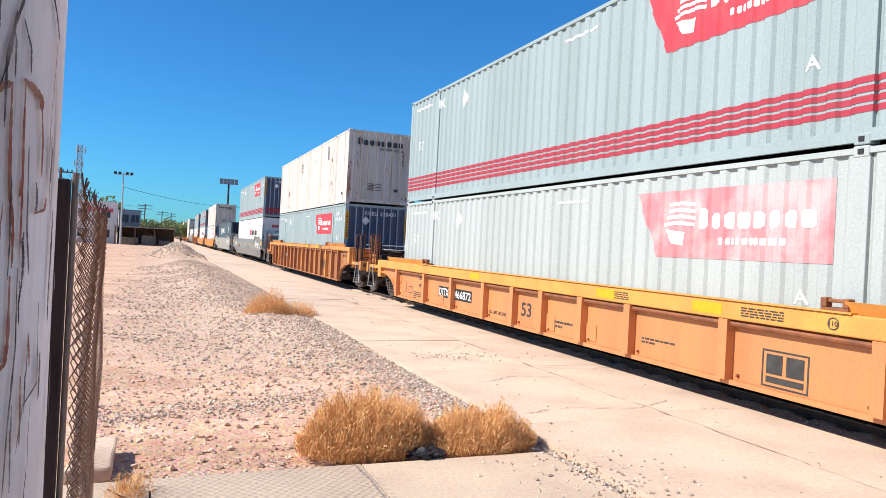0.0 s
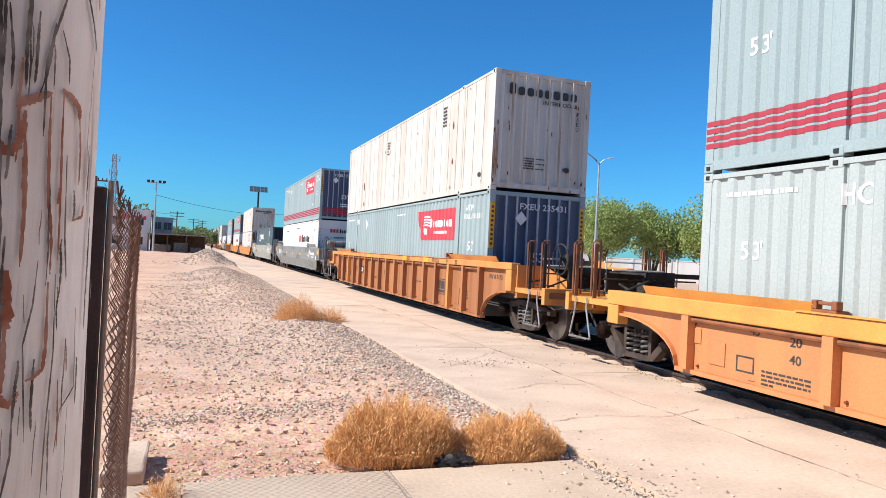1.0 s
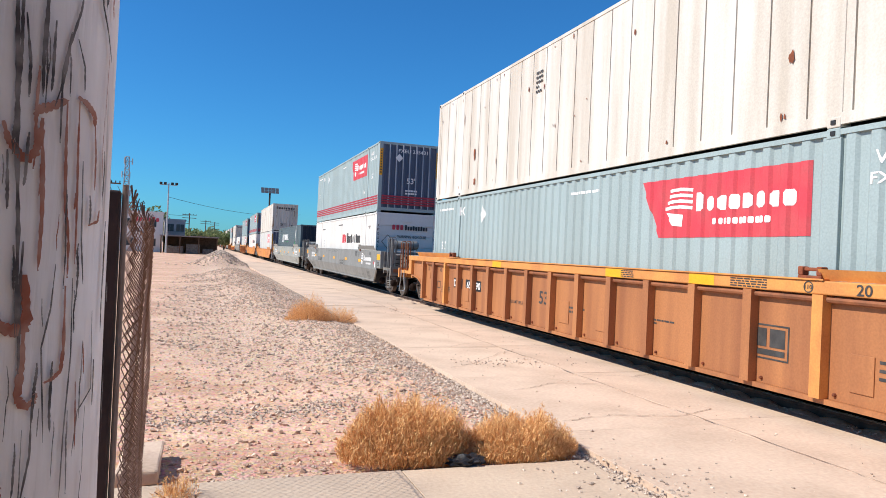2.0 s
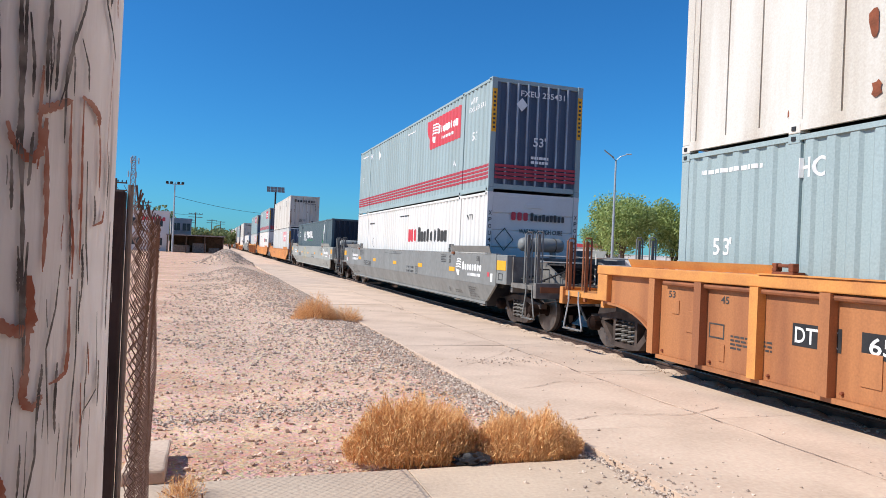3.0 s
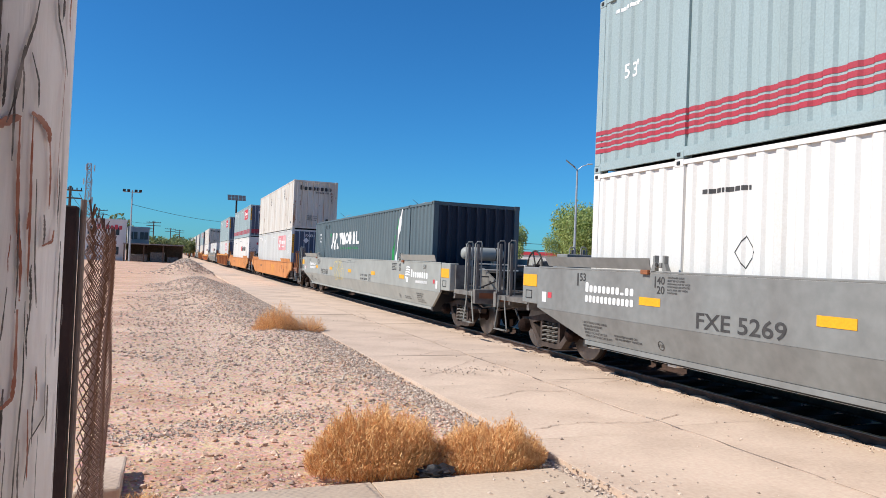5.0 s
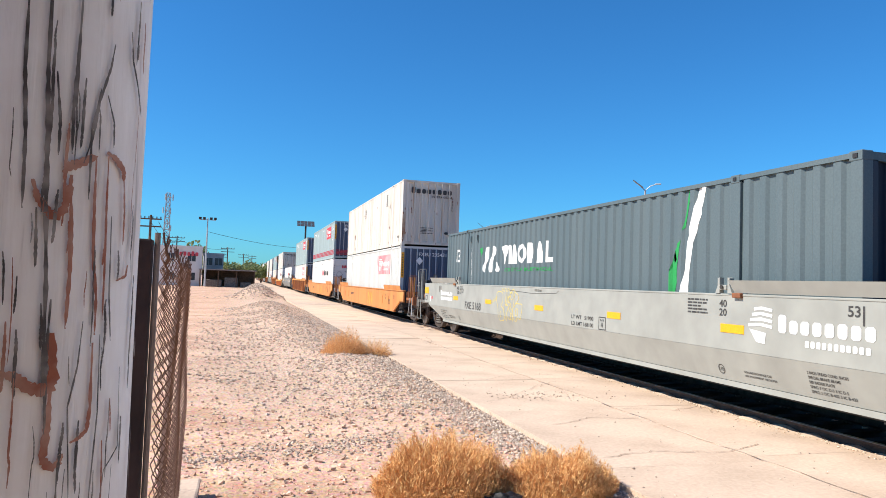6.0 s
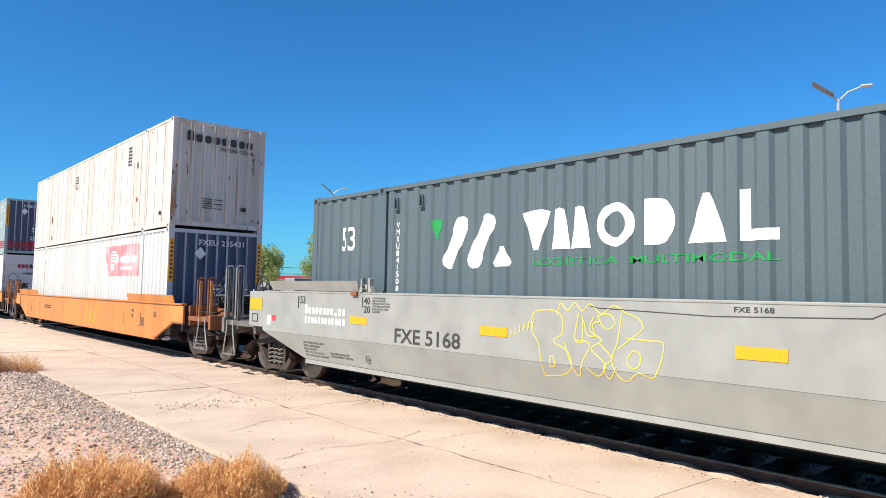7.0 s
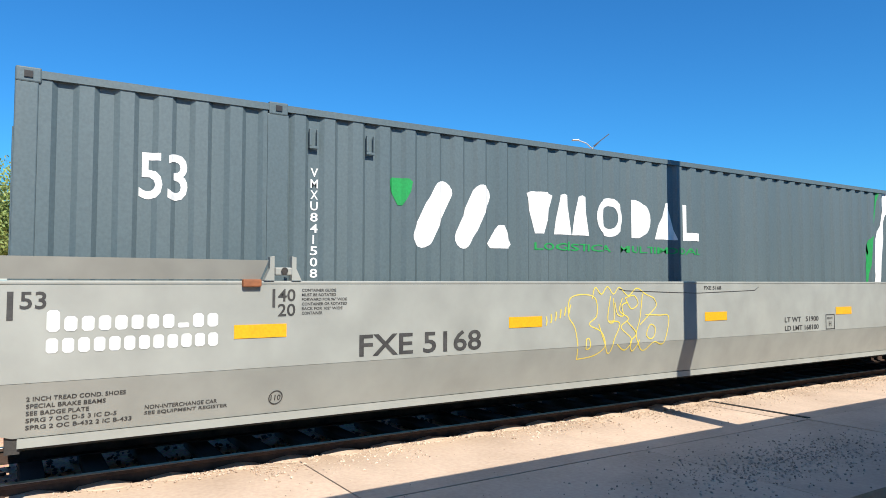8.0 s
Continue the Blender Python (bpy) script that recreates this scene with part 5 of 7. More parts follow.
def smooth_car(label):
    """A low smooth-sided orange well car whose ends step up to the container guides."""
    car = thing("well_car", 0, 0, 0, label, "rail wagon", "cars of the train")
    zb, zt, ze = 0.5, 1.36, 1.59
    for s in (-1, 1):
        X = s * 1.52
        bm = bmesh.new()
        prism(bm, [(X, 0.1, zb), (X, 16.0, zb), (X, 17.2, 0.92), (X, 17.9, 0.92), (X, 17.9, zt), (X, -1.75, zt), (X, -1.75, 0.92), (X, -1.05, 0.92)], (-s * 0.06, 0, 0))
        w = part("side_wall", bm, M_smooth_orange, car, "smooth orange welded side")
        part("bottom_sill", boxes((X - s * 0.06 - 0.05, X - s * 0.06 + 0.05, 0.1, 16.0, zb - 0.05, zb - 0.002)), M_smooth_orange, w)
        part("top_chord", boxes((X - s * 0.03 - 0.07, X - s * 0.03 + 0.07, -1.75, 17.9, zt + 0.002, zt + 0.04), bevel=0.01), M_smooth_orange, w)
        for lo, hi in ((-1.2, 2.3), (13.8, 17.3)):
            bm = bmesh.new()
            prism(bm, [(X, lo, zt + 0.042), (X, hi, zt + 0.042), (X + s * 0.05, hi, ze), (X + s * 0.05, lo, ze)], (-s * 0.02, 0, 0))
            part("guide_board", bm, M_smooth_orange, car, "flared container guide")
        for lo, hi in ((-1.85, -1.0), (17.1, 17.95)):
            part("end_box", boxes((min(X, X + s * 0.03), max(X, X + s * 0.03), lo, hi, 0.95, zt - 0.02), bevel=0.012), M_oldchord, car, "yellower end plate")
        for y in (1.2, 2.6, 13.4, 14.8):
            part("access_plate", boxes((min(X, X + s * 0.012), max(X, X + s * 0.012), y, y + 0.35, 0.75, 1.1), bevel=0.004), M_smooth_orange, car)
    part("well_floor", boxes((-1.4, 1.4, 0.1, 16.0, zb - 0.02, zb + 0.04), (-1.4, 1.4, 0.0, 0.1, zb, zt), (-1.4, 1.4, 16.0, 16.1, zb, zt)), M_under, car)
    end_platform(car, -1.85, -3.2, M_gear_rust, -1, zt)
    end_platform(car, 18.0, 19.35, M_gear_rust, 1, zt)
    for y, d in ((-2.45, -0.6), (18.6, 0.6)):
        for x in (-1.46, 1.46):
            railing(car, x, y, d, M_gear_rust, top=2.0, dark=M_oldchord)
    hand_brake(car, -3.05, -1, M_under)
    coupler_gear(car, -3.2, -1, M_under)
    coupler_gear(car, 19.35, 1, M_under)
    for y in BOGIES:
        bogie(car, y)
    for y in AXLES:
        wheelset(car, y)

    def dark(b):
        words(b, "53", -0.2, 1.02, 0.13, 0.2)
        words(b, "40", -1.95, 1.08, 0.1, 0.16)
        words(b, "20", -1.95, 0.94, 0.1, 0.16)
        line_bars(b, -1.5, -0.9, 0.75, 0.98, 4, 0.5, seed=3)
        line_bars(b, -12.5, -11.4, 0.9, 1.05, 2, 0.5, seed=5)
    part("side_lettering", on_side(filled(dark), -1.5245), M_darktext, car, "dark stencilled lettering")
    for k in range(3):
        u = -6.5 + 0.5 * k
        part("logo_bar", on_side(filled(lambda b: bar(b, u, 0.62, u + 0.12, 1.12, 0.11)), -1.5245), M_plate, car, "yellow logo bar")
    return car


# ---------------------------------------------------------------- the ground
TRACK_X = 7.83


def mound(x, y, cx, cy, rx, ry, h):
    d = ((x - cx) / rx) ** 2 + ((y - cy) / ry) ** 2
    return h * math.exp(-d * 1.6)


def ground_height(x, y):
    if 6.9 < x < 8.95:
        return -0.17
    if x > 3.3:
        return -0.12 if x < 9.2 else -0.05
    z = -0.07
    n = noise.noise((x * 0.5, y * 0.35, 1.3)) * 0.05 + noise.noise((x * 2.1, y * 1.7, 4.1)) * 0.035 + noise.noise((x * 5, y * 5, 2.0)) * 0.014
    edge = min(1, max(0, (3.35 - x) / 0.5))
    z += n * edge
    z += mound(x, y, 2.5, 13.5, 1.0, 4.0, 0.12) + mound(x, y, 1.8, 24, 1.3, 9, 0.28) + mound(x, y, 1.4, 40, 1.6, 12, 0.45)
    z += mound(x, y, 1.2, 60, 2.0, 3.2, 1.2) + mound(x, y, 2.8, 7.6, 0.5, 2.0, 0.05)
    if y < 5.6 and -1 < x < 3.3:
        z = min(z, -0.05)
    return z


def spaced(stops):
    out = []
    for (a, step), (b, _) in zip(stops, stops[1:]):
        n = max(1, round((b - a) / step))
        out += [a + (b - a) * k / n for k in range(n)]
    return out + [stops[-1][0]]


gx = spaced([(-2500, 500), (-500, 80), (-60, 8), (-12, 1), (-3, 0.2), (3.3, 0.05), (3.45, 0.6), (6.85, 0.05), (6.95, 0.5), (8.9, 0.1), (9.2, 1), (14, 6), (80, 60), (500, 500), (2500, 1)])
gy = spaced([(-2500, 500), (-500, 80), (-60, 8), (-10, 1), (3, 0.2), (20, 0.4), (70, 2), (110, 15), (400, 200), (2500, 1)])
gv = [(x, y, ground_height(x, y)) for y in gy for x in gx]
nx = len(gx)
gf = [(j * nx + i, j * nx + i + 1, (j + 1) * nx + i + 1, (j + 1) * nx + i) for j in range(len(gy) - 1) for i in range(nx - 1)]
ground = tagged(sheet("ground", gv, gf, M_ground, smooth=True), "dry pinkish dusty earth with low gravel heaps", "ground", kind="structure")

STONE_V = [(1, 0, 0), (-1, 0, 0), (0, 1, 0), (0, -1, 0), (0, 0, 1), (0, 0, -1)]
STONE_F = [(0, 2, 4), (2, 1, 4), (1, 3, 4), (3, 0, 4), (2, 0, 5), (1, 2, 5), (3, 1, 5), (0, 3, 5)]


def stones(name, spots, material, label, category):
    """Loose stones as one object: spots of (x, y, z, size)."""
    rnd = random.Random(len(spots))
    v, f = [], []
    for x, y, z, s in spots:
        m = Euler((rnd.uniform(0, 6), rnd.uniform(0, 6), rnd.uniform(0, 6))).to_matrix()
        k = len(v)
        for p in STONE_V:
            q = m @ Vector((p[0] * rnd.uniform(0.7, 1.2), p[1] * rnd.uniform(0.6, 1.1), p[2] * rnd.uniform(0.5, 1.0)))
            v.append((x + q.x * s, y + q.y * s, z + q.z * s * 0.7 + s * 0.2))
        f += [tuple(k + i for i in t) for t in STONE_F]
    return tagged(sheet(name, v, f, material), label, category, kind="stuff")


rnd = random.Random(11)
grey, earth = [], []
for _ in range(13000):                       # the gravel band along the slab's edge
    y = 3.6 + 36 * rnd.random() ** 2.0
    w = 0.55 + 0.5 * noise.noise((y * 0.3, 0, 7)) + (0.9 if 9.5 < y < 17 else 0)
    x = 3.40 - abs(rnd.gauss(0, 0.5)) * w
    grey.append((x, y, max(ground_height(min(x, 3.29), y), -0.1), rnd.uniform(0.012, 0.034)))
for _ in range(17000):                       # loose stones all over the bare earth
    y = 5.4 + 30 * rnd.random() ** 1.9
    x = rnd.uniform(-0.5 - 0.12 * y, 3.1)
    d = 0.5 + 0.5 * noise.noise((x * 0.45, y * 0.45, 3))
    if rnd.random() < d:
        (earth if rnd.random() < 0.84 else grey).append((x, y, ground_height(x, y), rnd.choice((0.005, 0.007, 0.009, 0.012, 0.016, 0.025))))
for _ in range(42000):                       # the low gravel bank farther on
    y = 6.5 + 35 * rnd.random() ** 1.4
    x = 3.3 - 5.5 * rnd.random() ** 1.2
    w = min(1, max(0, (y - 7.5 - 2.5 * noise.noise((x * 0.6, 3, 1))) / 5)) * min(1, max(0, (x + 1.6 + noise.noise((y * 0.4, 1, 9))) / 3.2))
    if rnd.random() < w * (0.75 + noise.noise((x * 0.7, y * 0.4, 6))):
        (grey if rnd.random() < 0.7 else earth).append((x, y, ground_height(x, y), rnd.choice((0.008, 0.011, 0.014, 0.018, 0.026, 0.034)) * (1 + y / 50)))
for _ in range(900):                         # a pale stony streak
    x = rnd.uniform(-0.6, 1.9)
    y = 7.6 + 0.25 * (x - 0.5) + rnd.gauss(0, 0.28)
    grey.append((x, y, ground_height(x, y), rnd.uniform(0.01, 0.03)))
for _ in range(260):                         # clods
    x, y = rnd.uniform(-0.6, 2.6), rnd.uniform(5.6, 9.5)
    earth.append((x, y, ground_height(x, y), rnd.uniform(0.02, 0.05)))
for _ in range(1500):                       # the far heap
    a, r = rnd.uniform(0, 6.28), abs(rnd.gauss(0, 1.3))
    x, y = 1.2 + r * math.cos(a), 60 + 1.4 * r * math.sin(a)
    grey.append((x, y, ground_height(x, y), rnd.uniform(0.04, 0.12)))
chips = []
for _ in range(15000):                       # crushed stone along the strip's edge by the rail
    y = rnd.uniform(-16, 16)
    if y > -1.5 and rnd.random() < 0.72:
        continue
    d = abs(rnd.gauss(0, 0.30 if y < -1.5 else 0.12)) if noise.noise((y * 0.8, 2, 5)) > -0.1 else abs(rnd.gauss(0, 0.09))
    x = 6.97 - d
    if x > 5.9:
        chips.append((x, y, 0.002, rnd.choice((0.004, 0.005, 0.007, 0.009, 0.012, 0.02))))
for _ in range(2200):                        # pebbles strewn on the concrete
    x, y = rnd.uniform(3.5, 6.8), rnd.uniform(-12, 22)
    if rnd.random() < 0.4:
        x, y = rnd.gauss(4.4, 0.3), rnd.gauss(-6.8, 1.2)
    grey.append((x, y, 0.003, rnd.choice((0.003, 0.004, 0.005, 0.006, 0.008, 0.015))))
for _ in range(1100):                       # the gravel spill in the shade of the roof
    x, y = rnd.gauss(4.35, 0.3), rnd.gauss(-6.6, 0.9)
    grey.append((x, y, 0.003, rnd.uniform(0.005, 0.02)))
for _ in range(260):
    x, y = 3.3 + rnd.gauss(0, 0.35), 4.6 + rnd.gauss(0, 0.6)
    grey.append((x, y, 0.0, rnd.uniform(0.008, 0.03)))
for _ in range(130):
    x, y = rnd.gauss(4.7, 0.5), rnd.gauss(10.4, 0.25)
    grey.append((x, y, 0.003, rnd.uniform(0.008, 0.025)))
stones("gravel", grey, M_stone, "loose grey gravel over the dry earth", "gravel")
stones("crushed_stone", chips, M_crushed, "pale crushed stone along the track's edge", "crushed stone")
stones("earth_clods", earth, M_clod, "loose pinkish clods of dry earth", "earth clods")

# the concrete strip beside the track, slab by slab
pavement = tagged(new("pavement"), "dusty cracked concrete strip beside the track", "pavement", kind="structure")
rnd = random.Random(3)
slab_meshes = {}


def slab(parent, x0, x1, y0, y1, z, thick=0.13, mat=M_concrete):
    key = (round(x1 - x0, 3), round(y1 - y0, 3), mat.name)
    if key not in slab_meshes:
        bm = boxes((0, x1 - x0, 0, y1 - y0, -thick, 0), bevel=0.003)
        me = bpy.data.meshes.new("slab")
        bm.to_mesh(me)
        bm.free()
        me.materials.append(mat)
        slab_meshes[key] = me
    ob = new("slab", slab_meshes[key])
    ob.parent = parent
    tilt = 1 if y1 - y0 < 10 else 0
    ob.matrix_basis = pose(x0, y0, z, tilt * rnd.uniform(-0.06, 0.06), tilt * rnd.uniform(-0.08, 0.08), 0)


y = -44.8
while y < 76:
    slab(pavement, 3.40, 5.385, y, y + 2.988, rnd.uniform(-0.003, 0.004))
    slab(pavement, 5.40, 6.96, y + 0.2, y + 3.19, rnd.uniform(-0.003, 0.004))
    y += 3.0
slab(pavement, 3.40, 6.96, 76, 420, 0)
slab(pavement, 3.40, 6.96, -420, -45, 0)
sidewalk = tagged(new("sidewalk"), "smooth pale concrete footway under the fence", "footway", kind="structure")
for x0, x1 in ((-1.45, 0.0), (0.012, 1.538), (1.55, 3.2)):
    for y0, y1 in ((-2.5, 1.38), (1.39, 5.29)):
        slab(sidewalk, x0, x1, y0, y1, 0.004, mat=M_footway)

# cracks in the strip: shallow dark filler lines
bm = bmesh.new()
rnd = random.Random(9)
for pts in (((3.6, 9.9), (4.2, 10.4), (5.0, 11.3), (5.6, 11.9), (6.8, 12.2)), ((3.7, 6.6), (4.4, 6.75), (5.2, 6.6), (6.0, 6.9)), ((3.5, 14.5), (4.4, 15.2), (5.3, 15.4)), ((5.0, 18.5), (5.6, 20.5), (5.9, 23)), ((5.38, 3.6), (5.41, 5.5), (5.36, 7.5), (5.42, 10), (5.38, 13), (5.41, 17), (5.38, 22), (5.4, 28)), ((4.4, 12.2), (5.0, 12.7), (6.2, 12.9)), ((3.9, 8.2), (4.6, 8.6), (5.4, 8.5)), ((5.4, 14.2), (6.0, 14.8), (6.9, 15)), ((5.5, 9.2), (6.2, 9.0), (6.9, 9.3))):
    fine = []
    for (a, b), (c, d) in zip(pts, pts[1:]):
        for k in range(8):
            f = k / 8
            fine.append((a + (c - a) * f + rnd.uniform(-0.03, 0.03), b + (d - b) * f + rnd.uniform(-0.03, 0.03)))
    for (a, b), (c, d) in zip(fine, fine[1:]):
        t = Vector((c - a, d - b, 0))
        w = Vector((-t.y, t.x, 0)).normalized() * rnd.uniform(0.0025, 0.007)
        bm.faces.new([bm.verts.new(p) for p in ((a + w.x, b + w.y, 0.009), (a - w.x, b - w.y, 0.009), (c - w.x, d - w.y, 0.009), (c + w.x, d + w.y, 0.009))])
part("crack_filler", bm, M_crack, pavement)
# one thin dark bar laid straight across the outer slabs
part("dark_cross_line", boxes((5.42, 6.97, -8.93, -8.86, 0.004, 0.012)), M_under, pavement)

# ---------------------------------------------------------------- the track
track = tagged(new("track"), "rusty railway track on dusty sleepers in dark ballast", "railway track", kind="structure")
for s in (-1, 1):
    x = TRACK_X + s * 0.7525
    prof = [(-0.07, -0.06), (0.07, -0.06), (0.07, -0.045), (0.012, -0.03), (0.012, 0.058), (0.036, 0.066), (0.036, 0.09), (-0.036, 0.09), (-0.036, 0.066), (-0.012, 0.058), (-0.012, -0.03), (-0.07, -0.045)]
    bm = bmesh.new()
    prism(bm, [(x + a, -400, b) for a, b in prof], (0, 800, 0))
    r = part("rail", bm, M_rail, track, "rusty steel rail")
    part("rail_head", boxes((x - 0.034, x + 0.034, -400, 400, 0.091, RAIL_TOP), bevel=0.004), M_railhead, r)
bm = boxes((-1.0, 0.95, -0.11, 0.11, -0.16, -0.062), bevel=0.02)
tie_mesh = bpy.data.meshes.new("sleeper")
bm.to_mesh(tie_mesh)
bm.free()
tie_mesh.materials.append(M_tie)
clip_mesh = bpy.data.meshes.new("rail_clip")
bm = boxes((-0.11, -0.055, -0.05, 0.05, -0.06, -0.02), (-0.15, -0.10, -0.02, 0.02, -0.06, -0.035), bevel=0.008)
bm.to_mesh(clip_mesh)
bm.free()
clip_mesh.materials.append(M_rail)
lump_mesh = bpy.data.meshes.new("mortar_lump")
bm = bmesh.new()
bmesh.ops.create_icosphere(bm, subdivisions=2, radius=1)
for v in bm.verts:
    v.co = Vector((v.co.x * 0.15, v.co.y * 0.235, v.co.z * 0.05)) * (1 + 0.25 * noise.noise(v.co * 2))
bm.to_mesh(lump_mesh)
bm.free()
lump_mesh.materials.append(M_concrete)
rnd = random.Random(4)
for k in range(120):
    y = -22 + 0.54 * k
    t = new("sleeper", tie_mesh)
    t.parent, t.matrix_basis = track, pose(TRACK_X, y, rnd.uniform(-0.01, 0.005), 0, 0, rnd.uniform(-1, 1))
    c = new("rail_clip", clip_mesh)
    c.parent, c.matrix_basis = track, pose(TRACK_X - 0.7525, y, 0)
    m = new("mortar_lump", lump_mesh)
    m.parent, m.matrix_basis = track, pose(6.99 + rnd.uniform(-0.03, 0.03), y + rnd.uniform(-0.04, 0.04), -0.022 + rnd.uniform(-0.008, 0.004), 0, 0, rnd.uniform(-9, 9))
bm = bmesh.new()
for k in range(600):
    y = 42.8 + 0.54 * k
    box(bm, TRACK_X - 1.0, TRACK_X + 0.95, y - 0.11, y + 0.11, -0.16, -0.062)
tagged(part("far_sleepers", bm, M_tie, track), kind="stuff")
spots = []
for _ in range(7000):
    y = -16 + 56 * rnd.random()
    x = rnd.uniform(7.08, 8.9)
    spots.append((x, y, -0.155, rnd.uniform(0.02, 0.045)))
stones("ballast", spots, M_ballast, "dark angular ballast between the sleepers", "ballast")

# ---------------------------------------------------------------- the train
TRAIN = []          # (thing, front, base)


def load(ob, front, base):
    TRAIN.append((ob, front, base))
    return ob


RIBS_A = (-0.05, 1.6, 3.56, 5.42, 6.65, 7.9, 9.0, 10.3, 12.05, 13.86, 16.1)
RIBS_B = tuple(-0.1 + 1.032 * k for k in range(17))
car_a = load(yellow_car("bright yellow ribbed well car with stencilled numbers", M_yellow_car, RIBS_A, ("DTTX", "466872"), 1.08, 1.30, 0.56), 2.87, 0)
car_b = load(yellow_car("faded dusty orange ribbed well car", M_orange_car, RIBS_B, ("DTTX", "657490"), 1.48, 1.63, 0.62), 26.33, 0)
car_c = load(grey_car("smooth dull grey well car with amber plates", "FXE 5269", M_grey_dull), 50.08, 0)
car_d = load(grey_car("smooth pale grey well car with yellow graffiti", "FXE 5168", M_grey_car), 73.79, 0)
car_e = load(smooth_car("low smooth-sided orange well car with yellow logo bars"), 97.11, 0)

low_a = load(ferro_container("chalky pale blue-grey container with a faded red pennant", M_paleblue, M_navy, 2.58, False, M_redfade, 1.36, 2.28), 2.87, 0.43)
top_a = load(ferro_container("blue-grey container with crimson stripes and a red pennant", M_bluegrey, M_navy, 2.896, True, M_red, 1.68, 2.62), 2.87, 3.02)
low_b = load(ferro_container("blue-grey container with a red pennant and a navy end", M_bluegrey, M_navy, 2.896, False, M_red, 1.70, 2.58), 26.33, 0.43)
top_b = load(white_container("dirty white container with rust patches, stacked on another"), 26.33, 3.33)
low_c = load(xpo_container(), 50.08, 0.43)
top_c = load(copy_thing(top_a, pose(0, 0, 0)), 50.08, 3.33)
low_d = load(slate_container(), 73.79, 0.51)
low_e = load(ferro_container("pale chalky container with a faded red pennant and navy end", M_chalk, M_navy, 2.896, False, M_redfade, 1.66, 2.58), 97.11, 0.43)
top_e = load(copy_thing(top_b, pose(0, 0, 0)), 97.11, 3.33)

# the yellow spray drawing on the grey car
def tag_drawing(b):
    count = [0]

    def loop(pts, w=0.013):
        count[0] += 1
        fine = []
        n = len(pts)
        for i in range(n - 1):
            p0, p1, p2, p3 = pts[max(i - 1, 0)], pts[i], pts[i + 1], pts[min(i + 2, n - 1)]
            for k in range(6):
                t = k / 6
                fine.append(tuple(0.5 * (2 * p1[j] + (p2[j] - p0[j]) * t + (2 * p0[j] - 5 * p1[j] + 4 * p2[j] - p3[j]) * t * t + (3 * p1[j] - p0[j] - 3 * p2[j] + p3[j]) * t ** 3) for j in (0, 1)))
        stroke(b, fine + [pts[-1]], w, 0.00015 * count[0])
    loop([(-10.56, 0.85), (-10.62, 1.2), (-10.72, 1.35), (-10.7, 1.55), (-10.5, 1.6), (-10.3, 1.55), (-10.28, 1.35), (-10.4, 1.25), (-10.2, 1.15), (-10.15, 0.98), (-10.3, 0.88), (-10.56, 0.85)])
    loop([(-10.45, 1.08), (-10.4, 1.08), (-10.39, 0.98), (-10.45, 0.97), (-10.45, 1.08)])
    loop([(-10.35, 1.55), (-10.3, 1.68), (-10.2, 1.6), (-10.1, 1.69), (-10.0, 1.6), (-9.9, 1.68), (-9.75, 1.58), (-9.6, 1.67), (-9.45, 1.6), (-9.3, 1.55)])
    loop([(-10.05, 1.58), (-10.1, 1.3), (-10.0, 1.28), (-10.0, 1.55)])
    loop([(-10.25, 1.25), (-10.12, 0.95), (-10.05, 0.9), (-10.0, 1.05), (-9.9, 1.25), (-10.1, 1.28)])
    loop([(-9.85, 1.55), (-9.9, 1.4), (-9.75, 1.3), (-9.88, 1.2), (-9.7, 1.05), (-9.8, 0.92), (-9.95, 1.0)])
    loop([(-9.8, 1.55), (-9.65, 1.58), (-9.58, 1.48), (-9.7, 1.42), (-9.8, 1.55)])
    loop([(-9.5, 1.6), (-9.55, 1.3), (-9.62, 1.1), (-9.55, 0.95), (-9.45, 0.9), (-9.3, 1.0), (-9.12, 0.98), (-9.02, 1.3), (-9.2, 1.33), (-9.45, 1.34)])
    loop([(-9.3, 1.55), (-9.25, 1.45), (-9.4, 1.33), (-9.55, 1.22)])
    loop([(-9.42, 1.15), (-9.36, 1.22), (-9.28, 1.18), (-9.29, 1.08), (-9.36, 1.04), (-9.43, 1.08), (-9.42, 1.15)])
    for k in range(6):
        u, z = -11.06 + 0.068 * k, 1.26 + 0.025 * k
        loop([(u, z), (u + 0.012, z + 0.05), (u + 0.006 * k, z + 0.10)], 0.016)
    loop([(-9.78, 1.27), (-9.62, 1.12), (-9.72, 1.02), (-9.66, 0.9), (-9.56, 1.04)])
    loop([(-9.98, 1.5), (-9.94, 1.36), (-9.84, 1.34), (-9.86, 1.46), (-9.76, 1.5)])
bm = on_side(filled(tag_drawing), -1.5425)
for v in bm.verts:
    v.co.x += 0.14 * max(0.0, 0.997 - v.co.z) / 0.417
part("spray_drawing", bm, M_yellowspray, car_d, "yellow spray-painted outline")


# the rest of the train, far down the line
FAR = [(120.6, car_e, low_c, top_a), (144.2, car_b, low_e, low_b), (167.8, car_c, low_c, None), (191.4, car_a, low_c, top_b), (215.0, car_b, top_b, low_b), (238.6, car_c, low_c, top_b),
       (262.2, car_b, low_e, top_b), (285.8, car_c, low_c, top_a), (309.4, car_b, top_b, top_b), (333.0, car_c, low_c, top_b), (356.6, car_b, low_e, top_b), (380.2, car_c, low_c, top_a), (403.8, car_b, low_e, top_b)]
for front, c, a, b_ in FAR:
    load(copy_thing(c, pose(0, 0, 0)), front, 0)
    load(copy_thing(a, pose(0, 0, 0)), front, 0.43)
    if b_:
        load(copy_thing(b_, pose(0, 0, 0)), front, 3.33)
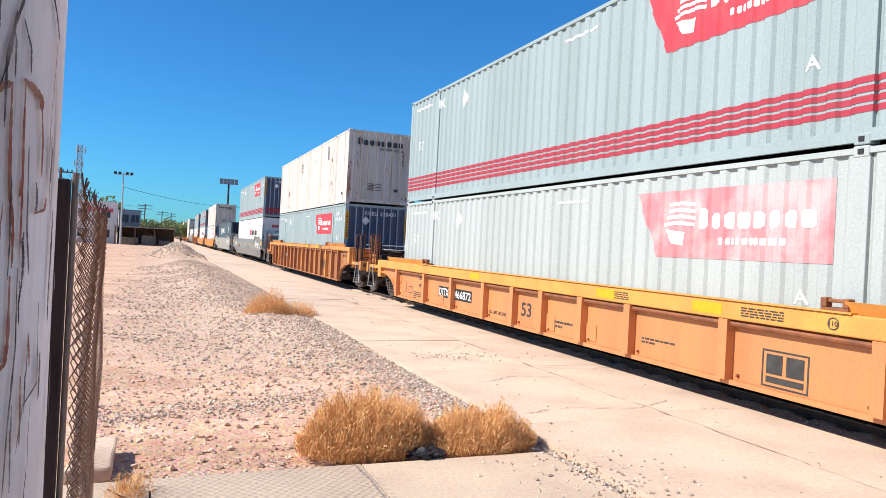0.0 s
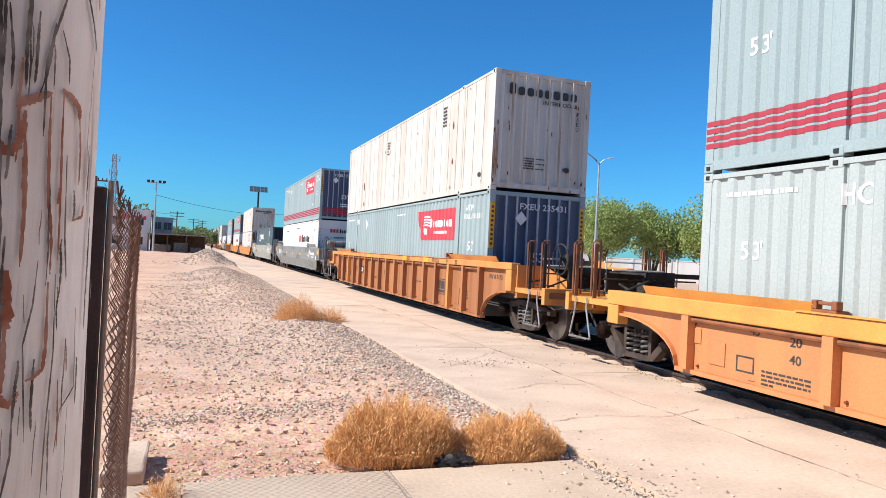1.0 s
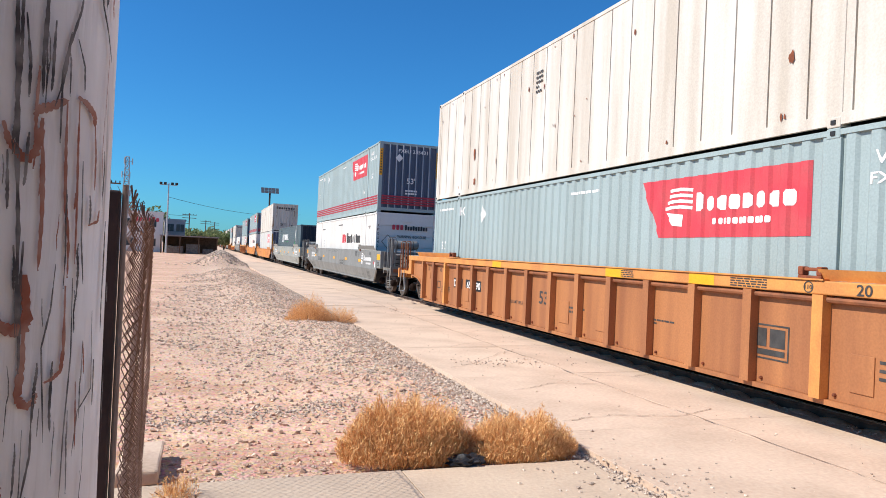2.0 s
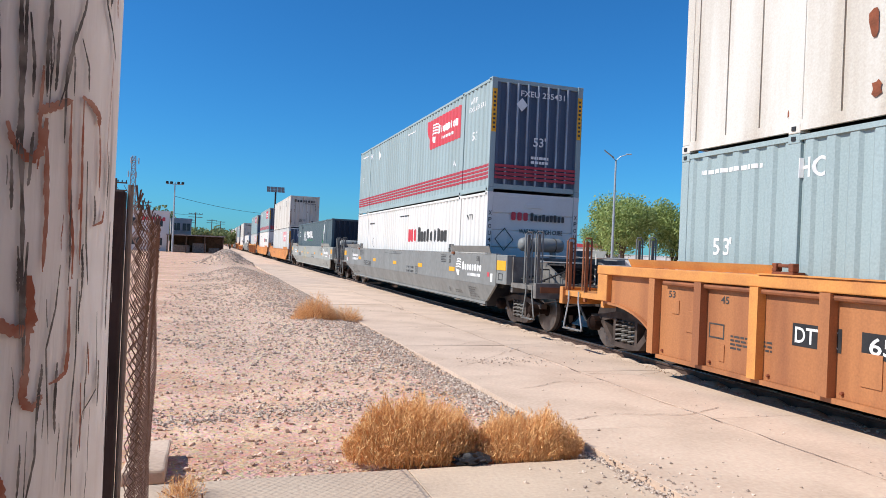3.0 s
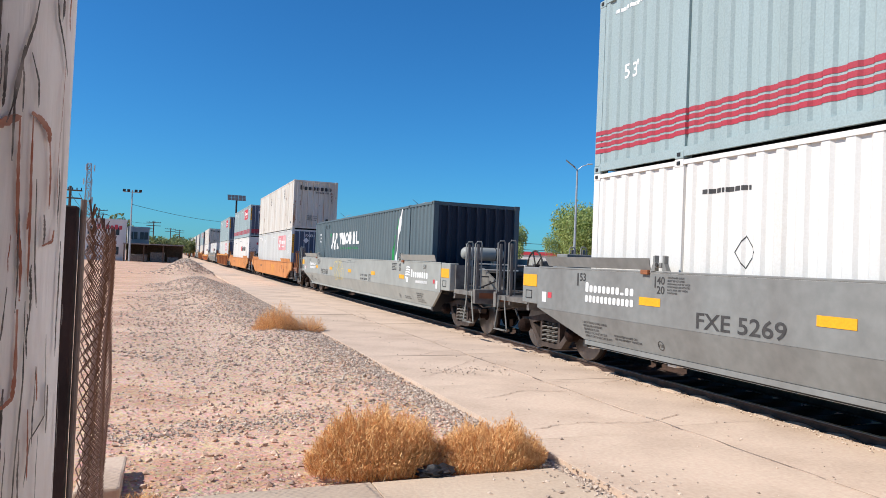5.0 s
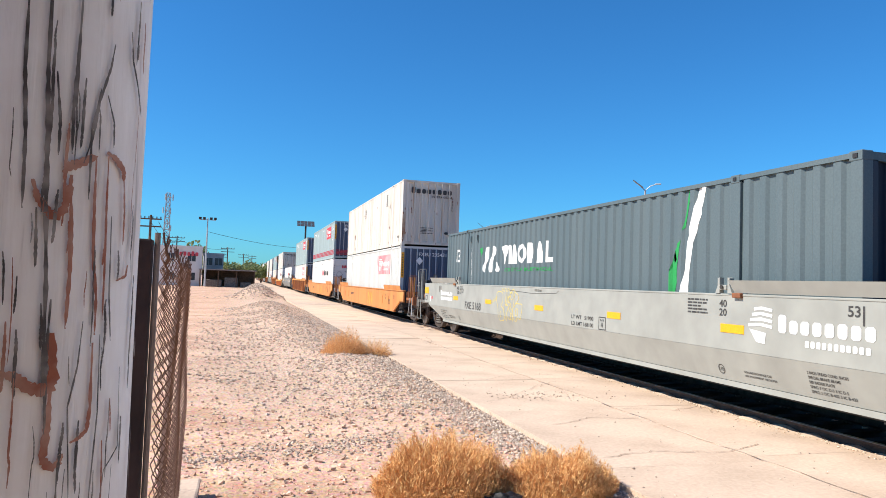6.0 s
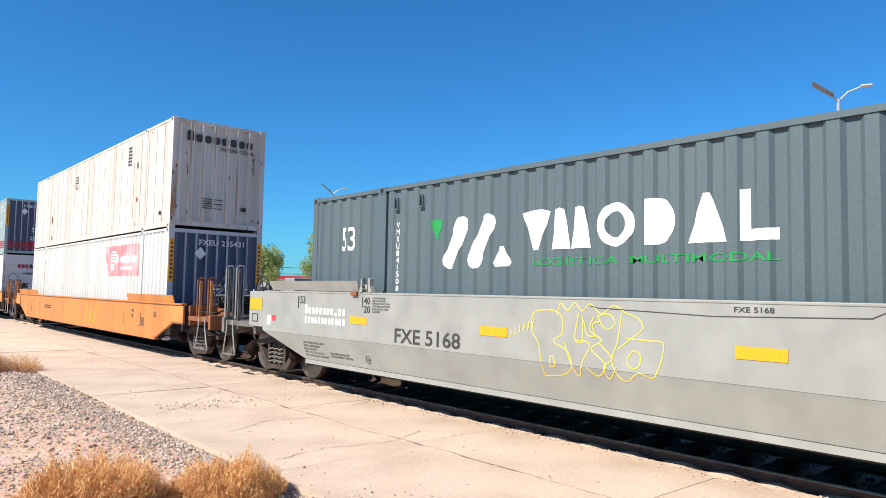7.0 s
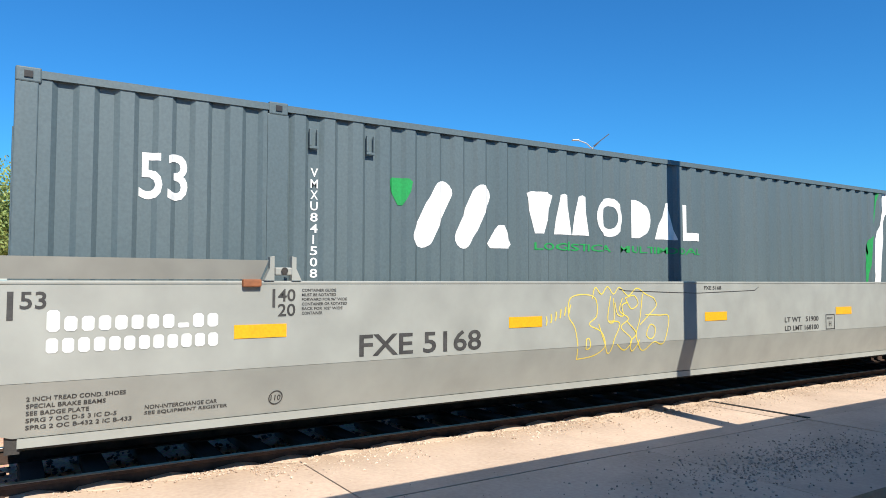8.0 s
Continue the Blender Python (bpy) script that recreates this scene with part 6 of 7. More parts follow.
for ob, front, base in TRAIN:
    ob.matrix_basis = pose(TRACK_X, front, base)

# ---------------------------------------------------------------- pole, fence and weeds
pole = thing("timber_pole", -0.316, 1.21, -0.1, "whitewashed timber pole with dark cracks and brick-red paint scrawls", "pole")
bm = bmesh.new()
n, rows = 40, 60
rings = []
for j in range(rows + 1):
    z = 4.4 * j / rows
    ring = []
    for k in range(n):
        a = 2 * math.pi * k / n
        r = 0.163 - 0.002 * z + 0.004 * noise.noise((math.cos(a) * 2, math.sin(a) * 2, z * 0.8)) + 0.003 * noise.noise((math.cos(a) * 9, math.sin(a) * 9, z * 0.5))
        ring.append(bm.verts.new((r * math.cos(a), r * math.sin(a), z)))
    rings.append(ring)
for a, b in zip(rings, rings[1:]):
    for k in range(n):
        bm.faces.new((a[k], a[(k + 1) % n], b[(k + 1) % n], b[k]))
bm.faces.new(rings[-1])
part("shaft", bm, M_pole, pole, smooth=True)


def scribble(name, lines, width, mat, label):
    """Brush lines on the pole: (degrees round it from the +x side towards -y, height)."""
    bm = bmesh.new()
    rnd_ = random.Random(6)
    for pts in lines:
        fine = []
        for (a, z), (c, d) in zip(pts, pts[1:]):
            for k in range(8):
                fine.append((a + (c - a) * k / 8, z + (d - z) * k / 8))
        fine.append(pts[-1])
        prev = None
        for i, ((a, z), (c, d)) in enumerate(zip(fine, fine[1:] + [fine[-1]])):
            t = Vector((radians(c - a) * 0.165, d - z))
            t = t.normalized() if t.length > 1e-6 else Vector((0, 1))
            w = width * rnd_.uniform(0.5, 1.15) / 2 * (0.15 + 0.85 * math.sin(math.pi * (i + 0.3) / (len(fine) + 0.3)) ** 0.5)
            pair = []
            for s in (-1, 1):
                aa, zz = radians(-a) + s * (-t.y) * w / 0.165 * -1, z + s * t.x * w
                r = 0.1675 - 0.002 * zz
                pair.append(bm.verts.new((r * math.cos(aa), r * math.sin(aa), zz)))
            if prev:
                bm.faces.new((prev[0], prev[1], pair[1], pair[0]))
            prev = pair
    return part(name, bm, mat, pole, label)


M_brick = surface("brick_red_spray", (0.33, 0.105, 0.06), (0.56, 0.34, 0.26), 0.85, scale=18, amount=0.7, bump=0.1)
M_charcoal = surface("charcoal_scratch", (0.085, 0.07, 0.065), (0.34, 0.29, 0.26), 0.85, scale=20, amount=0.8, bump=0.1)
RED = "brick-red brush stroke"
scribble("red_stroke", [[(61.2, 2.002), (59.4, 2.012), (54, 2.019), (45.9, 2.033)]], 0.0148, M_brick, RED)
scribble("red_stroke", [[(40.4, 2.041), (34.7, 2.034), (28.8, 2.02), (28.6, 2.004)]], 0.0117, M_brick, RED)
scribble("red_stroke", [[(74.1, 1.99), (71.6, 1.965), (66.9, 1.948), (64.2, 1.94), (60.6, 1.951), (58.4, 1.974), (57.8, 2.001)]], 0.0133, M_brick, RED)
scribble("red_stroke", [[(58.1, 2.001), (56.5, 1.925), (56.1, 1.863), (56.7, 1.79)]], 0.0070, M_brick, RED)
scribble("red_stroke", [[(46.2, 2.032), (46, 1.968), (45.1, 1.889), (42.3, 1.833), (42, 1.78)]], 0.0062, M_brick, RED)
scribble("red_stroke", [[(39.4, 2.04), (39.2, 1.971), (38.4, 1.89), (38, 1.80)]], 0.0047, M_brick, RED)
scribble("red_stroke", [[(28.8, 2.018), (26.6, 1.96), (26.5, 1.91)]], 0.0047, M_brick, RED)
scribble("red_stroke", [[(84, 1.735), (76.3, 1.728), (70.6, 1.712), (62.6, 1.708), (60.6, 1.723), (62.4, 1.785)]], 0.0187, M_brick, RED)
scribble("red_stroke", [[(61.6, 1.723), (62, 1.662), (63.2, 1.617), (60, 1.603), (56.4, 1.609), (55, 1.621)]], 0.0125, M_brick, RED)
scribble("red_stroke", [[(51.6, 1.634), (47.5, 1.638), (43.3, 1.648), (42.3, 1.68), (42.8, 1.769)]], 0.0070, M_brick, RED)
scribble("red_stroke", [[(76, 1.53), (73.6, 1.516), (70.9, 1.506), (68.8, 1.47)]], 0.0156, M_brick, RED)
scribble("red_stroke", [[(30.4, 1.857), (22.7, 1.864), (21.5, 1.881)]], 0.0055, M_brick, RED)
CRACK = "long dark drying crack"
scribble("dark_crack", [[(71, 2.5), (70.5, 2.146), (69.2, 2.056), (68.1, 1.959), (66, 1.846), (65.1, 1.70)]], 0.0072, M_charcoal, CRACK)
scribble("dark_crack", [[(57.2, 2.25), (57.7, 2.156), (58.6, 2.094), (58.1, 2.03)]], 0.0060, M_charcoal, CRACK)
scribble("dark_crack", [[(66.6, 2.14), (64.1, 2.074), (64.1, 2.026)]], 0.0048, M_charcoal, CRACK)
scribble("dark_crack", [[(39, 2.2), (40.9, 2.164), (46.2, 2.111), (48.4, 2.062), (52.4, 2.02)]], 0.0048, M_charcoal, CRACK)
scribble("dark_crack", [[(45.5, 2.13), (49.3, 2.069), (49.1, 1.97)]], 0.0042, M_charcoal, CRACK)
scribble("dark_crack", [[(41.8, 2.123), (37.2, 2.086), (36.6, 2.05)]], 0.0036, M_charcoal, CRACK)
scribble("dark_crack", [[(28, 2.23), (25.9, 2.187), (20.2, 2.151), (15.3, 2.11)]], 0.0048, M_charcoal, CRACK)
scribble("dark_crack", [[(80, 2.3), (79.9, 2.139), (78.1, 2.051), (77.6, 1.95)]], 0.0060, M_charcoal, CRACK)
scribble("dark_crack", [[(48.4, 1.80), (49.9, 1.738), (53.6, 1.683), (50.6, 1.55)]], 0.0030, M_charcoal, CRACK)
scribble("dark_crack", [[(38.9, 1.78), (37.9, 1.67), (40.2, 1.558), (41.1, 1.46)]], 0.0030, M_charcoal, CRACK)
scribble("dark_crack", [[(23.9, 1.73), (21.8, 1.613), (31.9, 1.585), (34.6, 1.52)]], 0.0030, M_charcoal, CRACK)
scribble("dark_crack", [[(56.7, 1.61), (56.6, 1.536), (60.8, 1.46)]], 0.0036, M_charcoal, CRACK)
scribble("dark_crack", [[(35.7, 1.95), (34.5, 1.834), (32, 1.77)]], 0.0036, M_charcoal, CRACK)
scribble("dark_crack", [[(63.6, 1.83), (64.3, 1.754), (63.1, 1.65)]], 0.0054, M_charcoal, CRACK)
rnd = random.Random(21)
lines = []
for _ in range(100):                         # fine checks along the grain
    a, z = rnd.uniform(5, 86), rnd.uniform(1.1, 2.6)
    pts = [(a, z)]
    for k in range(rnd.randint(2, 4)):
        pts.append((pts[-1][0] + rnd.uniform(-1.0, 0.8), pts[-1][1] - rnd.choice((0.012, 0.02, 0.03, 0.05))))
    lines.append(pts)
for n_, pts in enumerate(lines):
    scribble("fine_check", [pts], 0.0017 + 0.0016 * (n_ % 3), M_charcoal if n_ % 4 else M_brick, "")

fence = thing("chain_link_fence", 0, 0, 0, "rusty chain-link fence with a bent top edge", "fence")
F0, F1, FH = Vector((-0.172, 1.70, 0)), Vector((-0.405, 5.95, 0)), 1.83
fv, ff = [], []


def wire(p, q, r=0.0016):
    d = (q - p).normalized()
    s = d.cross(Vector((1, 0.1, 0))).normalized()
    u = d.cross(s)
    k = len(fv)
    for c in (p, q):
        for a in (0, 2.094, 4.189):
            fv.append(c + r * (math.cos(a) * s + math.sin(a) * u))
    for i in range(3):
        ff.append((k + i, k + (i + 1) % 3, k + 3 + (i + 1) % 3, k + 3 + i))


def fence_point(u, z):
    p = F0.lerp(F1, u)
    bulge = 0.035 * noise.noise((u * 5, z * 1.4, 3.0)) + 0.05 * max(0, z - 1.55) * noise.noise((u * 9, 1.0, 8.0)) * 2
    sag = -0.05 * math.sin(u * 3.14) * (z / FH) + 0.02 * noise.noise((u * 7, 0, 2))
    return Vector((p.x + bulge, p.y + 0.01 * noise.noise((u * 20, z * 9, 5)), z + sag))


strands, cell = 108, 0.034
rows = int(FH / cell)
for i in range(strands):
    for j in range(rows):
        a = (i + ((i + j) % 2)) / strands
        b = (i + ((i + j + 1) % 2)) / strands
        p, q = fence_point(a, 0.03 + j * cell), fence_point(b, 0.03 + (j + 1) * cell)
        m = p.lerp(q, 0.5) + Vector((0.009 if (i + j) % 2 else -0.009, 0, 0))
        wire(p, m)
        wire(m, q)
    e = fence_point((i + ((i + rows) % 2)) / strands, 0.03 + rows * cell)
    wire(e, e + Vector((rnd.uniform(-0.012, 0.012), rnd.uniform(-0.02, 0.02), 0.035)))
sheet("wire_mesh", fv, ff, M_fence, fence, "rusty diamond wire mesh")
part("tension_wire", tubes(([tuple(fence_point(k / 20, 1.78)) for k in range(21)], 0.003), n=5), M_fence, fence)
part("fence_post", tubes(([(-0.183, 1.68, -0.1), (-0.183, 1.68, 1.86)], 0.0065), n=10), M_pipe, fence, "thin galvanised pipe post")
part("stretcher_bar", boxes((-0.27, -0.192, 1.66, 1.70, -0.1, 1.845), bevel=0.004), M_post, fence, "dark tarred timber post")

kerb = thing("concrete_kerb_block", -0.42, 5.87, 0, "broken dusty concrete kerb block by the fence", "kerb block")
bm = boxes((-0.14, 0.16, -0.42, 0.38, -0.05, 0.06), bevel=0.02)
bmesh.ops.subdivide_edges(bm, edges=bm.edges, cuts=2, use_grid_fill=True)
for v in bm.verts:
    v.co += Vector((1, 1, 1)) * 0.012 * noise.noise(v.co * 9)
part("block", bm, M_concrete, kerb)


def tumbleweed(x, y, rx, ry, h, count, label, seed, z0=-0.03):
    rnd_ = random.Random(seed)
    root = thing("dry_bush", x, y, z0, label, "dry bush", "dry bushes")
    v, f = [], []

    def blade(p, d, length, width):
        turn = rnd_.uniform(0, 3.14)
        w = Vector((math.cos(turn), math.sin(turn), rnd_.uniform(-0.4, 0.4))) * width
        e = p + d * length
        m = p.lerp(e, 0.55) + Vector((rnd_.uniform(-1, 1), rnd_.uniform(-1, 1), rnd_.uniform(-0.4, 0.6))) * length * 0.12
        k = len(v)
        v.extend([p + w, p - w, m - w * 0.8, m + w * 0.8, e])
        f.extend([(k, k + 1, k + 2, k + 3), (k + 3, k + 2, k + 4)])
        return m, e

    for _ in range(count):
        a, rad = rnd_.uniform(0, 6.283), math.sqrt(rnd_.random())
        bx, by = rx * rad * math.cos(a), ry * rad * math.sin(a)
        bump = 0.78 + 0.42 * noise.noise((bx * 4.5 + seed, by * 4.5, 1.0)) + 0.30 * noise.noise((bx * 13 + seed, by * 13, 5.0))
        top = h * bump * max(0.10, 1 - rad ** 2.6) ** 0.55 * rnd_.uniform(0.35, 1.12)
        length = min(max(0.05, top), rnd_.uniform(0.10, 0.24))
        lean = Vector((math.cos(a) * rad * 0.7 + rnd_.uniform(-0.45, 0.45), math.sin(a) * rad * 0.7 + rnd_.uniform(-0.45, 0.45), 1)).normalized()
        start = Vector((bx, by, top)) - lean * length
        m, e = blade(start, lean, length, rnd_.uniform(0.0010, 0.0019) * (1 + h))
        for q in (m, e, e):
            d = (lean * 0.5 + Vector((rnd_.uniform(-1, 1), rnd_.uniform(-1, 1), rnd_.uniform(-0.3, 0.9)))).normalized()
            blade(q - d * 0.006, d, rnd_.uniform(0.016, 0.045), rnd_.uniform(0.0011, 0.0021) * (1 + h))
    tagged(sheet("stem_mass", v, f, M_dry, root, "thin dry straw-coloured stems"), kind="stuff")
    for k in range(7):
        a = 6.283 * k / 7 + rnd_.uniform(-0.3, 0.3)
        c, d = rx * rnd_.uniform(0.5, 0.95) * math.cos(a), ry * rnd_.uniform(0.6, 1.0) * math.sin(a)
        part("woody_stem", tubes(([(c * 0.15, d * 0.15, -0.02), (c * 0.6, d * 0.6, h * 0.14), (c, d, h * 0.30)], [0.008, 0.006, 0.003]), n=5), M_twig, root, "reddish woody stem")
    return root


tumbleweed(1.72, 5.75, 0.62, 0.42, 0.56, 13000, "large dry straw-orange tumbleweed at the footway's edge", 1)
tumbleweed(2.73, 5.66, 0.58, 0.38, 0.41, 10000, "lower dry straw-orange tumbleweed beside a larger one", 2)
tumbleweed(2.35, 16.3, 0.56, 0.42, 0.66, 2600, "small dry tumbleweed on the gravel bank", 3, 0.0)
tumbleweed(3.10, 16.5, 0.46, 0.34, 0.42, 1100, "low dry tumbleweed at the slab's edge", 4, -0.02)
tumbleweed(-0.12, 5.02, 0.16, 0.2, 0.22, 260, "thin dry weed by the kerb block", 5)
# a low black form fills the dark spot between the two bushes
clump = thing("plastic_scrap", 2.12, 5.36, 0.0, "low crumpled black form between the dry bushes", "rubbish")
bm = bmesh.new()
bmesh.ops.create_icosphere(bm, subdivisions=3, radius=1)
for v in bm.verts:
    k = 1 + 0.55 * noise.noise(v.co * 2.3) + 0.2 * noise.noise(v.co * 6)
    v.co = Vector((v.co.x * 0.15 * k, v.co.y * 0.09 * k, max(-0.01, (v.co.z + 0.4) * 0.055 * k)))
part("crumple", bm, M_clump, clump)

# ---------------------------------------------------------------- behind the track
def tree_mesh(seed, h, spread, leaves, leaf=0.2):
    rnd_ = random.Random(seed)
    trunk = bmesh.new()
    tips = []
    for s in range(rnd_.randint(2, 3)):
        a = rnd_.uniform(0, 6.28)
        p0, p1 = Vector((0, 0, -0.1)), Vector((0.5 * math.cos(a), 0.5 * math.sin(a), h * 0.28))
        tube(trunk, [p0, p0.lerp(p1, 0.5) + Vector((0.05, 0.03, 0)), p1], [0.17, 0.13, 0.10], 7)
        for k in range(4):
            b = a + rnd_.uniform(-1.4, 1.4)
            p2 = p1 + Vector((math.cos(b) * spread * rnd_.uniform(0.2, 0.5), math.sin(b) * spread * rnd_.uniform(0.2, 0.5), h * rnd_.uniform(0.15, 0.32)))
            tube(trunk, [p1, p1.lerp(p2, 0.5) + Vector((0, 0, 0.15)), p2], [0.08, 0.055, 0.03], 5)
            tips.append(p2)
    lobes = [(t + Vector((rnd_.uniform(-0.4, 0.4), rnd_.uniform(-0.4, 0.4), rnd_.uniform(0.2, 0.9))), rnd_.uniform(0.9, 1.5) * spread * 0.36) for t in tips]
    for _ in range(7):
        a = rnd_.uniform(0, 6.28)
        lobes.append((Vector((math.cos(a) * spread * rnd_.uniform(0.1, 0.75), math.sin(a) * spread * rnd_.uniform(0.1, 0.75), h * rnd_.uniform(0.42, 0.82))), spread * rnd_.uniform(0.25, 0.42)))
    v, f = [], []
    for _ in range(leaves):
        c, r = rnd_.choice(lobes)
        d = Vector((rnd_.gauss(0, 1), rnd_.gauss(0, 1), rnd_.gauss(0, 0.8))).normalized()
        p = c + d * r * (rnd_.random() ** 0.4)
        if p.z < h * 0.25:
            continue
        n_ = Vector((rnd_.gauss(0, 1), rnd_.gauss(0, 1), rnd_.gauss(0.5, 1))).normalized()
        s = n_.orthogonal().normalized()
        t = n_.cross(s)
        z = leaf * rnd_.uniform(0.5, 1.2)
        k = len(v)
        v += [p + s * z, p + t * z * 0.55, p - s * z, p - t * z * 0.55]
        f.append((k, k + 1, k + 2, k + 3))
    return trunk, v, f


def tree(label, seed, h, spread, leaves, leaf=0.2, mat=None):
    root = thing("tree", 0, 0, 0, label, "tree", "trees behind the track")
    t, v, f = tree_mesh(seed, h, spread, leaves, leaf)
    part("trunk", t, M_trunk, root)
    tagged(sheet("crown", v, f, mat or M_leaf, root), kind="stuff")
    return root


kinds = [tree("leafy light green street tree with a spreading crown", 31, 6.4, 3.0, 17000, 0.095), tree("leafy green street tree with an uneven crown", 32, 6.0, 3.4, 17000, 0.095), tree("broad light green street tree with low limbs", 33, 6.8, 3.6, 19000, 0.095)]
spots = [(26.0, 56, 0, 0.85), (33.3, 49, 0, 1.0), (36.5, 52, 1, 0.95), (40.8, 50, 1, 1.0), (44.0, 48, 2, 1.03), (47.5, 51, 1, 0.98), (49.6, 46, 0, 1.0), (53.5, 50, 2, 0.95), (57.5, 47, 1, 1.0), (63, 49, 0, 1.0), (69, 47, 2, 1.0), (76, 46, 1, 1.0), (84, 45, 0, 1.0),
         (88.5, 44, 2, 1.05), (92, 46, 1, 1.0), (22.5, 75, 1, 0.9), (31.6, 72, 2, 0.85)]
used = set()
rnd = random.Random(17)
for deg, dist, k, s in spots:
    m = pose(dist * math.sin(radians(deg)), dist * math.cos(radians(deg)), -0.05, 0, 0, rnd.uniform(0, 360))
    ob = kinds[k] if k not in used else copy_thing(kinds[k], m)
    ob.matrix_basis = m @ Matrix.Diagonal((s, s, s * 1.15, 1))
    used.add(k)


def solar_lamp(x, y, h, rz=0, big=1.0):
    root = thing("solar_street_lamp", x, y, -0.05, "slim pale pole with a solar panel and lamp arm", "street lamp", "solar lamps", rz)
    part("post", tubes(([(0, 0, 0), (0, 0, h * 0.5), (0, 0, h - 0.3)], [0.09, 0.07, 0.05]), n=10), M_galv, root)
    bm = boxes((-0.34 * big, 0.34 * big, -0.24 * big, 0.24 * big, -0.02, 0.02), bevel=0.005)
    bm.transform(pose(-0.38, 0, h + 0.02, 0, 38, 0))
    p = part("solar_panel", bm, M_solar, root, "tilted dark solar panel")
    part("lamp_arm", tubes(([(0, 0, h - 0.35), (0.25, 0, h - 0.12), (0.6, 0, h + 0.0)], 0.025), ([(0, 0, h - 0.35), (-0.3, 0, h - 0.05)], 0.025), n=6), M_galv, root)
    part("lamp_head", boxes((0.55, 0.85, -0.08, 0.08, h - 0.02, h + 0.04), bevel=0.02), M_galv, root)
    part("base_plate", boxes((-0.2, 0.2, -0.2, 0.2, 0, 0.04)), M_galv, root)


for x, y, rz, h in ((21.4, 34.0, -35, 7.7), (21.6, 7.3, -70, 7.9), (21.2, -20.7, 60, 7.7), (23.0, 65.5, -25, 7.7), (30.3, 29.1, 130, 6.0), (22.0, 93, -20, 7.7)):
    solar_lamp(x, y, h, rz, 1.7 if h < 7 else 1.0)

wall = thing("boundary_wall", 52, 60, -0.05, "long whitewashed boundary wall behind the trees", "wall", rz=-38)
part("wall_body", boxes((-32, 60, -0.12, 0.12, 0, 2.3)), M_plaster, wall)
part("coping", boxes((-32, 60, -0.16, 0.16, 2.3, 2.38)), M_plaster, wall)
for k in range(24):
    part("pier", boxes((-32 + 4 * k - 0.15, -32 + 4 * k + 0.15, -0.2, -0.121, 0, 2.3)), M_plaster, wall)


def house(x, y, w, d, h, rz, label, mat, storeys=1, band=None):
    root = thing("building", x, y, -0.05, label, "building", "", rz)
    part("wall_body", boxes((-w / 2, w / 2, -d / 2, d / 2, 0, h)), mat, root)
    part("parapet", boxes((-w / 2 - 0.1, w / 2 + 0.1, -d / 2 - 0.1, d / 2 + 0.1, h, h + 0.35)), band or mat, root)
    n = max(2, int(w / 3))
    for s in range(storeys):
        for k in range(n):
            x0 = -w / 2 + (k + 0.5) * w / n - 0.6
            z0 = s * h / storeys + 0.9
            wi = part("window", boxes((x0, x0 + 1.2, -d / 2 - 0.03, -d / 2 - 0.002, z0, z0 + 1.2)), M_glassdark, root)
            part("sill", boxes((x0 - 0.1, x0 + 1.3, -d / 2 - 0.12, -d / 2 - 0.031, z0 - 0.08, z0)), mat, wi)
            part("mullion", boxes((x0 + 0.57, x0 + 0.63, -d / 2 - 0.05, -d / 2 - 0.031, z0, z0 + 1.2)), mat, wi)
    return root


house(56, 43, 9, 8, 5.8, -52, "white flat-roofed building behind the trees", M_plaster, 2)
house(38.6, 70.5, 9, 6, 3.0, -28, "low white building with a red fascia band", M_plaster, 1, M_red)
depot = house(-11.5, 122, 9.5, 9, 6.0, 4, "white two-storey depot building with a red sign", M_plaster, 2)
part("sign_board", filled(lambda b: word_blocks(b, 0.6, 4.2, 4.75, 5.5, (1, .8, .9, .8, 1, .8))), M_red, depot, "red sign blocks").matrix_basis = pose(0, -4.56, 0, 90)
house(-5.2, 128, 3.2, 8, 5.2, 4, "grey plastered annexe beside the depot building", M_greyplaster, 2)

shed = thing("yard_shelter", -2.4, 117, -0.05, "low open tin-roofed shelter with dark stacked goods", "shelter")
part("tin_roof", boxes((-4.2, 4.4, -4, 4, 2.6, 2.75)), M_tin, shed)
for x in (-4.0, -1.3, 1.4, 4.1):
    for y in (-3.8, 3.8):
        part("shelter_post", boxes((x - 0.08, x + 0.08, y - 0.08, y + 0.08, 0, 2.6)), M_wood, shed)
part("back_panel", boxes((-4.1, 4.3, 3.9, 4.0, 0, 2.6)), M_wood, shed)
for d in ((-3.4, -0.8, -2, 2, 0, 1.1), (-0.4, 1.6, -2.5, 1, 0, 1.5), (2.0, 3.6, -2.5, 1, 0, 0.8)):
    part("goods_crate", boxes(d, bevel=0.08), M_gear, shed)

mast = thing("lattice_mast", -25.5, 250, 0, "tall red-grey lattice radio mast", "radio mast")
bm = bmesh.new()
Hm = 29.0
for k in range(14):
    z0, z1 = Hm * k / 14, Hm * (k + 1) / 14
    a, b = 1.3 - 0.75 * k / 14, 1.3 - 0.75 * (k + 1) / 14
    for (x0, y0), (x1, y1) in zip(((-1, -1), (1, -1), (1, 1), (-1, 1)), ((1, -1), (1, 1), (-1, 1), (-1, -1))):
        tube(bm, [(x0 * a, y0 * a, z0), (x0 * b, y0 * b, z1)], 0.11, 5)
        tube(bm, [(x0 * a, y0 * a, z0), (x1 * b, y1 * b, z1)], 0.06, 4)
        tube(bm, [(x1 * a, y1 * a, z0), (x0 * b, y0 * b, z1)], 0.06, 4)
        tube(bm, [(x0 * b, y0 * b, z1), (x1 * b, y1 * b, z1)], 0.06, 4)
part("lattice", bm, M_galv, mast)
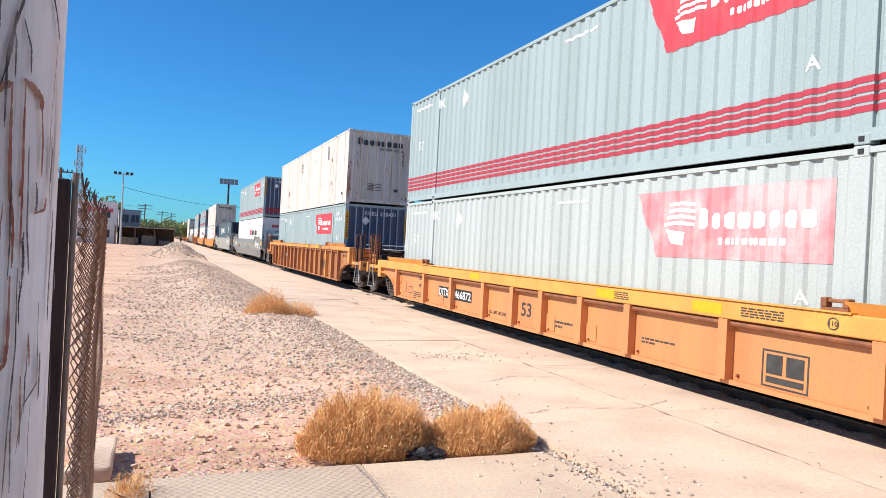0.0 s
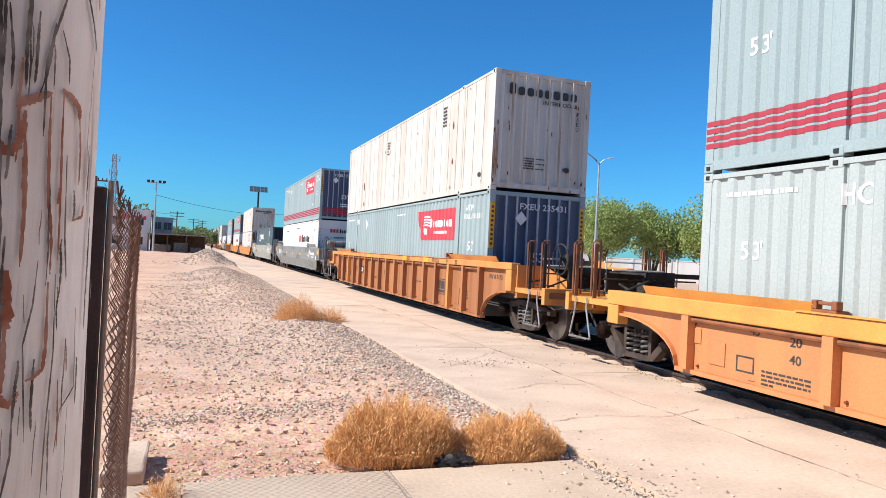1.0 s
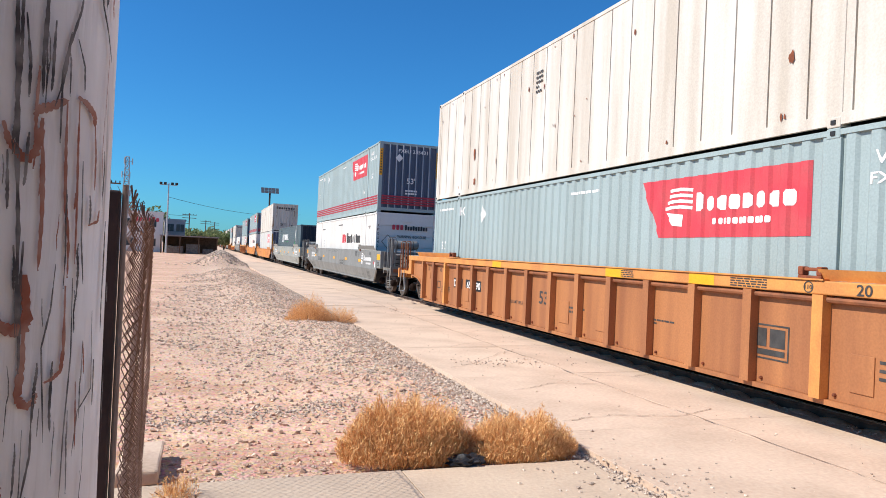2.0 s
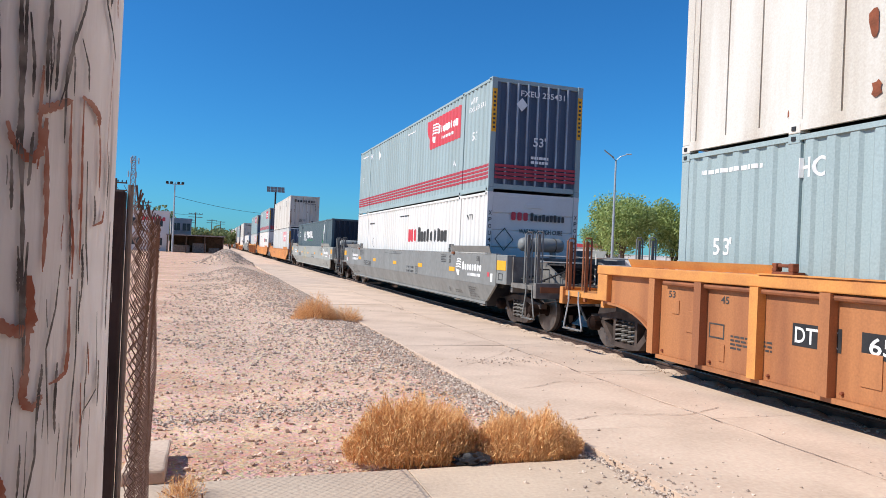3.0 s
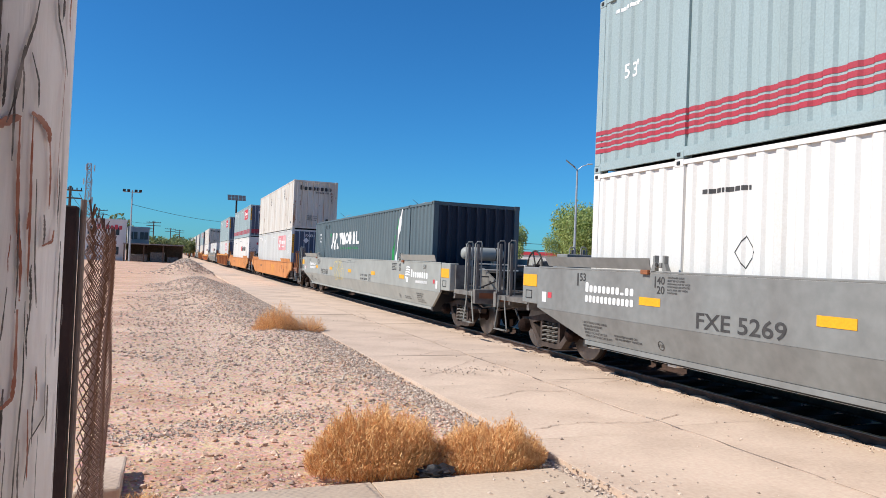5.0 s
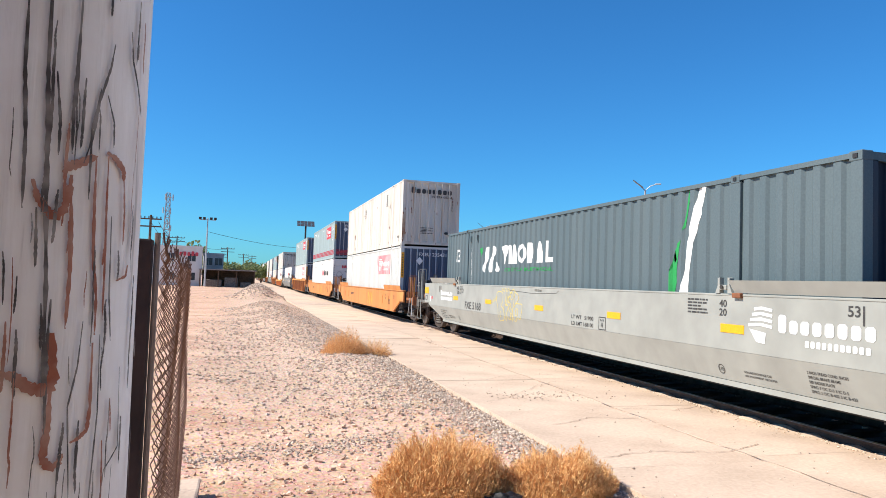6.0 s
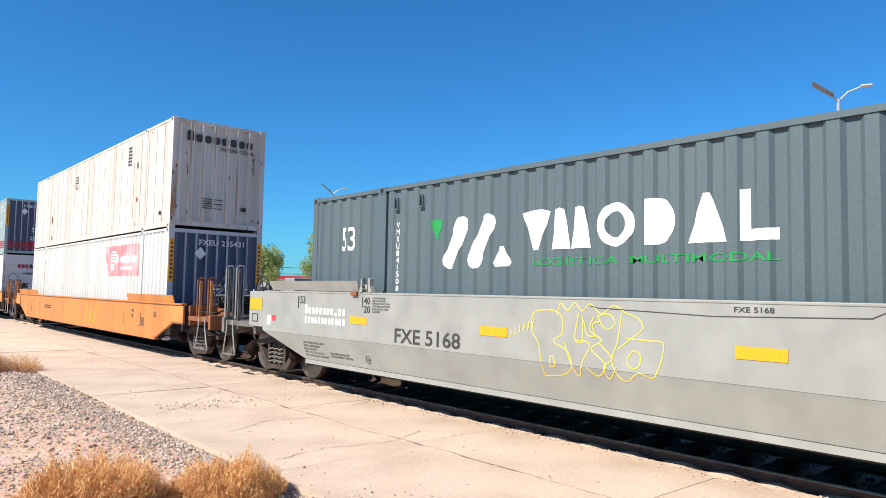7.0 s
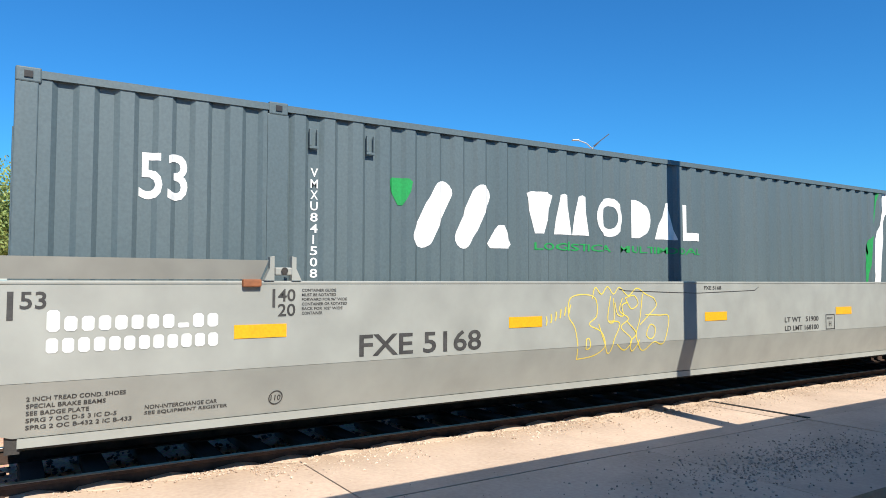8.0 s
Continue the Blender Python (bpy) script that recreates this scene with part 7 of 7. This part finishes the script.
for z, a in ((27.5, 0), (27.5, 120), (27.5, 240), (23, 60), (23, 200), (19, 90), (17, 330)):
    c, s = math.cos(radians(a)), math.sin(radians(a))
    bm = bmesh.new()
    tube(bm, [(c * 1.5, s * 1.5, z - 1), (c * 1.5, s * 1.5, z + 1)], 0.22, 6)
    tube(bm, [(0, 0, z), (c * 1.5, s * 1.5, z)], 0.06, 4)
    part("antenna", bm, M_galv, mast)

flood = thing("flood_light_pole", -5.6, 112, 0, "tall slim pole with a crown of flood lights", "light pole")
part("post", tubes(([(0, 0, 0), (0, 0, 10.5)], [0.16, 0.08])), M_galv, flood)
part("cross_arm", tubes(([(-1.2, 0, 10.2), (1.2, 0, 10.2)], 0.05)), M_galv, flood)
for x in (-1.1, -0.5, 0.5, 1.1):
    part("flood_lamp", boxes((x - 0.2, x + 0.2, -0.15, 0.15, 10.25, 10.6), bevel=0.04), M_under, flood)

board = thing("solar_mast", 10.8, 131, 0, "dark post carrying a broad solar board", "solar mast")
part("post", tubes(([(0, 0, 0), (0, 0, 11.6)], 0.16)), M_under, board)
bm = bmesh.new()
for i in range(5):
    for j in range(2):
        box(bm, -1.6 + 0.64 * i, -1.6 + 0.64 * i + 0.6, -0.02, 0.02, -0.7 + 0.7 * j, -0.06 + 0.7 * j)
bm.transform(pose(0, -0.25, 11.9, -40, 0, 0))
part("solar_panel", bm, M_solar, board)


def crossarm_pole(x, y, h, w=2.4):
    root = thing("utility_pole", x, y, 0, "weathered timber utility pole with cross arms", "utility pole", "utility poles")
    part("shaft", tubes(([(0, 0, 0), (0, 0, h)], [0.17, 0.12])), M_wood, root)
    for k in range(2):
        part("cross_arm", boxes((-w / 2, w / 2, -0.07, 0.07, h - 0.5 - 0.8 * k, h - 0.36 - 0.8 * k)), M_wood, root)
    bm = bmesh.new()
    for k in range(6):
        lathe(bm, [(h - 0.36, 0.05), (h - 0.2, 0.06), (h - 0.12, 0.02)], "z", 6, (-w / 2 + 0.1 + k * (w - 0.2) / 5, 0, 0))
    part("insulators", bm, M_under, root)


for x, y, h in ((-9.8, 80, 8.0), (-4.2, 190, 9.2), (-0.2, 250, 9.5), (-15, 170, 10.5), (-17, 210, 9.5), (3.2, 300, 10.5), (-7, 240, 9)):
    crossarm_pole(x, y, h, 3.4 if y > 150 else 2.2)
cables = tagged(new("overhead_cables"), "thin dark overhead cables between poles", "cables")
for a, b, sag in (((-5.6, 112, 8.4), (24, 190, 10.5), 1.2), ((-9.8, 80, 7.3), (-15, 170, 9.8), 1.5), ((-9.0, 80, 7.3), (-14, 170, 9.8), 1.5), ((-15, 170, 9.8), (-4.2, 190, 8.6), 0.8), ((23.0, 65.5, 5.2), (60, 95, 5.4), 0.6), ((23.0, 65.5, 4.4), (60, 95, 4.5), 0.6)):
    p, q = Vector(a), Vector(b)
    part("cable", tubes(([tuple(p.lerp(q, k / 16) - Vector((0, 0, sag * 4 * (k / 16) * (1 - k / 16)))) for k in range(17)], 0.03), n=4), M_under, cables)

far = [tree("dusty dark green tree in the far yard", 41, 8.0, 4.2, 2600, 0.4, M_leaf_far), tree("dusty low far tree", 42, 5.0, 4.0, 2200, 0.4, M_leaf_far)]
first = set()
for x, y, k, s in ((-9.5, 150, 0, 1.1), (-3, 175, 1, 1.0), (1.5, 190, 1, 1.0), (5, 210, 1, 1.1), (9, 260, 0, 1.0), (-20, 190, 0, 1.0), (-13, 230, 1, 1.3), (3, 330, 0, 1.2), (14, 350, 1, 1.4), (-30, 240, 0, 1.2), (-6, 300, 1, 1.5)):
    m = pose(x, y, -0.05, 0, 0, rnd.uniform(0, 360))
    ob = far[k] if k not in first else copy_thing(far[k], m)
    ob.matrix_basis = m @ Matrix.Diagonal((s, s, s, 1))
    first.add(k)

# the shelter and pole behind the viewer, known by their shadows
canopy = tagged(new("canopy"), "plain platform canopy behind the viewer", "canopy", kind="structure")
part("canopy_roof", boxes((-7.0, 1.75, -30, -0.45, 3.55, 3.68)), M_tin, canopy)
part("canopy_wall", boxes((-7.0, -6.8, -30, -0.45, -0.05, 3.55)), M_plaster, canopy)
for y in (-28, -20, -12):
    part("canopy_post", boxes((1.2, 1.35, y, y + 0.15, -0.05, 3.55)), M_wood, canopy)
back_pole = thing("utility_pole", 1.97, -7.3, -0.05, "plain timber pole beside the canopy", "utility pole", "utility poles")
part("shaft", tubes(([(0, 0, 0), (0, 0, 9.5)], [0.15, 0.12]), n=12), M_wood, back_pole)


# ---------------------------------------------------------------- what moves
def run_at(t):
    return float(np.interp(t, [a for a, _ in RUN], [b for _, b in RUN]))


def motions():
    for ob, front, base in TRAIN:
        walk(ob, [(t, pose(TRACK_X, front - s, base)) for t, s in RUN])
    for car in (car_a, car_b, car_c, car_d, car_e):
        axles = [o for o in car.children if o.name.startswith("wheelset")]
        for ob in axles:
            y, z = ob.location.y, ob.location.z
            walk(ob, [(k / FPS, pose(0, y, z, math.degrees(run_at(k / FPS) / WHEEL_R) % 360)) for k in range(241)])


motions()
